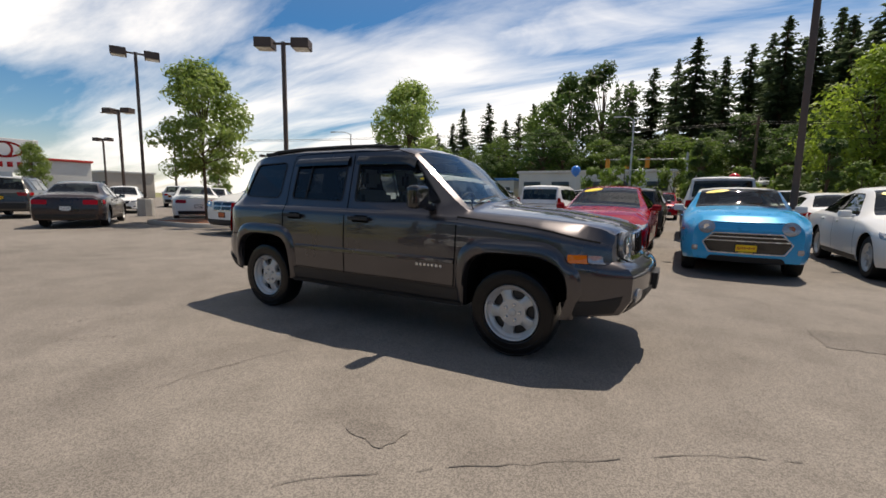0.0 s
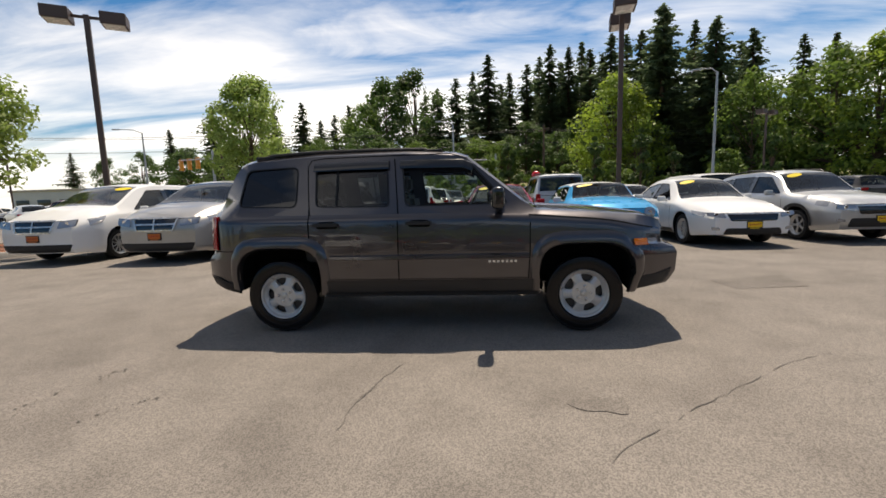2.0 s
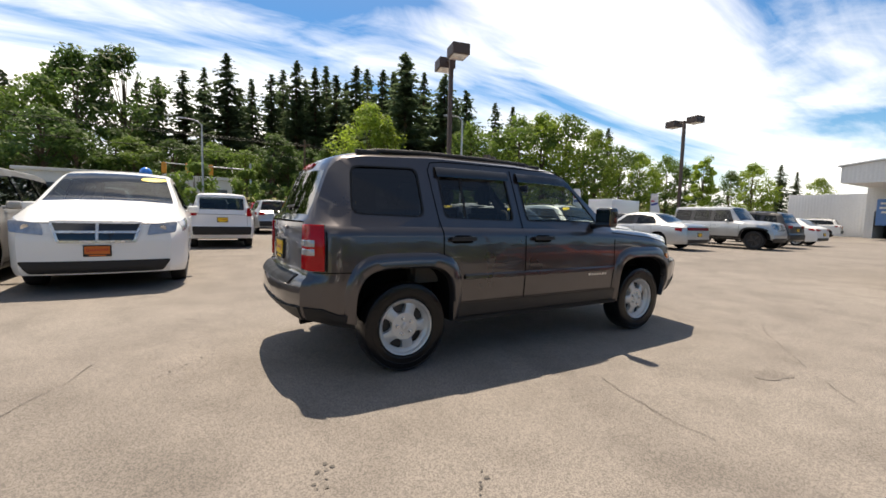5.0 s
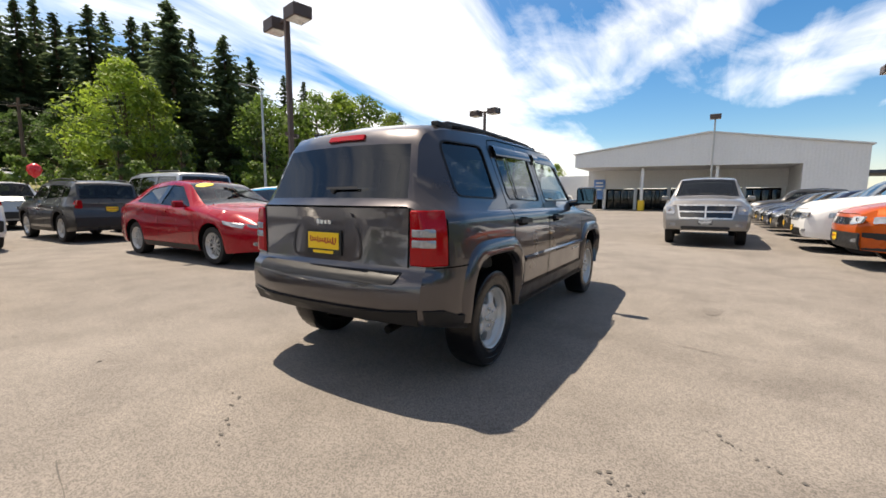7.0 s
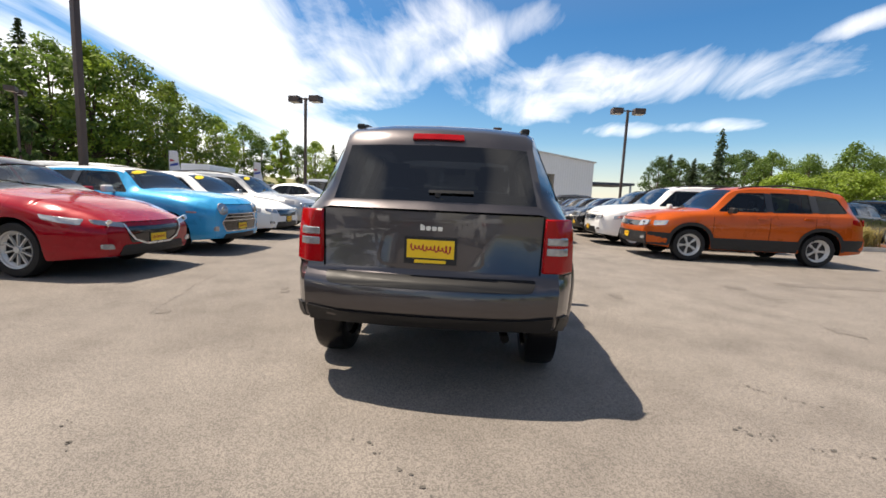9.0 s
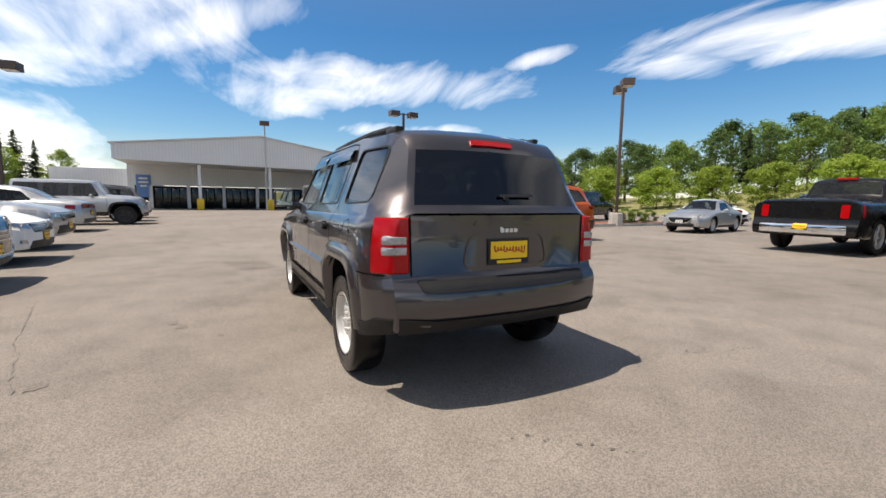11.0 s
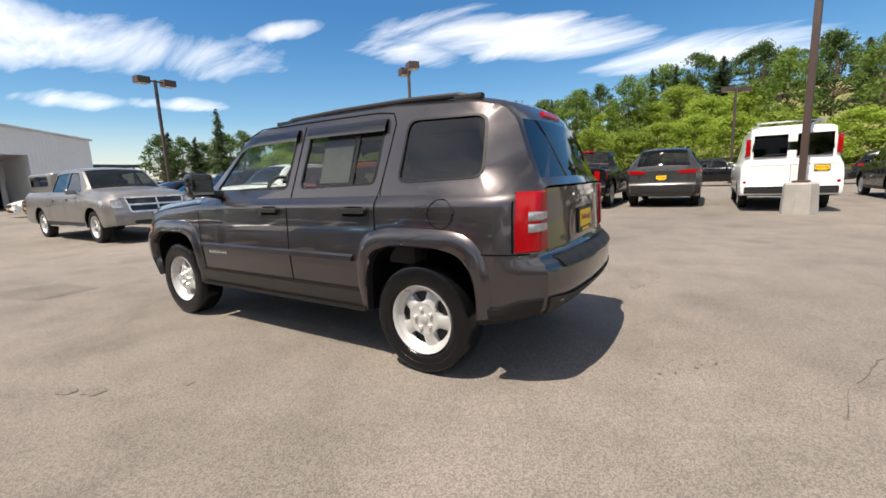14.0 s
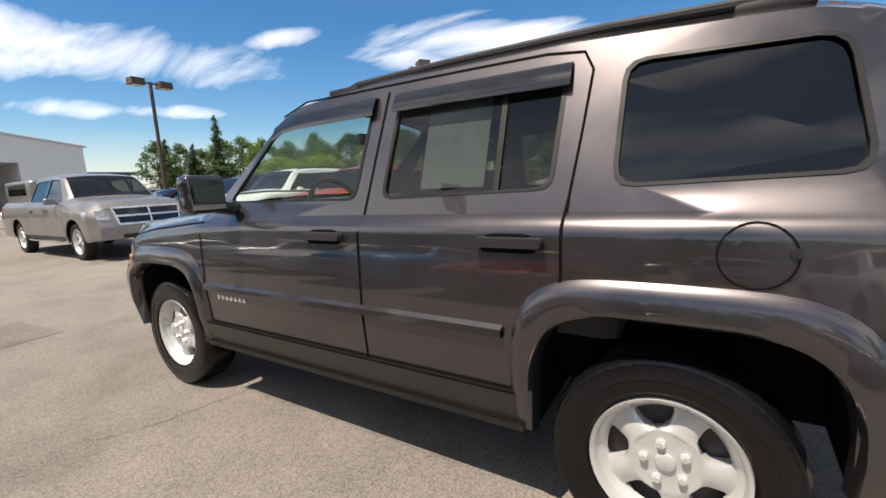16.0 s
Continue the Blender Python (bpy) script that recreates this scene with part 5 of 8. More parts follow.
        # door seams
        for pts in ([(-0.255, 0.37), (-0.25, 0.7), (-0.248, 1.03)], [(-1.035, 1.03), (-1.035, 0.86), (-1.03, 0.80)], [(0.85, 0.42), (0.865, 0.7), (0.87, 0.99)]):
            fine = [q for a, b in zip(pts, pts[1:]) for q in line(a, b, 6)]
            add("door_seam", strip_on(fn, fine, 0.010, 0.002), M_GAP, sm=0)
        add("door_seam", strip_on(fn, line((-0.248, 1.04), (-0.288, 1.52), 8), 0.010, 0.002), M_GAP, sm=0)
        arch_pts = [(-1.035, 1.03), (-1.065, 1.3), (-1.08, 1.47), (-1.05, 1.53), (-0.93, 1.545)] + [(x, 1.548) for x in (-0.6, -0.3, 0.0, 0.2)] + [(0.36, 1.50)]
        add("door_seam", strip_on(fn, arch_pts, 0.008, 0.002), M_GAP, sm=0)
        add("bonnet_seam", strip_on(fn, [(x, sh.zbelt(x) - 0.012) for x in (0.86, 1.0, 1.2, 1.4, 1.6, 1.8, 1.93)], 0.008, 0.003), M_GAP, sm=0)
        # handles in shallow cups
        for hx in (-0.06, -0.87):
            cup = rounded([(hx - 0.10, 0.925), (hx + 0.10, 0.925), (hx + 0.08, 0.985), (hx - 0.08, 0.985)], 0.03)
            add("handle_cup", panel(cup, fn, 0.003, 0.0), M_GAP)
            h = rounded([(hx - 0.115, 0.945), (hx + 0.105, 0.945), (hx + 0.105, 0.975), (hx - 0.115, 0.975)], 0.014)
            add("door_handle", panel(h, fn, 0.036, -0.006), M_PLASTIC, label="black plastic pull handle")
        # smoked wind deflectors over the side windows
        for pts in ([(0.40, 1.44), (0.32, 1.475), (0.15, 1.482), (-0.235, 1.486)], [(-0.335, 1.486), (-0.6, 1.486), (-1.02, 1.482)]):
            vs, fs = [], []
            fine = [q for a, b in zip(pts, pts[1:]) for q in line(a, b, 5)]
            for x, z in fine:
                for dz, o in ((0.022, 0.004), (0.010, 0.020), (-0.035, 0.030), (-0.055, 0.026), (-0.055, 0.018)):
                    vs.append(fn(x, z + dz, o))
            for i in range(len(fine) - 1):
                for j in range(4):
                    f = (5 * i + j, 5 * i + j + 1, 5 * i + 6 + j, 5 * i + 5 + j)
                    fs.append(f if sg > 0 else f[::-1])
            add("wind_deflector", (vs, fs), M_GLOSSBLACK, label="smoked glossy rain deflector", sm=30)
        # B-pillar black-out inside the rear door glass and divider bar
        add("window_divider", strip_on(fn, line((-0.80, 1.115), (-0.80, 1.475), 4), 0.02, 0.0), M_RUBBER, sm=0)
        # mirror
        bm = box(0.10, 0.19, 0.175, 0.60, sg * 0.935, 1.150, 0.04, 4)
        rod((0.62, sg * 0.76, 1.07), (0.61, sg * 0.88, 1.09), 0.035, 0.030, 10, bm)
        mo = part("door_mirror", bm, M_GLOSSBLACK, c, "glossy black door mirror")
        part("mirror_glass", box(0.004, 0.155, 0.14, 0.548, sg * 0.935, 1.150, 0.001, 1), M_MIRROR, mo)
        # indicator and corner lamp
        add("side_indicator", panel(rounded([(1.74, 0.735), (1.865, 0.735), (1.865, 0.79), (1.74, 0.79)], 0.01), fn, 0.012), M_AMBER, label="amber front indicator lens")
        add("corner_lamp", panel(rounded([(1.87, 0.735), (1.955, 0.735), (1.955, 0.785), (1.87, 0.79)], 0.01), fn, 0.012), M_CLEAR)
        # tail light wrapping the corner
        tl = add("tail_light", wrap_lamp(sh, sg, 0.752, 1.052, -1.882, 0.625, 0.014), M_RED, label="red tail light")
        for za, zb in ((0.848, 0.897), (0.905, 0.953)):
            add("reverse_lens", wrap_lamp(sh, sg, za, zb, -1.935, 0.637, 0.018), M_CLEAR, tl)
        add("tail_light_edge", strip_on(fn, line((-1.876, 0.75), (-1.876, 1.05), 6), 0.008, 0.004), M_GAP, sm=0)
        # black lower edge of the bumper corner
        add("lower_bumper", panel([(-1.70, 0.36), (-1.70, 0.455), (-1.80, 0.462), (-1.88, 0.505), (-1.955, 0.515), (-1.955, 0.43), (-1.83, 0.39)], fn, 0.016, 0.0), M_RUBBER)
        # roof rail
        bm = bmesh.new()
        rp = [(-1.58, 1.560), (-1.45, 1.592), (-1.1, 1.608), (-0.5, 1.610), (-0.04, 1.600), (0.10, 1.560)]
        for (xa, za), (xb, zb) in zip(rp, rp[1:]):
            rod((xa, sg * 0.520, za), (xb, sg * 0.520, zb), 0.018, 0.018, 10, bm)
        rail = part("roof_rail", bm, M_PLASTIC, c, "black roof rail")
        for xx, zz in ((-1.52, 1.572), (0.04, 1.582)):
            part("rail_foot", box(0.18, 0.05, 0.035, xx, sg * 0.520, zz, 0.012, 2), M_PLASTIC, rail)
        # body-coloured bumper corner line
        add("bumper_seam", strip_on(fn, line((-1.72, 0.742), (-1.94, 0.742), 6), 0.007, 0.003), M_GAP, sm=0)
    # rear: bumper step pad, tailgate, badges, plate recess
    pad = [(-0.56, 0.655), (0.56, 0.655), (0.585, 0.715), (-0.585, 0.715)]
    add("bumper_step", panel(rounded(pad, 0.02), sh.rear, 0.010), M_RUBBER, label="black plastic bumper step pad")
    low = [(-0.68, 0.425), (0.68, 0.425), (0.69, 0.515), (0.5, 0.50), (-0.5, 0.50), (-0.69, 0.515)]
    add("lower_bumper", panel(low, sh.rear, 0.014), M_RUBBER)
    for sg in (1, -1):
        pts = [(sg * 0.605, 0.73), (sg * 0.612, 1.06)]
        add("tailgate_seam", strip_on(sh.rear, line(*pts, 8), 0.009, 0.003), M_GAP, sm=0)
    add("tailgate_seam", strip_on(sh.rear, line((-0.58, 0.728), (0.58, 0.728), 16), 0.014, 0.004), M_GAP, sm=0)
    recess = rounded([(-0.30, 0.765), (0.30, 0.765), (0.26, 0.955), (-0.26, 0.955)], 0.06)
    add("plate_recess", strip_on(sh.rear, recess + [recess[0]], 0.016, 0.004), P_CHAR, sm=0)
    dealer_plate(c, sh.rear, 0.0, 0.852, "yellow")
    for i in range(4):
        w = 0.022
        y = 0.048 - 0.032 * i
        add("badge", panel(rounded([(y - 0.013, 0.962), (y + 0.013, 0.962), (y + 0.013, 0.985 + (0.012 if i == 0 else 0)), (y - 0.013, 0.985)], 0.006), sh.rear, 0.008, 0.0), M_BRIGHT)
    add("gate_handle", panel(rounded([(-0.24, 1.005), (0.24, 1.005), (0.22, 1.03), (-0.22, 1.03)], 0.01), sh.rear, 0.014), P_CHAR)
    fn = sh.screen(-1.925, -1.785)
    add("brake_light", panel([(-0.15, 0.99), (0.15, 0.99), (0.145, 1.13), (-0.145, 1.13)], fn, 0.012), M_RED, label="red high brake light")
    wp = part("rear_wiper", mesh("rear_wiper", *strip_on(fn, line((-0.22, 0.17), (0.03, 0.16), 6), 0.045, 0.02), M_PLASTIC, 0), parent=c)
    part("wiper_pivot", rod((-1.925, -0.02, 1.155), (-1.975, -0.02, 1.16), 0.022, 0.016, 10), M_PLASTIC, wp)
    part("exhaust_pipe", rod((-1.6, -0.42, 0.38), (-1.98, -0.44, 0.36), 0.024, 0.024, 12), M_UNDER, c)
    # front: slotted grille, round lamps, bumper
    add("grille_surround", panel(rounded([(-0.62, 0.735), (0.62, 0.735), (0.60, 0.935), (-0.60, 0.935)], 0.05), sh.front, 0.004), M_GLOSSBLACK)
    for i in range(7):
        y = (i - 3) * 0.083
        add("grille_slot", panel(rounded([(y - 0.026, 0.755), (y + 0.026, 0.755), (y + 0.026, 0.925), (y - 0.026, 0.925)], 0.02), sh.front, 0.018, 0.0), ch, sm=20)
        add("grille_slot", panel(rounded([(y - 0.019, 0.763), (y + 0.019, 0.763), (y + 0.019, 0.917), (y - 0.019, 0.917)], 0.015), sh.front, 0.021, 0.0), M_GAP, sm=20)
    for sg in (1, -1):
        circ = [(sg * 0.475 + 0.105 * math.cos(2 * math.pi * i / 20), 0.838 + 0.105 * math.sin(2 * math.pi * i / 20)) for i in range(20)]
        hl = add("headlight", panel(circ, sh.front, 0.022), M_CLEAR, label="round clear headlight")
        q = Vector(sh.front(sg * 0.475, 0.838, 0.02))
        part("reflector", rod(q, q + Vector((0.012, 0, 0)), 0.07, 0.05, 18), ch, hl)
        add("fog_light", panel([(sg * 0.58 + 0.05 * math.cos(2 * math.pi * i / 14), 0.52 + 0.05 * math.sin(2 * math.pi * i / 14)) for i in range(14)], sh.front, 0.012), M_CLEAR)
    add("lower_grille", panel(rounded([(-0.42, 0.42), (0.42, 0.42), (0.40, 0.52), (-0.40, 0.52)], 0.03), sh.front, 0.006), M_PLASTIC)
    add("lower_bumper", panel([(-0.62, 0.40), (0.62, 0.40), (0.64, 0.50), (0.5, 0.535), (-0.5, 0.535), (-0.64, 0.50)], sh.front, 0.004), M_PLASTIC)
    for sg in (1, -1):
        add("lower_bumper", panel([(1.715, 0.36), (1.715, 0.47), (1.85, 0.49), (1.965, 0.53), (1.965, 0.41)], sh.flank(sg), 0.006, 0.0), M_PLASTIC)
    add("plate_bracket", panel([(-0.16, 0.50), (0.16, 0.50), (0.16, 0.62), (-0.16, 0.62)], sh.front, 0.03), M_PLASTIC)
    for y in (-0.30, 0.30):
        vs, fs = [], []
        for x, _ in line((0.95, 0), (1.93, 0), 14):
            rr = sh.rings(x)[-4:]
            for dy, dz in ((-0.035, 0.001), (-0.012, 0.009), (0.012, 0.009), (0.035, 0.001)):
                yy = y * (1 - 0.12 * (x - 0.95)) + dy
                vs.append((sh.shift(x, yy, 1.0), yy, float(np.interp(-abs(yy), [-a for a, _ in rr], [b for _, b in rr])) + dz))
        for i in range(14):
            for j in range(3):
                fs.append((4 * i + j, 4 * i + 4 + j, 4 * i + 5 + j, 4 * i + 1 + j))
        add("bonnet_crease", (vs, fs), P_CHAR, sm=50)
    fnw = sh.screen(0.92, 0.36)
    for a, b in ((0.60, 0.02), (0.0, -0.55)):
        add("wiper", strip_on(fnw, line((a, 0.13), (b, 0.05), 6), 0.022, 0.022), M_RUBBER, sm=0)
    add("fuel_door_edge", strip_on(sh.flank(1), [(-1.490 + 0.078 * math.cos(2 * math.pi * i / 28), 0.945 + 0.078 * math.sin(2 * math.pi * i / 28)) for i in range(29)], 0.004, 0.003), M_GAP, sm=0)
    add("fuel_door_latch", panel([(-1.562 + 0.012 * math.cos(i), 0.955 + 0.014 * math.sin(i)) for i in (0, 1.05, 2.1, 3.14, 4.2, 5.2)], sh.flank(1), 0.006, 0.0), M_PLASTIC)
    part("aerial", rod((0.93, -0.66, 1.06), (0.91, -0.67, 1.12), 0.005, 0.003, 6), M_RUBBER, c)
    # cabin
    for yy in (0.34, -0.34):
        seat_block(c, -0.12, yy, 0.50, 0.66, 0.55)
        seat_block(c, -1.02, yy, 0.58, 0.68, 0.50)
    part("dashboard", box(0.42, 1.36, 0.22, 0.66, 0, 0.98, 0.07), M_CABIN, c)
    v, f = [], []
    ct, rt, rs = Vector((0.33, 0.34, 1.03)), 0.185, 0.016
    tilt = Matrix.Rotation(radians(-65), 3, "Y")
    for i in range(28):
        for j in range(8):
            a, b = 2 * math.pi * i / 28, 2 * math.pi * j / 8
            p = Vector(((rt + rs * math.cos(b)) * math.cos(a), (rt + rs * math.cos(b)) * math.sin(a), rs * math.sin(b)))
            v.append(ct + tilt @ p)
            f.append((i * 8 + j, ((i + 1) % 28) * 8 + j, ((i + 1) % 28) * 8 + (j + 1) % 8, i * 8 + (j + 1) % 8))
    sw = add("steering_wheel", (v, f), M_PLASTIC)
    part("steering_hub", box(0.05, 0.15, 0.13, 0.345, 0.34, 1.02, 0.02), M_PLASTIC, sw)
    part("rear_view_mirror", box(0.04, 0.23, 0.065, 0.36, 0.0, 1.43, 0.015), M_PLASTIC, c)
    part("cabin_floor", box(1.6, 1.5, 0.03, 0.0, 0, 0.50), M_CABIN, c)
    for sg in (1, -1):
        part("door_trim", box(1.62, 0.04, 0.50, -0.02, sg * 0.745, 0.79, 0.01), M_CABIN, c)
    part("headliner", box(1.75, 1.02, 0.02, -0.68, 0, 1.535), mat("grey_headliner", (0.3, 0.29, 0.27), 0.95, 0, 0.08, 6, 90), c)
    part("window_sheet", mesh("window_sheet", [sh.flank(1)(x, z, -0.03) for x, z in ((-0.48, 1.13), (-0.74, 1.13), (-0.74, 1.46), (-0.48, 1.46))], [(0, 1, 2, 3)], mat("paper_sheet", (0.48, 0.52, 0.47), 0.8, 0, 0.12, 14, 60), 0), parent=c, label="pale price sheet inside the window")
    return tagged(c, "dark metallic grey compact SUV with black roof rails", "SUV")


hero_suv()

# ---- parked cars ----
P_WHITE = paint("white_paint", (0.78, 0.78, 0.77), 0.0, 0.4, 0.05)
P_SILVER = paint("silver_paint", (0.46, 0.47, 0.48), 0.7, 0.34, 0.3)
P_CHAMP = paint("warm_silver_paint", (0.42, 0.41, 0.40), 0.65, 0.36, 0.3)
P_DAKOTA = paint("mineral_grey_paint", (0.26, 0.25, 0.24), 0.6, 0.36, 0.3)
P_RED = paint("red_paint", (0.30, 0.001, 0.010), 0.1, 0.22, 0.3)
P_BLUE = paint("electric_blue_paint", (0.03, 0.34, 0.66), 0.1, 0.3, 0.25)
P_ORANGE = paint("copper_orange_paint", (0.46, 0.078, 0.006), 0.15, 0.3, 0.3)
P_BLACK = paint("black_paint", (0.008, 0.008, 0.009), 0.1, 0.25, 0.2)
P_GREY = paint("grey_paint", (0.075, 0.073, 0.072), 0.6, 0.3, 0.4)
P_NAVY = paint("dark_blue_paint", (0.012, 0.020, 0.050), 0.5, 0.3, 0.4)
P_BROWN = paint("dark_brown_paint", (0.055, 0.040, 0.038), 0.6, 0.3, 0.4)
NORTH, SOUTH, WEST, EAST = 90, -90, 180, 0


def spot(x, y, heading):
    return pose(x, y, 0, 0, 0, heading)


ROW = "cars parked in the north row"
car("hatchback", hatch_spec(), spot(0.95, 6.36, SOUTH), P_RED, "bright red hatchback with silver alloy wheels", "car", ROW, style="alloy10")
car("hatchback", mini_spec(mirror_mat=P_WHITE), spot(3.22, 6.15, SOUTH), P_BLUE, "bright blue small hatchback with a white roof", "car", ROW, roof=P_WHITE, style="alloy5")
car("sedan", sedan_spec(), spot(5.80, 6.80, SOUTH), P_WHITE, "white sedan with a black grille", "car", ROW, style="alloy10")
car("wagon", suv_spec(wb=2.74, fo=0.95, ro=1.05, W=1.82, sill=0.24, r=0.335, arch=0.41,
    top=[(2.32, 0.80), (2.1, 0.90), (1.6, 0.98), (1.0, 1.04), (0.3, 1.50), (-0.3, 1.58), (-1.4, 1.56), (-1.95, 1.48), (-2.24, 1.06), (-2.42, 0.95)],
    belt=[(2.32, 0.72), (1.6, 0.88), (1.0, 0.97), (-1.9, 1.04), (-2.42, 0.88)],
    windows=[win((0.78, 1.03), (-0.3, 1.05), (-0.3, 1.46), (0.22, 1.44)), win((-0.38, 1.05), (-1.3, 1.07), (-1.3, 1.46), (-0.38, 1.47)), win((-1.38, 1.07), (-2.0, 1.10), (-1.85, 1.38), (-1.38, 1.45))],
    ws=(1.0, 0.3), rw=(-1.95, -2.24), lamp_f=[(0.48, 0.66), (0.80, 0.70), (0.80, 0.80), (0.5, 0.78)], grille=[[(-0.42, 0.6), (0.42, 0.6), (0.46, 0.76), (-0.46, 0.76)]], chrome=[line((-0.46, 0.77), (0.46, 0.77))],
    ), spot(8.40, 7.1, SOUTH), P_SILVER, "silver wagon with dark lower trim", "car", ROW, clad=M_PLASTIC)
car("sedan", sedan_spec(lamp_r=[(-0.72, 0.78), (0.72, 0.78), (0.74, 0.9), (-0.74, 0.9)]), spot(14.2, 8.1, NORTH), P_SILVER, "silver sedan with a full-width red tail light", "car", ROW, sticker=False)
car("off_roader", suv_spec(sharp=0.04, wb=2.95, fo=0.55, ro=0.75, W=1.85, r=0.40, arch=0.49, archpow=3.5, sill=0.45, waist=0.85, taper_f=0.3,
    top=[(2.02, 1.12), (1.9, 1.16), (1.3, 1.20), (0.85, 1.22), (0.45, 1.78), (-0.1, 1.82), (-1.9, 1.82), (-2.1, 1.80), (-2.16, 1.2), (-2.22, 1.12)],
    belt=[(2.02, 1.05), (0.85, 1.14), (-2.22, 1.10)], ytop=[(2.02, 0.55), (0.85, 0.74), (0.45, 0.68), (-2.1, 0.68), (-2.22, 0.75)], ws=(0.85, 0.45), rw=(-2.1, -2.16),
    windows=[win((0.66, 1.18), (-0.2, 1.18), (-0.2, 1.70), (0.40, 1.70)), win((-0.3, 1.18), (-1.1, 1.18), (-1.1, 1.70), (-0.3, 1.70)), win((-1.2, 1.18), (-2.02, 1.18), (-1.98, 1.70), (-1.2, 1.70))],
    lamp_f=[(0.45 + 0.1 * math.cos(i * 0.6), 0.98 + 0.1 * math.sin(i * 0.6)) for i in range(10)], lamp_fs=[(1.6, 1.0), (1.66, 1.0), (1.66, 1.04), (1.6, 1.04)], grille=[[(-0.32, 0.82), (0.32, 0.82), (0.34, 1.08), (-0.34, 1.08)]], chrome=[], rails=False),
    spot(18.6, 6.7, SOUTH), P_SILVER, "silver boxy off-roader with a hard top", "off-roader", ROW, clad=M_PLASTIC, style="dark5", sticker=False, plates=(None, None))
car("suv", suv_spec(), spot(21.5, 7.4, NORTH), P_GREY, "dark grey SUV backed towards the aisle", "SUV", ROW, sticker=False)
car("hatchback", hatch_spec(), spot(25.6, 7.6, NORTH), P_WHITE, "white hatchback near the service building", "car", ROW, sticker=False)
# minivans
car("minivan", minivan_spec(), spot(-8.75, 6.15, SOUTH), P_WHITE, "white minivan with a chrome cross grille", "minivan", ROW, plates=("orange", "orange"), style="alloy10", sticker=0.45)
car("minivan", minivan_spec(), spot(-6.02, 6.10, SOUTH), P_CHAMP, "silver minivan with a chrome cross grille", "minivan", ROW, plates=("orange", "orange"), style="alloy10", sticker=False)
car("minivan", minivan_spec(), spot(-3.72, 6.10, SOUTH), P_WHITE, "white minivan with a yellow windscreen sticker", "minivan", ROW, plates=("orange", "orange"), style="alloy10", sticker=0.5)
# second row, tails towards the aisle
ROW2 = "cars parked in the second row"
car("hatchback", suv_spec(wb=2.55, fo=0.78, ro=0.70, W=1.79, sill=0.24, rails=False, r=0.33, arch=0.41,
    top=[(2.05, 0.85), (1.85, 0.98), (1.3, 1.06), (0.9, 1.12), (0.4, 1.56), (-0.2, 1.62), (-1.5, 1.60), (-1.78, 1.56), (-1.90, 1.12), (-1.97, 1.0)], belt=[(2.05, 0.78), (0.9, 1.04), (-1.97, 0.96)],
    ws=(0.9, 0.4), rw=(-1.78, -1.90), windows=[win((0.7, 1.09), (-0.3, 1.10), (-0.3, 1.50), (0.33, 1.50)), win((-0.4, 1.10), (-1.2, 1.12), (-1.2, 1.50), (-0.4, 1.51)), win((-1.3, 1.13), (-1.72, 1.15), (-1.65, 1.45), (-1.3, 1.49))],
    lamp_r=[(0.66, 0.95), (0.80, 0.95), (0.74, 1.2), (0.66, 1.2)], lamp_rs=[(-1.85, 0.98), (-1.72, 0.98), (-1.72, 1.06), (-1.85, 1.06)]),
    spot(-1.95, 12.5, NORTH), P_WHITE, "white boxy hatchback with vertical red tail lights", "car", ROW2, sticker=False)
car("crossover", suv_spec(wb=2.6, fo=0.78, ro=0.75, W=1.79, sill=0.26,
    top=[(2.08, 0.85), (1.85, 0.98), (1.3, 1.06), (0.85, 1.12), (0.4, 1.50), (-0.2, 1.56), (-1.5, 1.54), (-1.8, 1.48), (-1.95, 1.08), (-2.05, 0.98)], belt=[(2.08, 0.78), (0.85, 1.04), (-2.05, 0.94)],
    ws=(0.85, 0.4), rw=(-1.8, -1.95), windows=[win((0.66, 1.09), (-0.3, 1.10), (-0.3, 1.45), (0.33, 1.45)), win((-0.4, 1.10), (-1.2, 1.12), (-1.2, 1.44), (-0.4, 1.46)), win((-1.3, 1.13), (-1.75, 1.14), (-1.68, 1.40), (-1.3, 1.43))],
    lamp_r=[(0.6, 0.86), (0.74, 0.86), (0.74, 1.06), (0.6, 1.06)]), spot(0.95, 13.1, NORTH), P_GREY, "dark grey small crossover with roof rails", "car", ROW2, sticker=False, clad=M_PLASTIC)
BIG = suv_spec(sharp=0.06, wb=2.95, fo=0.95, ro=1.15, W=2.0, r=0.39, arch=0.47, sill=0.36, waist=0.9,
    top=[(2.42, 1.05), (2.25, 1.14), (1.7, 1.20), (1.15, 1.24), (0.65, 1.80), (0.1, 1.88), (-1.7, 1.88), (-2.4, 1.84), (-2.54, 1.24), (-2.62, 1.12)], belt=[(2.42, 0.98), (1.15, 1.16), (-2.62, 1.10)],
    ytop=[(2.42, 0.78), (1.15, 0.84), (0.65, 0.74), (-2.4, 0.74), (-2.62, 0.84)], ws=(1.15, 0.65), rw=(-2.4, -2.54),
    windows=[win((0.95, 1.21), (-0.1, 1.22), (-0.1, 1.76), (0.55, 1.74)), win((-0.2, 1.22), (-1.1, 1.22), (-1.1, 1.77), (-0.2, 1.77)), win((-1.2, 1.22), (-2.3, 1.24), (-2.26, 1.74), (-1.2, 1.77))],
    lamp_r=[(0.72, 0.9), (0.88, 0.9), (0.88, 1.2), (0.72, 1.2)], lamp_rs=[(-2.45, 0.92), (-2.36, 0.92), (-2.36, 1.1), (-2.45, 1.1)])
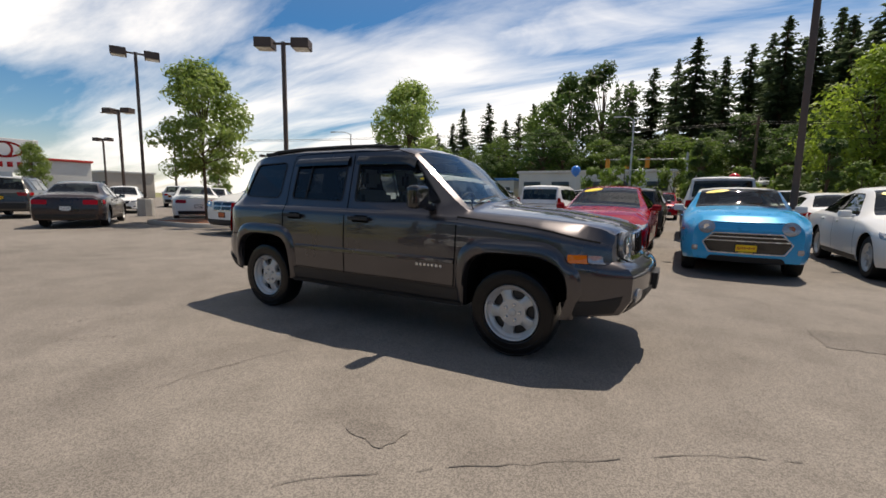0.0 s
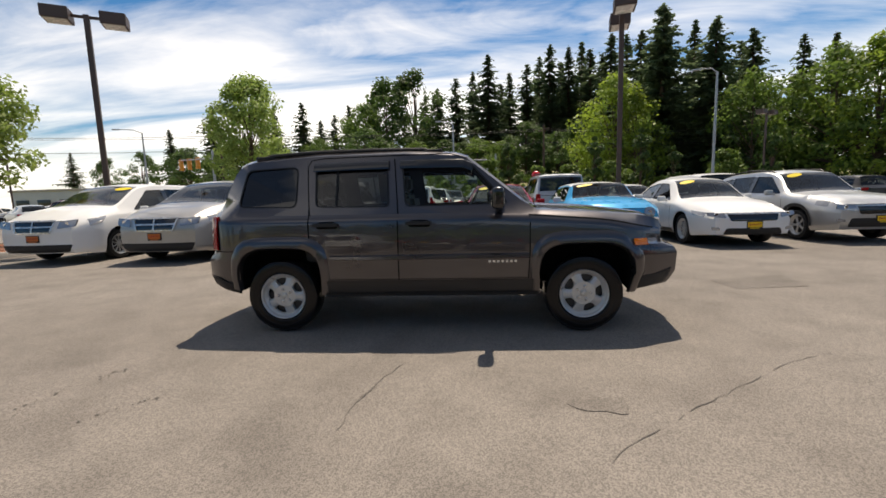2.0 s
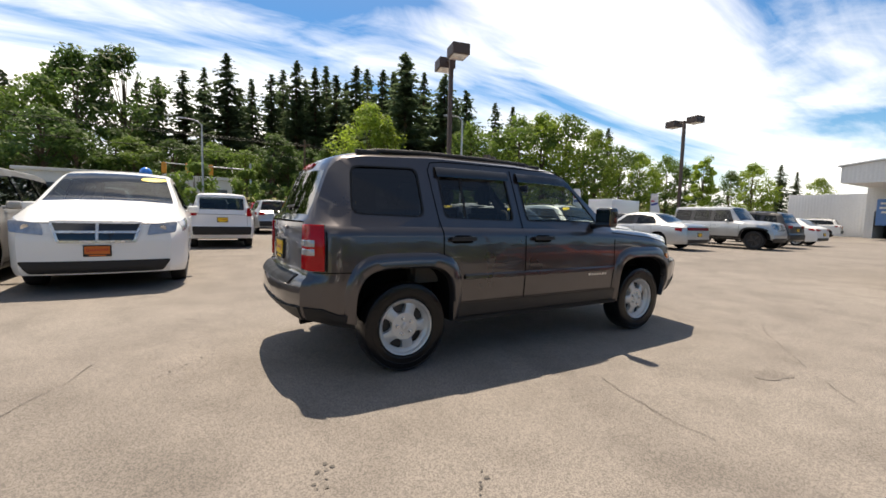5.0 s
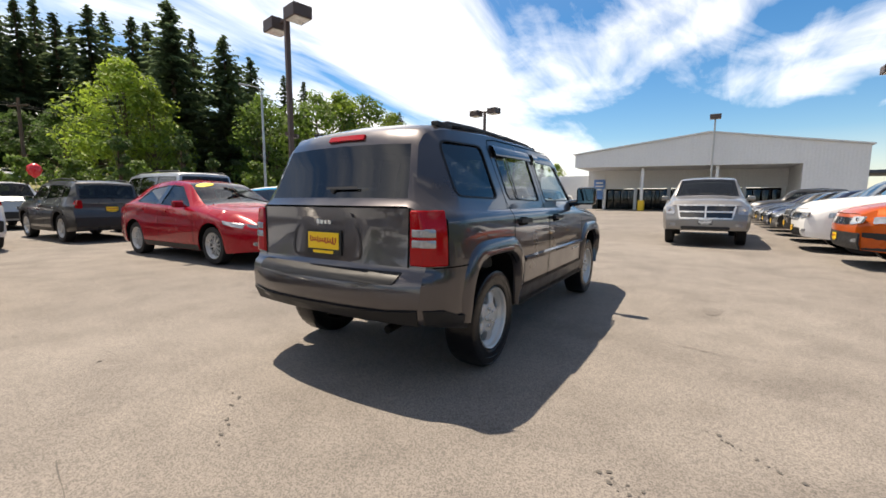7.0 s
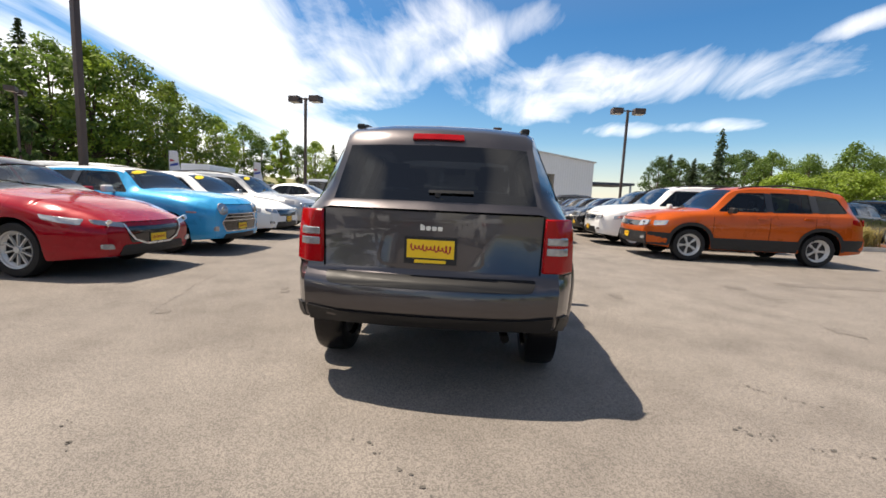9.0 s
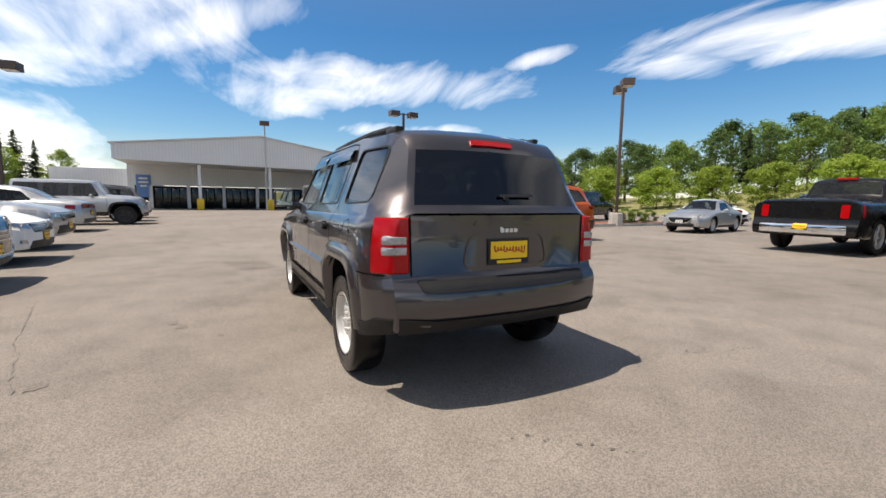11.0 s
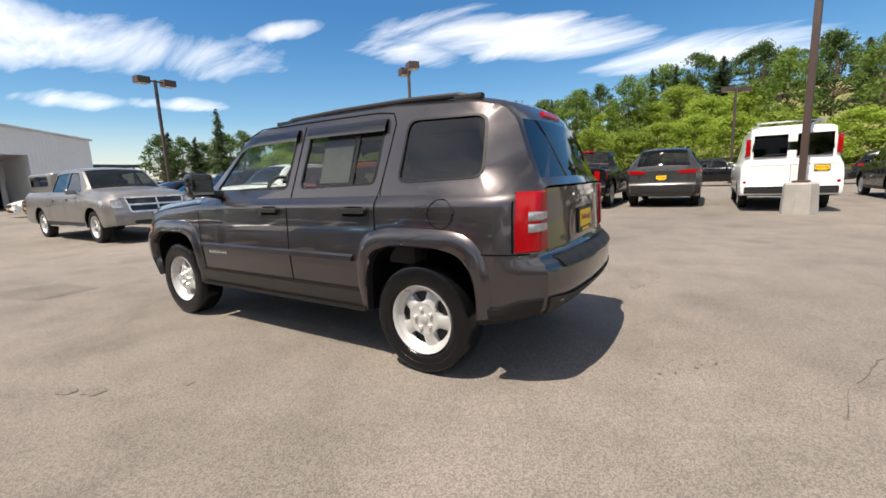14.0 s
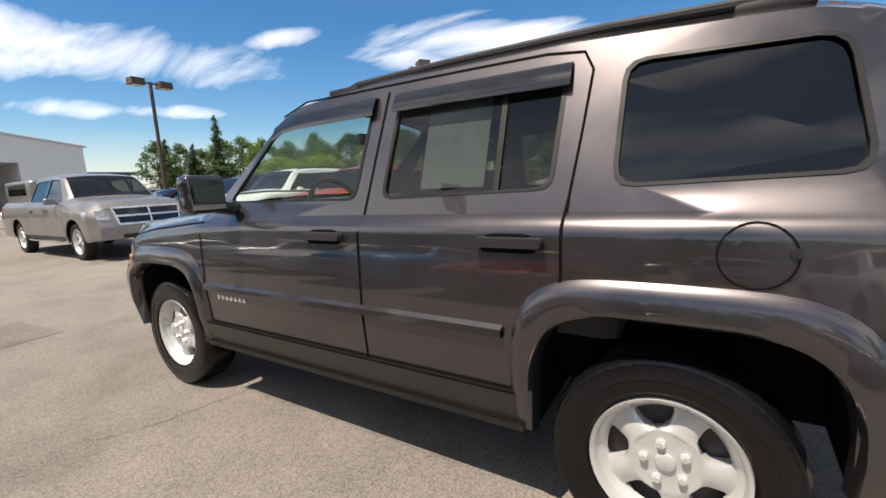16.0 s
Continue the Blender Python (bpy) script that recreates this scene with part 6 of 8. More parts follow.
car("suv", BIG, spot(3.3, 13.2, NORTH), P_SILVER, "large silver SUV with a roof rack", "SUV", ROW2, sticker=False)
car("hatchback", hatch_spec(), spot(6.1, 13.3, NORTH), P_WHITE, "white hatchback seen from behind", "car", ROW2, sticker=False)
car("minivan", minivan_spec(), spot(8.9, 13.6, NORTH), P_WHITE, "white minivan in the second row", "minivan", ROW2, sticker=False, plates=(None, "yellow"))
car("suv", suv_spec(), spot(11.6, 13.5, NORTH), P_BLACK, "black SUV in the second row", "SUV", ROW2, sticker=False)
car("suv", suv_spec(), spot(-4.9, 13.0, NORTH), P_SILVER, "silver SUV in the second row", "SUV", ROW2, sticker=False)
car("sedan", sedan_spec(), spot(-7.8, 13.2, NORTH), P_WHITE, "white sedan in the second row", "car", ROW2, sticker=False)
# west end
car("sedan", sedan_spec(wb=3.0), spot(-16.25, 3.25, 149), P_BROWN, "dark brown sedan with red tail lights", "car", "cars at the west end", sticker=False, plates=(None, "white"))
car("sedan", sedan_spec(wb=3.0), spot(-17.0, 7.6, 152), P_WHITE, "white sedan beside the planted island", "car", "cars at the west end", sticker=False, plates=(None, "white"))
car("sedan", sedan_spec(), spot(-22.5, 12.0, -40), P_WHITE, "white sedan with its nose towards the aisle", "car", "cars at the west end", sticker=False)
car("sedan", sedan_spec(), spot(-25.5, 8.5, -30), P_WHITE, "white sedan with its nose towards the aisle", "car", "cars at the west end", sticker=False)
car("suv", suv_spec(), spot(-23.0, 3.4, 150), P_GREY, "dark grey SUV at the end of the row", "SUV", "cars at the west end", sticker=False)
car("hatchback", hatch_spec(), spot(-17.6, -1.9, 150), P_WHITE, "white hatchback parked on the open side", "car", "cars at the west end", sticker=False)
car("sedan", sedan_spec(), spot(-29.5, 4.2, 150), mat("yellow_paint", (0.75, 0.5, 0.02), 0.3, 0, 0.1, 3, 300, 0, 1), "yellow sedan far off in the lot", "car", "cars at the west end", sticker=False)
# south-east
EROW = "cars parked by the service lane"
pk = car("pickup_truck", pickup_spec(), spot(10.62, -2.0, WEST), P_DAKOTA, "grey-silver pickup with a canopy over its bed", "pickup", EROW, sticker=False, plates=("white", "white"))
bm = box(1.86, 1.5, 0.50, -1.90, 0, 1.43, 0.09, 3)
part("canopy", bm, P_DAKOTA, pk, "silver fibreglass canopy")
for sg in (1, -1):
    part("canopy_window", box(1.3, 0.012, 0.26, -1.9, sg * 0.752, 1.47, 0.004, 1), G_FAR, pk)
    part("side_step", box(2.2, 0.12, 0.05, 0.15, sg * 0.88, 0.36, 0.02), M_CHROME, pk)
OR_SPEC = suv_spec(wb=2.70, W=1.86, mirror_mat=M_PLASTIC, grille=[[(-0.50, 0.72), (0.50, 0.72), (0.56, 0.84), (-0.56, 0.84)]], chrome=[], intake=[(-0.80, 0.33), (0.80, 0.33), (0.82, 0.60), (-0.82, 0.60)])
orange = car("suv", OR_SPEC, spot(6.17, -6.36, NORTH), P_ORANGE, "copper orange SUV with black wheel arch trim", "SUV", EROW, clad=M_PLASTIC, sticker=False, style="alloy5")
car("suv", suv_spec(wb=3.04, W=1.92, fo=0.9, top=[(2.42, 0.95), (2.25, 1.08), (1.75, 1.14), (1.1, 1.20), (0.5, 1.68), (-0.2, 1.76), (-1.4, 1.75), (-2.0, 1.68), (-2.28, 1.2), (-2.47, 1.06)],
    belt=[(2.42, 0.88), (1.1, 1.12), (-2.47, 1.02)], ws=(1.1, 0.5), rw=(-2.0, -2.28), ytop=[(2.42, 0.74), (1.1, 0.80), (0.5, 0.68), (-2.0, 0.65), (-2.47, 0.76)],
    windows=[win((0.9, 1.18), (-0.22, 1.2), (-0.22, 1.63), (0.42, 1.62)), win((-0.31, 1.2), (-1.2, 1.22), (-1.2, 1.64), (-0.31, 1.65)), win((-1.3, 1.22), (-2.0, 1.25), (-1.88, 1.58), (-1.3, 1.63))]),
    spot(8.82, -6.3, NORTH), P_WHITE, "large white SUV with three rows", "SUV", EROW, sticker=False)
or_sh = Shape(OR_SPEC)
for sg in (1, -1):
    fn = or_sh.flank(sg)
    part("bumper_corner", mesh("bumper_corner", *strip_on(fn, line((1.80, 0.46), (2.20, 0.47), 8), 0.28, 0.008), M_PLASTIC, 0), parent=orange)
    part("bumper_corner", mesh("bumper_corner", *strip_on(fn, line((-1.80, 0.50), (-2.25, 0.50), 8), 0.24, 0.008), M_PLASTIC, 0), parent=orange)
    part("door_cladding", mesh("door_cladding", *strip_on(fn, line((0.90, 0.43), (-0.90, 0.43), 14), 0.22, 0.010), M_PLASTIC, 0), parent=orange)
EAST_CARS = [(11.4, P_BLACK, "black SUV", suv_spec), (13.7, P_GREY, "grey sedan", sedan_spec), (16.0, P_NAVY, "dark blue sedan", sedan_spec), (18.3, P_BLACK, "black sedan", sedan_spec),
             (20.7, P_GREY, "dark grey sedan", sedan_spec), (23.1, P_NAVY, "dark blue hatchback", hatch_spec), (25.5, P_GREY, "grey SUV", suv_spec), (28.0, P_WHITE, "white sedan", sedan_spec)]
for x, pm, lb, sp in EAST_CARS:
    kind = "suv" if sp is suv_spec else ("hatchback" if sp is hatch_spec else "sedan")
    car(kind, sp(), spot(x, -6.35, NORTH), pm, lb + " nosed up to the service lane", "SUV" if kind == "suv" else "car", EROW, sticker=False)
car("suv", suv_spec(), spot(47.6, 13.5, 100), P_WHITE, "white SUV by the building wall", "SUV", EROW, sticker=False)
car("coupe", hatch_spec(wb=2.45, W=1.76, top=[(2.15, 0.62), (1.95, 0.74), (1.45, 0.85), (0.7, 0.92), (0.05, 1.28), (-0.4, 1.33), (-0.9, 1.24), (-1.55, 0.96), (-1.95, 0.92), (-2.04, 0.85)],
    belt=[(2.15, 0.56), (0.7, 0.84), (-2.04, 0.80)], ws=(0.7, 0.05), rw=(-0.9, -1.55), windows=[win((0.45, 0.90), (-0.6, 0.92), (-0.6, 1.22), (0.03, 1.21))], seams=(0.6, -0.65), handles=(-0.4,),
    ytop=[(2.15, 0.6), (0.7, 0.7), (0.05, 0.52), (-0.9, 0.5), (-1.55, 0.64), (-2.04, 0.62)]), spot(6.9, -16.8, 100), P_SILVER, "low silver two-door coupe", "coupe", EROW, sticker=False, plates=("white", "white"))
SROW = "vehicles parked in the south row"
car("suv", BIG, spot(17.0, -20.4, -72), P_BLACK, "large black SUV behind the planted strip", "SUV", SROW, sticker=False)
car("hatchback", hatch_spec(), spot(11.0, -24.5, 150), P_WHITE, "white hatchback beyond the planted strip", "car", SROW, sticker=False)
car("suv", suv_spec(), spot(15.4, -16.6, -62), P_GREY, "dark SUV beyond the planted strip", "SUV", SROW, sticker=False)
car("suv", suv_spec(), spot(5.4, -23.0, 110), P_NAVY, "dark blue SUV farther back", "SUV", SROW, sticker=False)
ram = car("pickup_truck", pickup_spec(W=2.0, r=0.40, arch=0.47), spot(1.0, -13.9, SOUTH) @ Matrix.Scale(1.08, 4), P_BLACK, "black crew-cab pickup with a chrome bumper", "pickup", SROW, sticker=False)
part("brake_light", box(0.03, 0.4, 0.05, -0.78, 0, 1.715, 0.01), M_RED, ram)
car("suv", suv_spec(wb=2.91, W=1.94, lamp_r=[(0.42, 0.95), (0.84, 0.95), (0.84, 1.05), (0.42, 1.03)]), spot(-1.48, -14.25, SOUTH) @ Matrix.Scale(1.07, 4), P_GREY, "dark grey SUV with wide red tail lights", "SUV", SROW, sticker=False)
vn = car("cargo_van", van_spec(), spot(-4.36, -13.6, SOUTH), P_WHITE, "white cargo van with a ladder rack", "van", SROW, sticker=False)
for sg in (1, -1):
    part("rear_door_window", box(0.012, 0.66, 0.52, -3.045, sg * 0.42, 1.60, 0.004, 1), G_DARK, vn)
    part("tail_light", box(0.05, 0.10, 0.42, -3.03, sg * 0.86, 1.58, 0.02), M_RED, vn)
    part("ladder_rack", rod((1.0, sg * 0.62, 2.20), (-2.6, sg * 0.62, 2.20), 0.022, 0.022, 8), M_GALV, vn)
for x in (0.6, -0.9, -2.4):
    bm = rod((x, -0.68, 2.20), (x, 0.68, 2.20), 0.02, 0.02, 8)
    for sg in (1, -1):
        rod((x, sg * 0.66, 2.02), (x, sg * 0.66, 2.21), 0.02, 0.02, 8, bm)
    part("rack_bar", bm, M_GALV, vn)
car("suv", suv_spec(), spot(-8.1, -16.2, SOUTH), P_BLACK, "black SUV beside the cargo van", "SUV", SROW, sticker=False)
FAR_S = [(-3.2, -29.5, P_BLACK, suv_spec), (0.2, -31.0, P_GREY, sedan_spec), (4.0, -31.5, P_NAVY, suv_spec), (-7.0, -29.0, P_GREY, sedan_spec), (8.0, -32.0, P_WHITE, sedan_spec), (-11.5, -28.0, P_BLACK, suv_spec)]
for x, y, pm, sp in FAR_S:
    car("suv" if sp is suv_spec else "sedan", sp(), spot(x, y, 170), pm, "parked %s in the far south row" % ("SUV" if sp is suv_spec else "sedan"), "SUV" if sp is suv_spec else "car", "far south row", sticker=False, plates=(None, None), plain=True)

# ---- lot lamps ----
def lot_lamp(x, y, h, turn, base_h=0.0, label="bronze twin-head lot lamp", heads=2):
    c = hold("lot_lamp")
    if base_h:
        v, f = lathe([(0.0, base_h), (0.30, base_h), (0.33, base_h - 0.04), (0.36, 0.0)], 8, "z")
        part("concrete_base", mesh("concrete_base", v, f, M_CONCRETE, 30), parent=c, label="stained concrete base")
    bm = box(0.13, 0.13, h - base_h - 0.1, 0, 0, base_h + (h - base_h - 0.1) / 2, 0.012, 2)
    part("pole", bm, M_BROWN, c)
    part("base_plate", box(0.30, 0.30, 0.05, 0, 0, base_h + 0.025, 0.01), M_BROWN, c)
    for sg in ((1, -1) if heads == 2 else (1,)):
        part("arm", box(0.34, 0.07, 0.07, sg * 0.2, 0, h - 0.16, 0.01), M_BROWN, c)
        bm = bmesh.new()
        vs = [bm.verts.new((sg * 0.64 + a * 0.30, b * 0.27, h + z)) for z, k in ((-0.02, 1), (-0.34, 1)) for a, b in ((-1, -1), (1, -1), (1, 1), (-1, 1))]
        for q in ((3, 2, 1, 0), (4, 5, 6, 7), (0, 1, 5, 4), (1, 2, 6, 5), (2, 3, 7, 6), (3, 0, 4, 7)):
            bm.faces.new([vs[i] for i in q])
        bmesh.ops.recalc_face_normals(bm, faces=bm.faces)
        bmesh.ops.bevel(bm, geom=bm.edges[:], offset=0.012, segments=2, affect="EDGES")
        hd = part("lamp_head", bm, M_BROWN, c)
        part("lens", box(0.50, 0.44, 0.02, sg * 0.64, 0, h - 0.345, 0.004), M_LENSW, hd)
    c.matrix_world = pose(x, y, 0, 0, 0, turn)
    return tagged(c, label, "lamp", "lot lamps")


lot_lamp(4.5, 8.4, 6.3, 78)
lot_lamp(-10.3, 7.1, 6.58, 30)
lot_lamp(-20.3, 7.1, 7.7, 62, 0.85, "bronze twin-head lot lamp on a concrete base")
lot_lamp(-30.3, 10.6, 6.6, 25)
lot_lamp(-49.5, 17.4, 6.6, 25)
lot_lamp(-48.0, 35.7, 6.6, 15)
lot_lamp(19.2, 9.4, 6.4, 80)
lot_lamp(22.06, -9.02, 6.88, 92)
lot_lamp(10.85, -16.05, 7.0, -35, 0.68, "bronze twin-head lot lamp on a concrete base")
lot_lamp(-4.5, -9.95, 7.0, 70, 0.72, "bronze lot lamp on a square concrete base")
lot_lamp(-4.0, -34.0, 6.6, 40)
lot_lamp(-14.0, -30.0, 6.6, 40)
lot_lamp(22.0, 30.0, 7.0, 30)


def street_lamp(x, y, h, turn, arm=2.2):
    c = hold("street_lamp")
    part("pole", rod((0, 0, 0), (0, 0, h), 0.11, 0.07, 10), M_GALV, c)
    bm = bmesh.new()
    pts = [(0, h - 0.05), (arm * 0.35, h + 0.28), (arm, h + 0.36)]
    for a, b in zip(pts, pts[1:]):
        rod((a[0], 0, a[1]), (b[0], 0, b[1]), 0.045, 0.04, 8, bm)
    part("arm", bm, M_GALV, c)
    part("lamp_head", box(0.65, 0.22, 0.12, arm + 0.25, 0, h + 0.35, 0.04), M_GALV, c)
    c.matrix_world = pose(x, y, ground_z(x, y), 0, 0, turn)
    return tagged(c, "grey steel street lamp with a curved arm", "lamp", "street lamps")


street_lamp(-2.1, 40.0, 8.6, 185, 1.2)
street_lamp(16.5, 26.45, 9.0, 150, 0.95)
street_lamp(-33.0, 36.0, 8.5, 190)
street_lamp(-52.0, 20.0, 9.5, 190)


# ---- trees ----
def tube(vs, fs, p, q, r0, r1, n=7):
    b = len(vs)
    p, q = Vector(p), Vector(q)
    rot = (q - p).to_track_quat("Z", "Y").to_matrix()
    for c, r in ((p, r0), (q, r1)):
        for i in range(n):
            a = 2 * math.pi * i / n
            vs.append(c + rot @ Vector((r * math.cos(a), r * math.sin(a), 0)))
    for i in range(n):
        j = (i + 1) % n
        fs.append((b + i, b + j, b + n + j, b + n + i))


def leaf_cloud(rng, centres, radii, per, size, flat=0.75):
    """Verts and faces of many small leaves in clumps."""
    C = np.repeat(np.array(centres), per, axis=0)
    Rr = np.repeat(np.array(radii), per)
    n = len(C)
    d = rng.normal(size=(n, 3))
    d /= np.linalg.norm(d, axis=1)[:, None]
    rad = Rr * rng.uniform(0.25, 1.0, n) ** 0.6
    pos = C + d * rad[:, None] * np.array([1, 1, flat])
    u = rng.normal(size=(n, 3))
    u /= np.linalg.norm(u, axis=1)[:, None]
    nn = d + rng.normal(size=(n, 3)) * 0.6 + np.array([0, 0, 0.5])
    w = np.cross(u, nn)
    w /= np.linalg.norm(w, axis=1)[:, None] + 1e-9
    u = np.cross(nn, w)
    u /= np.linalg.norm(u, axis=1)[:, None] + 1e-9
    s = size * rng.uniform(0.6, 1.3, n)[:, None]
    quad = np.stack([pos - u * s * 0.9, pos - w * s * 0.45, pos + u * s * 0.9, pos + w * s * 0.45], axis=1)
    return quad.reshape(-1, 3), np.arange(4 * n).reshape(-1, 4)


def fast_mesh(name, V, Q, material):
    me = bpy.data.meshes.new(name)
    me.from_pydata(V.tolist(), [], Q.tolist())
    me.materials.append(material)
    me.update()
    return me


def make_broadleaf(seed, h, spread, trunk_h, leaf, n_clump, per, material, fill=0.62, r0=None):
    rng = np.random.default_rng(seed)
    vs, fs = [], []
    r0 = r0 or h * 0.016
    tube(vs, fs, (0, 0, 0), (0.04 * h * 0.1, 0, trunk_h), r0, r0 * 0.8)
    tube(vs, fs, (0.04 * h * 0.1, 0, trunk_h), (0, 0.01 * h, h * 0.8), r0 * 0.8, r0 * 0.2)
    cen, rad = [], []
    hc = h - trunk_h
    for i in range(n_clump):
        t = rng.uniform(0.02, 1.0)
        prof = math.sin(math.pi * min(1, 0.16 + 0.84 * t)) ** 0.6
        a = rng.uniform(0, 2 * math.pi)
        rr = spread * prof * rng.uniform(0.25, 1.0) ** fill * rng.uniform(0.8, 1.15)
        c = (rr * math.cos(a), rr * math.sin(a), trunk_h + hc * t * 0.96)
        cen.append(c)
        rad.append(spread * rng.uniform(0.20, 0.36))
        if i % 2 == 0:
            z0 = trunk_h + max(0, (c[2] - trunk_h) * 0.45)
            tube(vs, fs, (0, 0, z0), (c[0] * 0.9, c[1] * 0.9, c[2]), r0 * 0.32, r0 * 0.06, 5)
    V, Q = leaf_cloud(rng, cen, rad, per, leaf)
    return mesh("trunk", vs, fs, M_BARK, 60), fast_mesh("crown", V, Q, material)


def make_conifer(seed, h, spread, material, sparse=1.0, bare=0.12):
    rng = np.random.default_rng(seed)
    vs, fs = [], []
    tube(vs, fs, (0, 0, 0), (0, 0, h * 0.98), h * 0.013, h * 0.002)
    V, Q = [], []
    k = 0
    z = h * bare
    lobe = rng.uniform(0, 6.28, 4)
    while z < h * 0.985:
        t = (z - h * bare) / (h * (1 - bare))
        step = (0.22 + 0.42 * (1 - t)) * (h / 26) ** 0.5
        R = spread * (1 - t) ** 0.85 * (1 if t > 0.1 else 0.75) + 0.10
        for b in range(max(4, int((5 + 4 * (1 - t)) * sparse))):
            a = rng.uniform(0, 2 * math.pi)
            L = R * rng.uniform(0.45, 1.1) * (1 + 0.22 * math.sin(2 * a + lobe[0] + 9 * t) + 0.16 * math.sin(3 * a + lobe[1] - 14 * t))
            zb = z + rng.uniform(-0.9, 0.9) * step
            ns = max(2, int(L / 0.52))
            ca, sa = math.cos(a), math.sin(a)
            lift = rng.uniform(-0.12, 0.25) + 0.35 * t
            for g in range(ns):
                f0 = (g + 0.6) / ns
                rr = L * f0
                zz = zb + lift * rr - 0.34 * rr * f0
                w = (0.20 + 0.36 * (1 - f0)) * min(1.0, 0.4 + 0.35 * L) * rng.uniform(0.7, 1.35)
                p = np.array([rr * ca, rr * sa, zz]) + rng.normal(size=3) * 0.07
                o = np.array([ca, sa, -0.30]) * w
                sd = np.array([-sa, ca, rng.uniform(-0.6, 0.6)]) * w
                dn = np.array([ca * 0.25, sa * 0.25, -1.0]) * w * rng.uniform(0.6, 1.3)
                V += [p - o * 0.7, p + sd * 0.8 - o * 0.1, p + o * 1.5, p - sd * 0.8 - o * 0.1]
                V += [p - o * 0.5, p + dn * 0.6 + sd * 0.5, p + dn * 1.2 + o * 0.4, p + o * 0.8 - sd * 0.4]
                Q += [(k, k + 1, k + 2, k + 3), (k + 4, k + 5, k + 6, k + 7)]
                k += 8
        z += step
    return mesh("trunk", vs, fs, M_BARK, 60), fast_mesh("crown", np.array(V), np.array(Q), material)


PROTO = {
    "fir_a": (make_conifer(1, 28, 5.2, L_CON), 28), "fir_b": (make_conifer(2, 28, 4.3, L_CON2), 28), "fir_c": (make_conifer(3, 28, 6.6, L_CON, 1.2), 28),
    "pine": (make_conifer(4, 20, 5.2, L_CON2, 0.9, 0.1), 20),
    "maple_a": (make_broadleaf(11, 18, 6.0, 3.5, 0.34, 66, 76, L_DEC), 18), "maple_b": (make_broadleaf(12, 18, 5.4, 3.0, 0.34, 60, 76, L_DEEP), 18),
    "light_a": (make_broadleaf(13, 15, 4.6, 2.5, 0.27, 60, 92, L_LIGHT), 15), "poplar": (make_broadleaf(14, 14, 2.6, 1.5, 0.32, 48, 70, L_LIGHT, 0.8), 14),
    "column": (make_broadleaf(15, 6, 0.95, 0.5, 0.15, 36, 70, L_DEEP, 0.8), 6), "shrub": (make_broadleaf(16, 4, 1.6, 0.4, 0.16, 30, 80, L_DEC), 4),
    "willow": (make_broadleaf(17, 9, 4.6, 1.2, 0.24, 54, 130, L_LIGHT), 9),
}
TREE_WORDS = {"fir_a": ("tall dark fir with drooping boughs", "conifer"), "fir_b": ("tall slender dark fir", "conifer"), "fir_c": ("broad dark fir with heavy boughs", "conifer"), "pine": ("lone open-crowned tall conifer", "conifer"),
              "maple_a": ("leafy green broadleaf tree", "tree"), "maple_b": ("dense deep-green broadleaf tree", "tree"), "light_a": ("light green leafy tree", "tree"), "poplar": ("narrow light green poplar", "tree"),
              "column": ("clipped columnar evergreen by the road", "tree"), "shrub": ("rounded green shrub on the bank", "shrub"), "willow": ("pale green spreading bush", "bush")}
tree_rng = random.Random(5)


def tree(kind, x, y, h, sink=0.3, wide=1.0):
    (tm, cm), h0 = PROTO[kind]
    k = h / h0
    c = hold(TREE_WORDS[kind][1])
    part("trunk", tm, parent=c)
    part("crown", cm, parent=c)
    kk = k * wide * tree_rng.uniform(0.92, 1.08) * (1.7 if kind.startswith("fir") else 1.0)
    c.matrix_world = pose(x, y, ground_z(x, y) - sink * k, 0, 0, tree_rng.uniform(0, 360)) @ Matrix.Diagonal((kk, kk, k, 1))
    return tagged(c, TREE_WORDS[kind][0], TREE_WORDS[kind][1], "trees round the lot")


def polar(kind, az, dist, el, wide=1.0, eye=(-2.0, -1.5, 1.15)):
    """A tree seen from the lot along a bearing, its top at that elevation."""
    x, y = eye[0] + dist * math.cos(radians(az)), eye[1] + dist * math.sin(radians(az))
    tree(kind, x, y, eye[2] + dist * math.tan(radians(el * (1.07 if kind.startswith("fir") and az > 60 else 1.0))) - ground_z(x, y) + 0.3, 0.3, wide)


# firs and maples on the north bank
for k, a, d, e in (("maple_b", 101, 92, 15.6), ("maple_b", 97, 95, 16.6), ("maple_a", 104, 88, 12.6), ("fir_a", 94, 98, 13.5), ("fir_b", 91.5, 98, 14.6), ("fir_a", 87, 92, 17.0), ("fir_b", 84.2, 98, 14.8),
                   ("fir_b", 82, 98, 15.6), ("fir_a", 79, 94, 17.4), ("fir_b", 76.7, 97, 17.0), ("fir_b", 74, 95, 16.4), ("fir_a", 71.5, 90, 17.6), ("fir_c", 64.8, 62, 19.6), ("fir_c", 59.5, 62, 18.6),
                   ("fir_a", 68, 84, 17.4), ("fir_a", 56.5, 72, 16.6)):
    polar(k, a, d, e)
for k, a, d, e in (("fir_a", 106, 110, 11.6), ("fir_b", 108, 112, 10.5), ("fir_a", 112, 112, 11.8), ("fir_b", 115.5, 112, 11.2), ("fir_a", 122.5, 105, 11.0), ("fir_b", 119, 118, 8.2), ("maple_a", 110, 82, 8.4), ("maple_a", 114, 84, 7.0),
                   ("maple_b", 118, 88, 7.2), ("fir_b", 127, 110, 8.2), ("maple_b", 126, 100, 6.4), ("maple_b", 130, 110, 6.0), ("maple_b", 133, 115, 5.2), ("fir_b", 136, 120, 5.4)):
    polar(k, a, d, e)
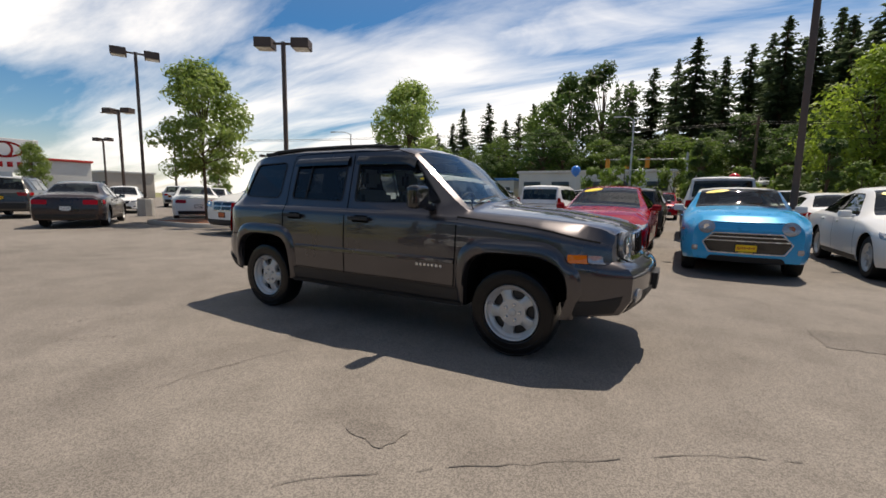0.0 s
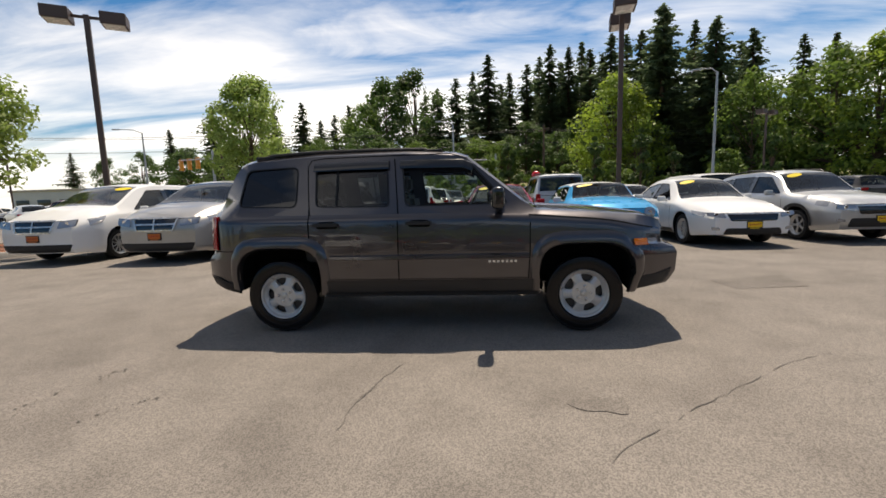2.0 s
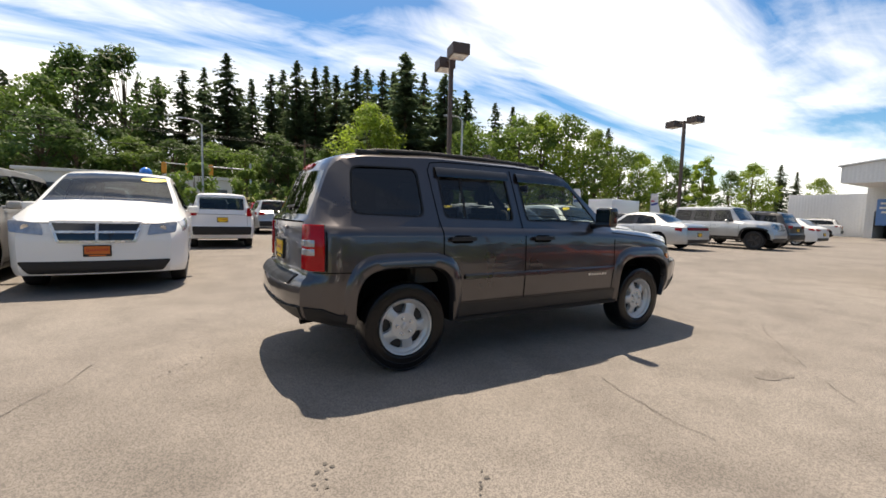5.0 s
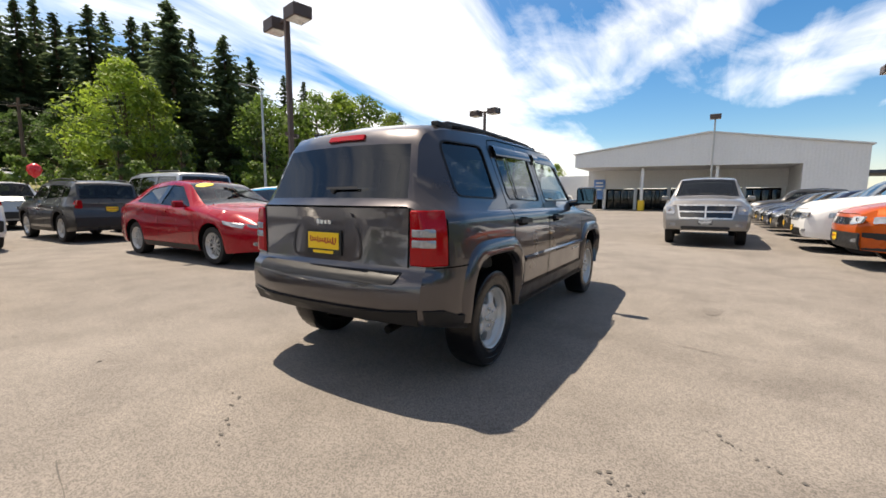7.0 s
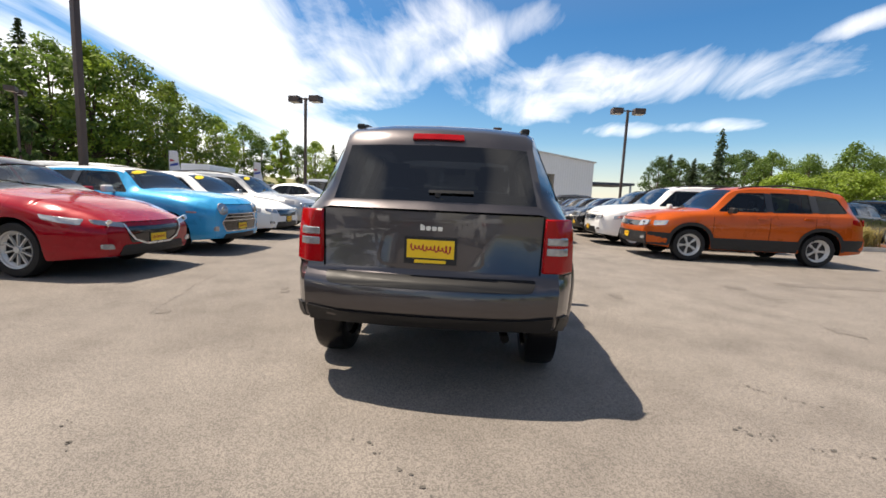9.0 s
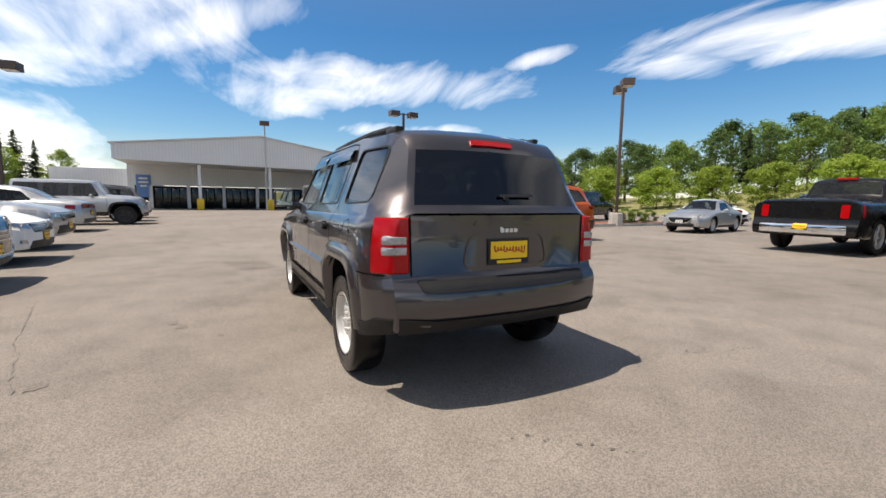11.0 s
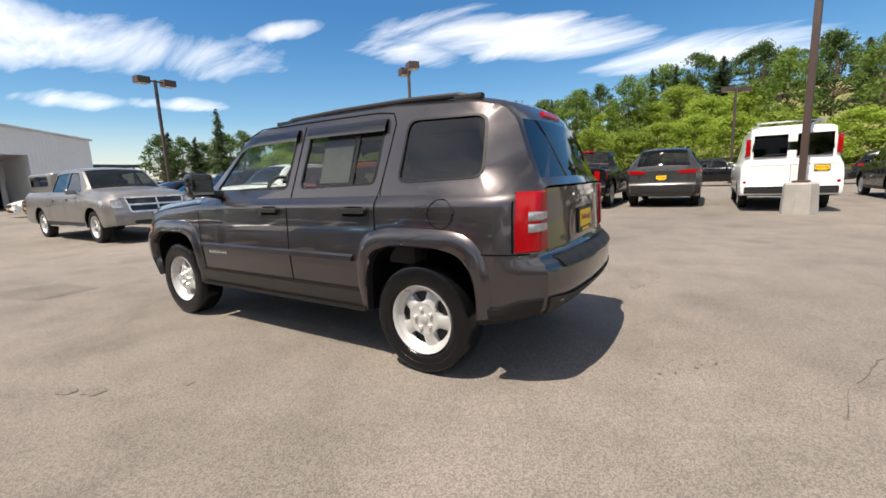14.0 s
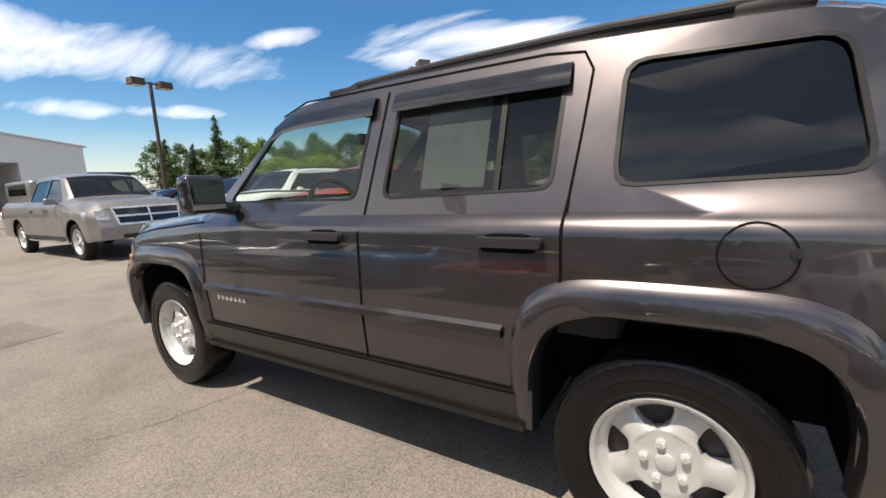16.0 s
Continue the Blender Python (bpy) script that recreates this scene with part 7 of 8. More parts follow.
for k, a, d, e in (("light_a", 69.6, 56, 14.4), ("maple_b", 74.5, 62, 9.0), ("light_a", 67.2, 55, 12.0), ("maple_a", 55.5, 58, 12.6), ("fir_b", 52.6, 80, 15.1), ("fir_b", 50.3, 82, 14.6), ("maple_a", 49, 60, 13.4), ("light_a", 46, 60, 13.6),
                   ("maple_a", 43, 62, 13.4), ("light_a", 39.2, 66, 11.2), ("maple_a", 36.3, 70, 9.2), ("fir_b", 38.0, 85, 11.5), ("light_a", 34, 74, 8.2), ("maple_a", 31, 78, 7.8)):
    polar(k, a, d, e)
for k, a, d, e in (("poplar", 27.0, 66, 8.0), ("light_a", 22.5, 78, 6.4), ("fir_a", 20.2, 84, 6.2), ("fir_b", 18.8, 84, 5.4), ("light_a", 17.0, 82, 4.6), ("maple_b", 24.6, 80, 5.6), ("maple_b", 29, 78, 6.2), ("pine", -28.5, 78, 9.3), ("maple_b", -22.3, 80, 6.0), ("fir_c", -23.4, 86, 6.4),
                   ("maple_b", -24.6, 84, 5.8), ("fir_c", -26, 82, 5.9), ("maple_b", -26.8, 84, 5.2), ("maple_b", -31, 78, 6.6), ("maple_a", -33.5, 76, 6.6), ("maple_a", -36.5, 80, 6.2), ("maple_a", -40, 80, 7.2)):
    polar(k, a, d, e)
for k, a, d, e in (("fir_b", 89.3, 112, 15.2), ("fir_a", 85.5, 112, 13.6), ("fir_b", 80.6, 112, 16.2), ("fir_a", 77.8, 110, 15.4), ("fir_b", 75.3, 110, 17.2), ("fir_a", 72.8, 106, 15.6), ("fir_b", 70, 104, 17.4), ("fir_a", 66.5, 96, 17.2), ("fir_b", 62.4, 84, 17.4),
                   ("fir_a", 95.8, 112, 12.8), ("fir_b", 102.8, 112, 13.0), ("fir_b", 117, 116, 9.4), ("fir_a", 109.8, 118, 9.8), ("fir_a", 57.9, 84, 15.6)):
    polar(k, a, d, e)
# undergrowth of the north wood
a = 47.0
while a < 128:
    polar("maple_b" if tree_rng.random() < 0.75 else "maple_a", a + tree_rng.uniform(-1, 1), (62 if a < 66 else 76) + tree_rng.uniform(0, 8), (8.4 if a < 105 else 6.0) + tree_rng.uniform(-1.5, 1.2), 1.5)
    a += 2.7
# wooded hill to the south
for k, a, d, e in (("maple_b", -44, 84, 6.6), ("maple_a", -48, 82, 7.2), ("maple_b", -52, 84, 7.2), ("maple_a", -56, 82, 7.6), ("maple_b", -60, 80, 8.6), ("fir_b", -63, 95, 8.4), ("maple_b", -65, 78, 8.4), ("maple_a", -68.5, 74, 9.2), ("fir_b", -72, 100, 9.6),
                   ("maple_a", -75, 70, 10.6), ("maple_b", -71, 84, 9.0), ("maple_b", -78, 95, 10.8), ("maple_a", -81.5, 66, 11.6), ("fir_b", -84, 98, 12.0)):
    polar(k, a, d, e)
for k, a, d, e in (("fir_b", -86.5, 96, 12.0), ("maple_b", -88, 90, 10.8), ("maple_b", -91, 96, 10.6), ("maple_b", -95, 78, 13.0), ("maple_a", -97.5, 64, 12.0), ("maple_b", -101, 74, 12.6), ("maple_a", -105, 62, 12.0), ("maple_b", -110, 66, 12.4), ("maple_a", -116, 66, 12.0),
                   ("fir_a", -122, 80, 12.0), ("maple_b", -130, 75, 10.0), ("maple_b", -140, 75, 9.0), ("fir_a", -150, 85, 9.0), ("maple_b", -160, 90, 7.0)):
    polar(k, a, d, e)
for a, d, e in ((-66, 56, 4.6), (-72, 54, 5.0), (-77, 52, 5.6), (-81, 50, 5.0), (-85, 52, 5.6), (-89, 54, 6.2), (-93, 52, 6.0), (-98, 50, 5.8), (-104, 50, 5.2), (-60, 60, 4.4), (-54, 62, 4.4), (-110, 52, 5.0), (-84, 68, 8.0), (-90, 66, 8.2), (-94, 70, 8.6), (-79, 70, 7.6), (-87, 78, 9.6), (-47, 66, 4.6), (-40, 66, 4.4), (-35, 66, 4.2)):
    polar("willow", a, d, e, 1.25)
# a closed belt of wood behind, along the south and east
a = -30.0
while a > -118:
    polar(("maple_b", "fir_b", "maple_b", "maple_a")[int(-a * 10) % 4], a + tree_rng.uniform(-0.6, 0.6), 100 + tree_rng.uniform(-5, 12), (5.6 if a > -42 else 7.0 if a > -60 else 9.5 if a > -84 else 12.0) + tree_rng.uniform(-0.6, 0.9), 1.5)
    a -= 2.9
# small clipped trees and shrubs along the road
for k, a, d, e in (("column", 82.3, 41, 8.3), ("column", 65.2, 40, 8.2), ("column", 71, 42, 7.6), ("column", 52, 40, 6.8), ("shrub", 91, 43, 5.8), ("shrub", 85.2, 43, 5.3), ("shrub", 79, 46, 4.0), ("shrub", 74.5, 46, 4.0), ("shrub", 69, 46, 4.2), ("column", 62, 44, 5.5), ("shrub", 95, 46, 4.4), ("shrub", 57, 46, 4.6)):
    polar(k, a, d, e)
# young trees inside the lot
t_m = make_broadleaf(31, 6.0, 1.75, 1.95, 0.09, 84, 125, L_YOUNG, 0.7, 0.065)


def young_tree(x, y, h, wide, label):
    c = hold("tree")
    part("trunk", t_m[0], parent=c)
    part("crown", t_m[1], parent=c)
    k = h / 6.0
    c.matrix_world = pose(x, y, 0.06, 0, 0, 40 * x) @ Matrix.Diagonal((k * wide, k * wide, k, 1))
    return tagged(c, label, "tree", "young trees in the lot")


young_tree(-13.7, 6.1, 5.9, 1.05, "young leafy street tree in a kerbed island")
young_tree(-9.6, 13.9, 6.6, 0.95, "young light green tree behind the minivans")
young_tree(-26.0, 14.5, 4.2, 0.8, "young leafy tree at the lot's edge")
young_tree(-40.0, 9.0, 4.6, 0.8, "young leafy tree at the lot's edge")


# ---- islands ----
def island(x0, y0, x1, y1, label):
    c = hold("planted_island")
    poly = rounded([(x0, y0), (x1, y0), (x1, y1), (x0, y1)], 0.9, 6)
    cx, cy = (x0 + x1) / 2, (y0 + y1) / 2
    k = len(poly)
    vs, fs = [], []
    for px, py in poly:
        d = math.hypot(px - cx, py - cy)
        ux, uy = (px - cx) / d, (py - cy) / d
        for o, z in ((0, 0), (-0.012, 0.13), (-0.03, 0.15), (-0.15, 0.15), (-0.16, 0.05)):
            vs.append((px + ux * o, py + uy * o, z))
    for i in range(k):
        j = (i + 1) % k
        for r in range(4):
            fs.append((5 * i + r, 5 * j + r, 5 * j + r + 1, 5 * i + r + 1))
    part("kerb", mesh("kerb", vs, fs, M_CONCRETE, 40), parent=c)
    rng = random.Random(int(abs(x0 * 10)))
    vs = [(cx, cy, 0.17)] + [(cx + (px - cx) * 0.96, cy + (py - cy) * 0.96, 0.10) for px, py in poly]
    part("mulch", mesh("mulch", vs, [(0, 1 + i, 1 + (i + 1) % k) for i in range(k)], M_MULCH, 60), parent=c)
    return tagged(c, label, "island", "planted islands", "structure")


island(-15.0, 4.3, -11.2, 9.2, "concrete-kerbed island with red bark mulch")
island(10.6, -21.5, 13.0, -12.0, "concrete-kerbed planted strip by the lamp")


def grass_clump(x, y, h, n, label, material):
    rng = random.Random(int(x * 31))
    V, Q = [], []
    for i in range(n):
        a, l = rng.uniform(0, 2 * math.pi), rng.uniform(0.5, 1) * h
        bx, by = rng.gauss(0, 0.18), rng.gauss(0, 0.18)
        ox, oy = math.cos(a), math.sin(a)
        b = len(V)
        for t, w in ((0, 0.02), (0.6, 0.016), (1.0, 0.002)):
            r = 0.45 * l * t * t
            for s in (-1, 1):
                V.append((bx + ox * r - oy * s * w, by + oy * r + ox * s * w, l * t * (1 - 0.25 * t)))
        Q += [(b, b + 1, b + 3, b + 2), (b + 2, b + 3, b + 5, b + 4)]
    ob = new("grass_clump", mesh("grass_clump", V, Q, material, 0))
    ob.matrix_world = pose(x, y, 0.12)
    return tagged(ob, label, "grass", "ornamental grasses")


M_DRYGRASS = leafmat("dry_grass_blades", (0.36, 0.30, 0.11))
for x, y, h in ((11.2, -13.2, 1.15), (11.5, -13.9, 0.95), (11.3, -12.7, 0.8), (11.9, -13.4, 1.0)):
    grass_clump(x, y, h, 420, "clump of tall yellowing ornamental grass", M_DRYGRASS)
for x, y, h in ((11.3, -17.3, 0.75), (11.5, -18.3, 0.7), (11.4, -19.3, 0.7)):
    (tm, cm), h0 = PROTO["shrub"]
    c = hold("shrub")
    part("trunk", tm, parent=c)
    part("crown", cm, parent=c)
    c.matrix_world = pose(x, y, 0.0, 0, 0, x * 70) @ Matrix.Diagonal((0.3, 0.3, h / h0 * 1.2, 1))
    tagged(c, "low clipped green shrub in the strip", "shrub", "low shrubs")


# ---- service building ----
def siding():
    m = mat("white_metal_siding", (0.66, 0.67, 0.68), 0.5, 0.0, 0.07, 0.4, 6, 0.0)
    n, l = m.node_tree.nodes, m.node_tree.links
    p = n["Principled BSDF"]
    w, tc, b = n.new("ShaderNodeTexWave"), n.new("ShaderNodeTexCoord"), n.new("ShaderNodeBump")
    w.bands_direction = "Y"
    w.inputs["Scale"].default_value = 1.2
    l.new(tc.outputs["Object"], w.inputs["Vector"])
    b.inputs["Strength"].default_value, b.inputs["Distance"].default_value = 0.4, 0.03
    l.new(w.outputs[0], b.inputs["Height"])
    l.new(b.outputs[0], p.inputs["Normal"])
    return m


M_SIDING = siding()
M_ROOFM = mat("pale_roof_edge", (0.60, 0.61, 0.62), 0.45, 0.1, 0.08, 0.5, 8)
M_BAYSHADE = mat("bay_shade_black", (0.035, 0.035, 0.036), 0.8, 0, 0.3, 1, 8)
M_YELLOW = mat("safety_yellow_paint", (0.75, 0.48, 0.02), 0.5, 0, 0.12, 4, 40)
M_BLUESIGN = mat("blue_sign", (0.10, 0.22, 0.50), 0.5, 0, 0.1, 4, 40)
M_TAN = mat("tan_wall", (0.42, 0.38, 0.33), 0.8, 0, 0.1, 1, 10)


def prism(pts, x0, x1):
    """A solid from a (y, z) outline between two x."""
    bm = bmesh.new()
    a = [bm.verts.new((x0, y, z)) for y, z in pts]
    b = [bm.verts.new((x1, y, z)) for y, z in pts]
    bm.faces.new(a)
    bm.faces.new(b[::-1])
    for i in range(len(pts)):
        j = (i + 1) % len(pts)
        bm.faces.new((a[j], a[i], b[i], b[j]))
    bmesh.ops.recalc_face_normals(bm, faces=bm.faces)
    return bm


def service_building():
    c = hold("service_building")
    g = [(-12.8, 5.7), (-1.6, 7.5), (10.9, 6.0)]

    def gz(y):
        return float(np.interp(y, [p[0] for p in g], [p[1] for p in g]))

    # deep canopy with a gabled fascia, walls set back beneath it
    part("fascia", prism([(-8.6, 4.35), (-8.6, gz(-8.6)), (-1.6, 7.5), (10.9, 6.0), (10.9, 4.65)], 44.0, 44.3), M_SIDING, c, "white gabled fascia")
    part("canopy_ceiling", prism([(-8.6, 4.36), (-8.6, 4.56), (10.9, 4.86), (10.9, 4.66)], 44.3, 51.0), M_SIDING, c)
    part("wall", prism([(-12.8, 0), (-12.8, 5.7), (-8.6, gz(-8.6)), (-8.6, 0)], 44.0, 75.0), M_SIDING, c, "white ribbed metal wall")
    part("wall", prism([(-8.6, 2.5), (-8.6, 4.36), (10.4, 4.66), (10.4, 2.5)], 51.0, 51.3), M_SIDING, c)
    part("roof", prism([(-13.0, 5.68), (-13.0, 5.80), (-1.6, 7.62), (11.1, 6.12), (11.1, 6.0), (-1.6, 7.5)], 43.8, 75.0), M_ROOFM, c, "low-pitched metal roof")
    # near-black backing sheet: the shade inside the bays is put into its colour
    part("bay_interior", prism([(-8.6, 0), (-8.6, 2.5), (10.4, 2.5), (10.4, 0)], 54.0, 54.3), M_BAYSHADE, c)
    part("wall", prism([(10.4, 0), (10.4, 5.2), (11.0, 5.2), (11.0, 0)], 51.0, 75.0), M_SIDING, c)
    for y in (-8.3, -5.0, -1.5, 2.0, 5.5, 9.0):
        part("bay_post", box(0.3, 0.35, 2.5, 51.0, y, 1.25, 0.02), M_SIDING, c)
    for y in (-6.6, -3.2, 0.3, 3.8, 7.2):
        for k in range(4):
            part("glass_door_panel", box(0.06, 0.72, 2.2, 51.4, y - 1.2 + 0.8 * k, 1.15, 0.01), G_FAR, c)
    for y in (4.1, -2.4):
        p = part("canopy_post", box(0.28, 0.28, 4.4, 44.6, y, 2.2, 0.02), M_SIDING, c)
        part("post_guard", box(0.62, 0.62, 1.1, 44.6, y, 0.55, 0.06), M_YELLOW, p, "yellow-painted post guard")
    part("wall_sign", box(0.1, 1.3, 2.4, 50.9, 9.6, 2.4, 0.02), M_BLUESIGN, c, "blue and white wall sign")
    for z, w in ((3.2, 0.8), (2.8, 0.9), (2.4, 0.6)):
        part("sign_bar", box(0.02, w, 0.18, 50.83, 9.6, z, 0.004), M_WPLATE, c)
    part("side_block", box(16, 7, 4.3, 62, 14.6, 2.15, 0.03), M_SIDING, c)
    part("awning", box(9, 7.5, 0.35, 66, -20.0, 4.4, 0.05), mat("dark_awning", (0.05, 0.06, 0.08), 0.6, 0, 0.1, 1, 10), c, "dark flat awning")
    for y in (-23.4, -16.6):
        part("awning_post", box(0.25, 0.25, 4.3, 62.2, y, 2.15, 0.02), M_GALV, c)
    fl = part("flood_pole", rod((43.0, -1.9, 0), (43.0, -1.9, 8.6), 0.09, 0.07, 10), M_GALV, c)
    part("flood_lamp", box(0.5, 0.9, 0.45, 43.0, -1.9, 8.75, 0.05), M_BROWN, fl)
    c.matrix_world = pose(0, -0.45, 0)
    return tagged(c, "white metal service building with a gabled canopy", "building")


service_building()


# ---- far buildings, signs and street furniture ----
def plain_building(name, x, y, sx, sy, h, material, trim, label, bays=5):
    c = hold(name)
    z = ground_z(x, y)
    part("wall", box(sx, sy, h, 0, 0, h / 2, 0.05), material, c)
    part("roof", box(sx + 0.5, sy + 0.5, 0.35, 0, 0, h + 0.15, 0.05), trim, c)
    for i in range(bays):
        part("window", box(sx / bays * 0.6, 0.1, h * 0.35, (i + 0.5) * sx / bays - sx / 2, -sy / 2 - 0.03, h * 0.48, 0.02), G_FAR, c)
    c.matrix_world = pose(x, y, z)
    return tagged(c, label, "building", "buildings in the distance")


M_BLUEROOF = mat("blue_roof_edge", (0.06, 0.20, 0.48), 0.5, 0, 0.1, 1, 10)
M_PALEWALL = mat("pale_grey_wall", (0.58, 0.58, 0.56), 0.8, 0, 0.1, 0.5, 8)
plain_building("shop_building", -8.5, 60, 20, 9, 3.4, M_PALEWALL, M_PALEWALL, "low pale shop building across the road")
plain_building("shop_building", -27, 62, 14, 9, 3.0, M_PALEWALL, M_BLUEROOF, "low shop with a blue roof edge")
plain_building("shop_building", -75, 72, 22, 10, 4.5, M_PALEWALL, M_TAN, "low pale building in the distance")
plain_building("dealership_building", -83, 25, 5.5, 6, 5.6, M_PALEWALL, mat("red_roof_edge", (0.5, 0.04, 0.03), 0.5), "white showroom with a red roof edge")
plain_building("dealership_building", -92, 37, 8, 8, 4.6, M_TAN, M_PALEWALL, "grey showroom in the distance")
plain_building("house", 34, 66, 12, 8, 3.6, M_TAN, M_BARK, "small house behind the trees")


def pylon_sign():
    c = hold("pylon_sign")
    part("sign_panel", box(0.4, 7.0, 4.6, 0, 0, 5.8, 0.1), mat("white_sign_face", (0.75, 0.73, 0.72), 0.5, 0, 0.05, 1, 10), c)
    for a, b in ((1.15, 0.75), (0.5, 0.75)):
        pts = [(a * 1.6 * math.cos(t), 6.6 + b * 1.3 * math.sin(t)) for t in [2 * math.pi * i / 30 for i in range(31)]]
        part("sign_mark", mesh("sign_mark", *strip_on(lambda u, v, o: (0.22 + o, u, v), pts, 0.28, 0.01), M_RED, 0), parent=c)
    for i in range(6):
        part("sign_bar", box(0.02, 0.55, 0.7, 0.22, -2.4 + 0.95 * i, 4.6, 0.005), M_RED, c)
    part("post", box(0.5, 1.2, 3.6, 0, 0, 1.8, 0.05), M_GALV, c)
    c.matrix_world = pose(-78, 17.5, 0, 0, 0, -12)
    return tagged(c, "white pylon sign with red oval marks", "sign")


pylon_sign()


def utility_line():
    ends = [(-60, 30), (-28, 41), (8, 46), (40, 52)]
    for x, y in ends:
        c = hold("utility_pole")
        part("pole", rod((0, 0, 0), (0, 0, 9.2), 0.16, 0.11, 9), M_BARK, c)
        part("cross_arm", box(0.12, 2.2, 0.12, 0, 0, 8.6, 0.01), M_BARK, c)
        c.matrix_world = pose(x, y, ground_z(x, y), 0, 0, 20)
        tagged(c, "weathered timber utility pole", "pole", "utility poles")
    for z, off in ((8.7, 0.0), (8.65, 0.9), (7.2, 0.2)):
        for (xa, ya), (xb, yb) in zip(ends, ends[1:]):
            cu = bpy.data.curves.new("overhead_wire", "CURVE")
            cu.dimensions, cu.bevel_depth = "3D", 0.022
            sp = cu.splines.new("POLY")
            sp.points.add(14)
            for i in range(15):
                t = i / 14
                x, y = xa + (xb - xa) * t, ya + (yb - ya) * t + off
                sp.points[i].co = (x, y, z + ground_z(xa, ya) * (1 - t) + ground_z(xb, yb) * t - 1.4 * t * (1 - t), 1)
            cu.materials.append(M_RUBBER)
            tagged(new("overhead_wire", cu), "dark sagging overhead wire", "wire", "overhead wires")


utility_line()


def traffic_light(x, y, turn, reach):
    c = hold("traffic_light")
    part("pole", rod((0, 0, 0), (0, 0, 6.2), 0.14, 0.11, 10), M_GALV, c)
    part("mast_arm", rod((0, 0, 5.5), (reach, 0, 5.8), 0.08, 0.05, 8), M_GALV, c)
    for i, xx in enumerate((reach * 0.45, reach * 0.7, reach * 0.95)):
        sg = part("signal_head", box(0.4, 0.3, 1.1, xx, -0.1, 5.3, 0.04), mat("signal_orange", (0.75, 0.30, 0.03), 0.5), c)
        for k in range(3):
            part("signal_lens", rod((xx, -0.26, 5.63 - 0.33 * k), (xx, -0.32, 5.63 - 0.33 * k), 0.12, 0.12, 12), M_GLOSSBLACK, sg)
    c.matrix_world = pose(x, y, ground_z(x, y), 0, 0, turn)
    return tagged(c, "signal mast arm with orange traffic lights", "traffic light", "traffic lights")


traffic_light(-24.5, 34.0, 150, 7.0)
traffic_light(2.5, 47.0, 170, 8.5)


def balloon(x, y, z, material, label):
    vs, fs = lathe([(0.001, -0.27), (0.02, -0.25), (0.14, -0.15), (0.2, 0.0), (0.17, 0.12), (0.09, 0.19), (0.001, 0.215)], 18, "z")
    c = hold("balloon")
    part("envelope", mesh("envelope", vs, fs, material, 60), parent=c)
    part("string", rod((0, 0, -0.27), (0, 0, (1.45 - z) / 2.0), 0.004, 0.004, 5), M_WPLATE, c)
    c.matrix_world = pose(x, y, z) @ Matrix.Scale(2.0, 4)
    return tagged(c, label, "balloon", "balloons tied to cars")


M_BAL_R = mat("red_balloon", (0.65, 0.02, 0.03), 0.25, 0, 0.05, 4, 30, 0, 0.3)
M_BAL_B = mat("blue_balloon", (0.03, 0.22, 0.7), 0.25, 0, 0.05, 4, 30, 0, 0.3)
balloon(5.6, 34.6, 2.9, M_BAL_R, "red balloon tied to a parked car")
balloon(-5.7, 33.4, 3.6, M_BAL_B, "blue balloon tied to a parked car")


def feather_flag(x, y, h):
    c = hold("feather_flag")
    part("pole", rod((0, 0, 0), (0, 0, h), 0.025, 0.015, 8), M_GALV, c)
    n = 14
    vs, fs = [], []
    for i in range(n + 1):
        z = 0.8 + (h - 0.8) * i / n
        wv = 0.06 * math.sin(i * 0.8)
        vs += [(0.02, wv, z), (0.75 * (1 - 0.35 * (i / n) ** 3), wv * 2, z)]
    fs = [(2 * i, 2 * i + 1, 2 * i + 3, 2 * i + 2) for i in range(n)]
    cl = part("cloth", mesh("cloth", vs, fs, mat("white_flag_cloth", (0.7, 0.7, 0.72), 0.8), 60), parent=c)
    for i in range(7):
        z = 1.1 + (h - 1.2) * i / 7
        part("stripe", mesh("stripe", [(0.06, 0.03, z), (0.6, 0.09, z + 0.15), (0.6, 0.09, z + 0.33), (0.06, 0.03, z + 0.18)], [(0, 1, 2, 3)], mat("flag_red", (0.5, 0.05, 0.07), 0.8) if i % 2 else mat("flag_blue", (0.06, 0.09, 0.35), 0.8), 0), parent=cl)
    c.matrix_world = pose(x, y, 0, 0, 0, -40)
    return tagged(c, "red, white and blue feather flag on a pole", "flag", "feather flags")


feather_flag(24.5, 21.5, 3.6)
feather_flag(30.5, 18.5, 3.4)


# ---- rows of cars across the lot and up the bank ----
FAR_SPECS = (sedan_spec, suv_spec, hatch_spec, suv_spec)
FAR_PAINTS = (P_WHITE, P_SILVER, P_BLACK, P_GREY, P_WHITE, P_RED, P_SILVER, P_NAVY)


def far_car(i, x, y, heading, z=0.0):
    sp = FAR_SPECS[i % 4]
    kind = {sedan_spec: "sedan", suv_spec: "suv", hatch_spec: "hatchback"}[sp]
    proto = FAR_PROTO.get((i % 4, i % 8))
    if proto is None:
        words = {0: "white", 1: "silver", 2: "black", 3: "grey", 4: "white", 5: "red", 6: "silver", 7: "dark blue"}[i % 8]
        proto = car(kind, sp(), pose(x, y, z, 0, 0, heading), FAR_PAINTS[i % 8], "%s %s parked across the lot" % (words, {"suv": "SUV"}.get(kind, kind)), "SUV" if kind == "suv" else "car", "cars across the lot", sticker=False, plates=(None, None), plain=True)
        FAR_PROTO[(i % 4, i % 8)] = proto
        return proto
    return copy_thing(proto, pose(x, y, z, 0, 0, heading))


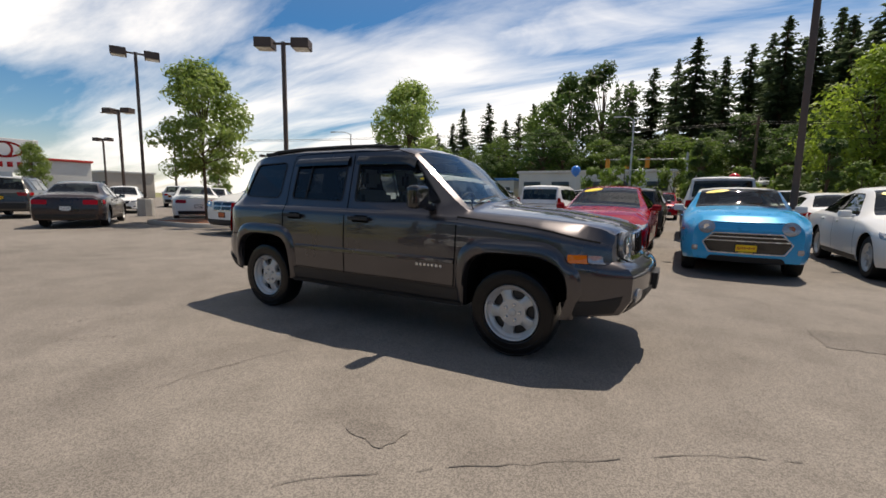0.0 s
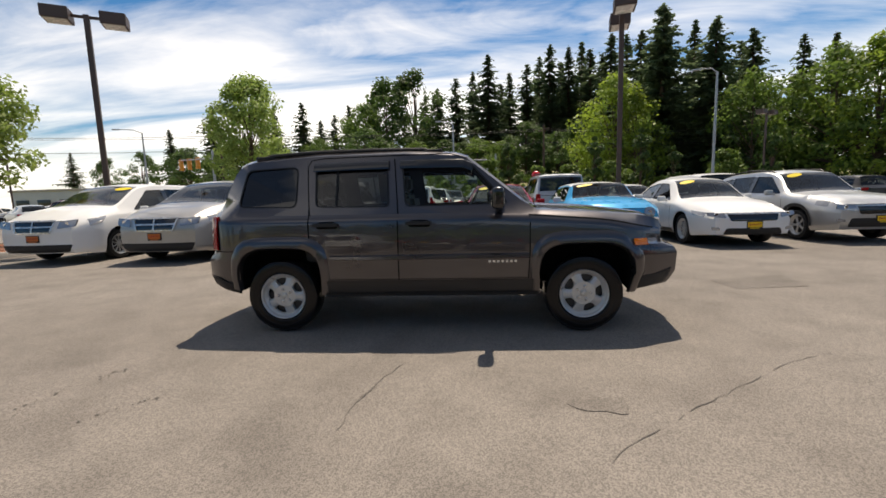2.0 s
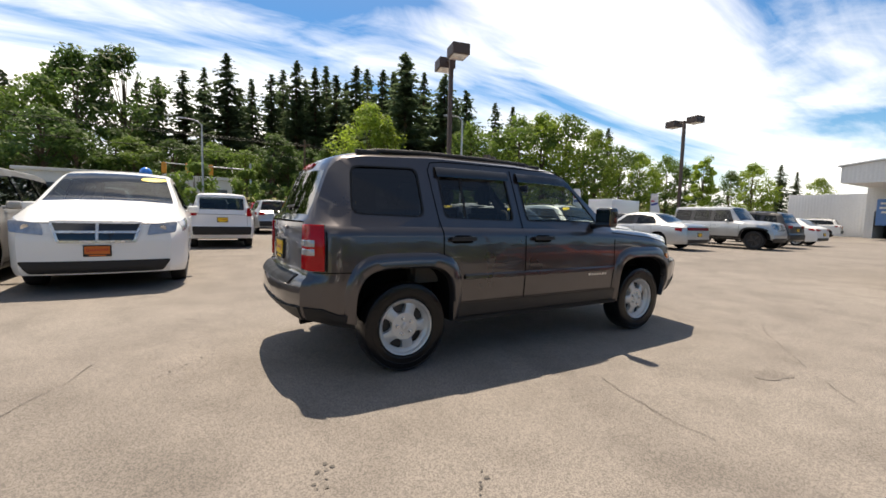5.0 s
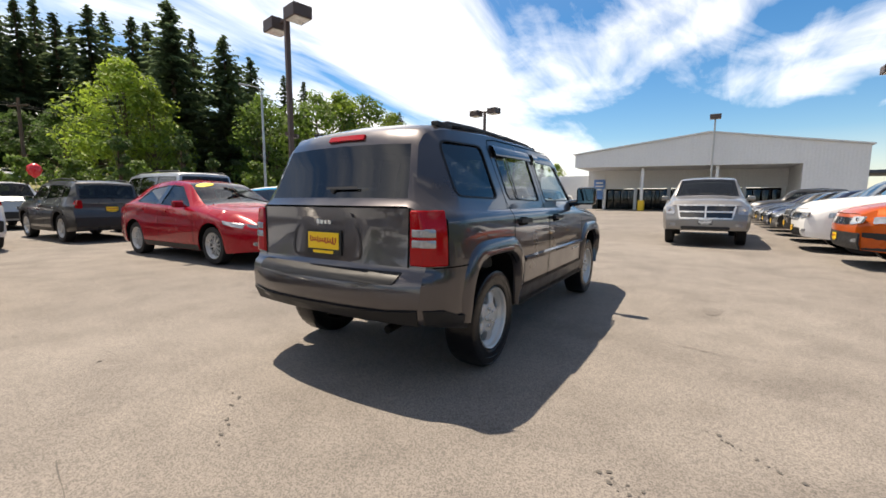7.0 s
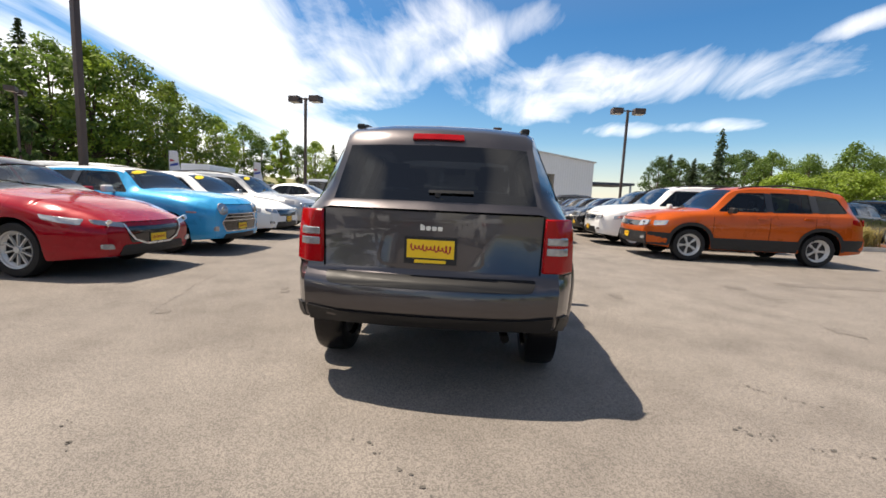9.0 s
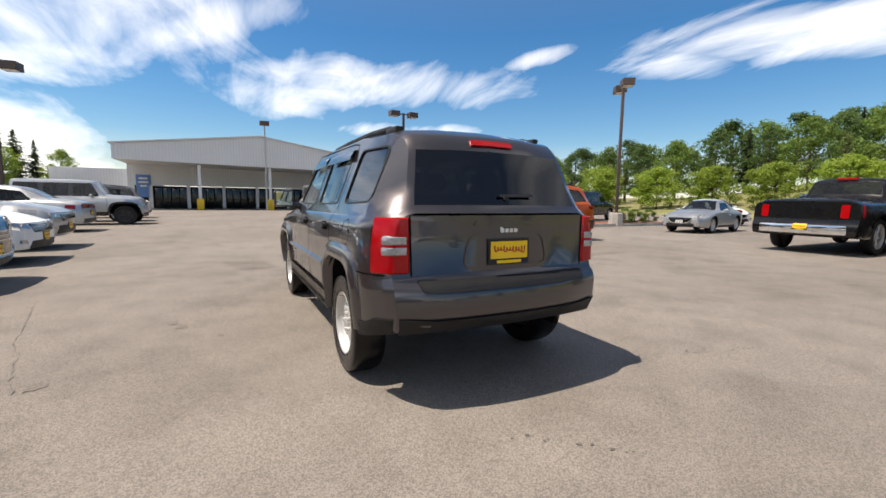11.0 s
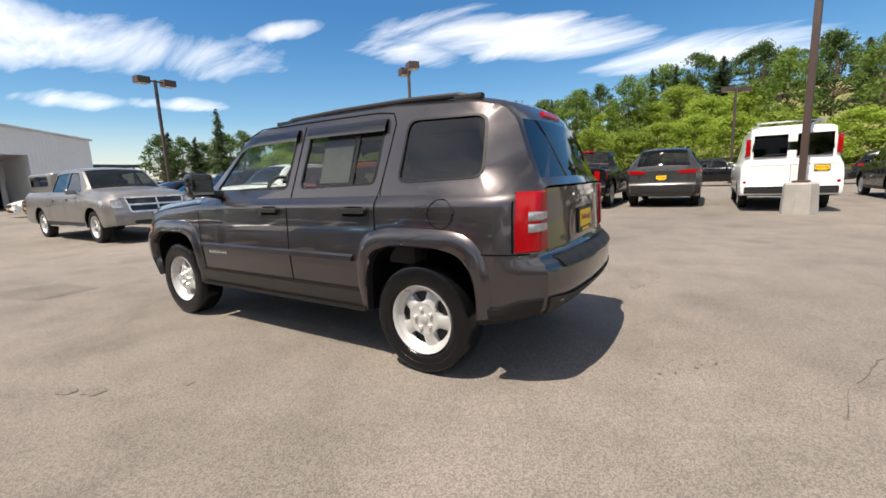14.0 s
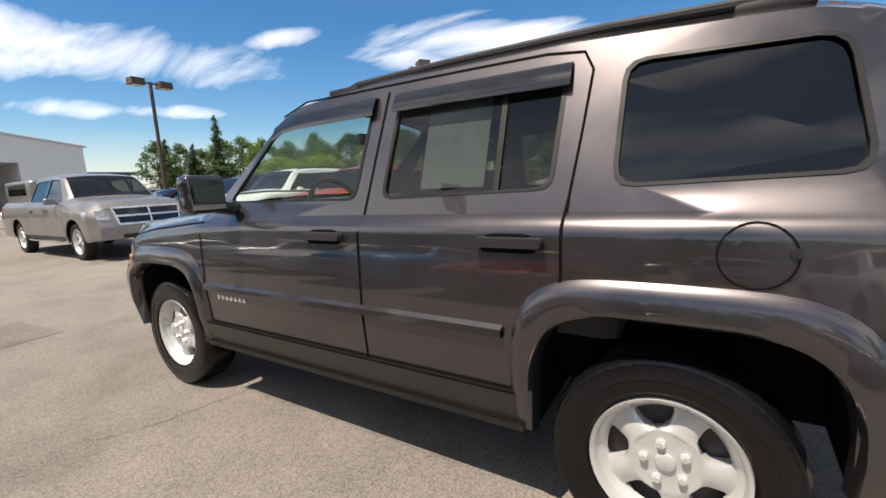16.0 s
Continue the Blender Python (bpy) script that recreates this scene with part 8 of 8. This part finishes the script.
FAR_PROTO = {}
far_rng = random.Random(9)
n = 0
for row_y, x0, x1, head in ((20.5, -24, 40, 90), (27.5, -40, 44, -90)):
    x = x0
    while x < x1:
        if far_rng.random() < 0.85:
            far_car(far_rng.randrange(8), x, row_y + far_rng.uniform(-0.3, 0.3), head)
        x += 2.75
x = 12.0
while x < 46:
    far_car(far_rng.randrange(8), x, 69.0, -90, ground_z(x, 69.0))
    x += 2.8
for x, y in ((-33, 5), (-36, 7.5), (-39, 4.0), (-34, 16), (-31, 18), (-28, 20)):
    far_car(far_rng.randrange(8), x, y, 150)

# box trailer among the far cars
c = hold("box_trailer")
part("box_body", box(5.5, 2.4, 2.3, 0, 0, 1.9, 0.05), P_WHITE, c)
for xx in (-0.6, 0.6):
    for sg in (1, -1):
        part("wheel", rod((xx, sg * 0.95, 0.36), (xx, sg * 1.2, 0.36), 0.36, 0.36, 18), M_TYRE, c)
part("drawbar", box(1.3, 0.12, 0.12, 3.3, 0, 0.6, 0.02), M_PLASTIC, c)
c.matrix_world = pose(33.0, 24.0, 0, 0, 0, 10)
tagged(c, "white box trailer parked behind the cars", "trailer")

# ---- cracks and stains in the asphalt ----
crng = random.Random(3)
CRACKS = [[(-0.29, -2.04), (-0.21, -1.87)], [(1.0, -2.6), (1.68, -2.08), (2.19, -1.71), (2.89, -1.30)], [(-0.30, -2.4), (-0.27, -2.02), (-0.12, -1.53)], [(1.12, 1.42), (0.93, 1.08), (0.83, 0.58)], [(-3.6, -0.59), (-3.4, -0.2), (-3.22, 0.3)],
          [(-0.87, 2.6), (-0.4, 2.75), (0.3, 3.0), (1.9, 3.3)], [(3.4, 1.15), (4.6, -0.6), (5.2, -2.0)]]
for pts in CRACKS:
    strip("asphalt_crack", pts, 0.007, 0.004, M_TAR, crng, "thin wandering crack in worn asphalt", "crack")


def stain(x, y, r, label="dark dried stain on the asphalt"):
    pts = []
    for i in range(26):
        a = 2 * math.pi * i / 26
        q = r * (0.7 + 0.5 * noise.noise((math.cos(a) * 1.7 + x, math.sin(a) * 1.7 + y, 0.3)))
        pts.append((x + q * 1.3 * math.cos(a), y + q * math.sin(a), 0.004))
    ob = new("asphalt_stain", mesh("asphalt_stain", pts, [tuple(range(26))], M_STAIN, 0))
    tagged(ob, label, "stain", kind="structure")


for x, y, r in ((0.25, 1.87, 0.07), (-0.15, 1.55, 0.035), (1.12, -2.08, 0.16), (2.2, -4.2, 0.2), (0.0, -3.95, 0.16), (-2.79, -4.82, 0.14), (0.4, 1.95, 0.06), (-0.8, 2.53, 0.07)):
    stain(x, y, r)


def scuffs(p, q, n, rng):
    """A broken row of small worn hollows along a line, as ONE piece."""
    vs, fs = [], []
    for i in range(n):
        t = (i + rng.uniform(-0.3, 0.3)) / (n - 1)
        x, y = p[0] + (q[0] - p[0]) * t + rng.gauss(0, 0.015), p[1] + (q[1] - p[1]) * t + rng.gauss(0, 0.015)
        r, b = rng.uniform(0.004, 0.014), len(vs)
        for k in range(7):
            a = 2 * math.pi * k / 7
            g = r * rng.uniform(0.5, 1.2)
            vs.append((x + g * math.cos(a), y + g * math.sin(a), 0.004))
        fs.append(tuple(range(b, b + 7)))
    ob = new("asphalt_scuff", mesh("asphalt_scuff", vs, fs, M_HOLLOW, 0))
    tagged(ob, "broken row of dark worn hollows in asphalt", "scuff", kind="structure")


for p, q, n in (((-2.30, -2.25), (-2.18, -1.70), 14), ((-1.78, -2.36), (-1.52, -2.02), 14), ((-2.54, 1.69), (-2.75, 1.45), 7), ((-2.84, -0.15), (-2.46, 0.30), 14), ((-2.09, -1.65), (-2.18, -1.85), 6)):
    scuffs(p, q, n, crng)


def ground_patch(pts, label):
    """A thin relaid area of darker asphalt with ragged edges."""
    edge = []
    for (xa, ya), (xb, yb) in zip(pts, pts[1:] + pts[:1]):
        n = max(2, int(math.hypot(xb - xa, yb - ya) / 0.08))
        edge += [(xa + (xb - xa) * i / n + crng.gauss(0, 0.012), ya + (yb - ya) * i / n + crng.gauss(0, 0.012), 0.0035) for i in range(n)]
    tagged(new("asphalt_patch", mesh("asphalt_patch", edge, [tuple(range(len(edge)))], M_ASPHALT_PATCH, 0)), label, "patch", kind="structure")


ground_patch([(3.45, 0.75), (4.3, 0.85), (4.5, 1.6), (3.4, 1.3)], "darker relaid patch in the asphalt")
ground_patch([(2.55, -5.2), (2.85, -5.2), (2.85, -6.9), (2.6, -6.8)], "narrow darker relaid strip in the asphalt")
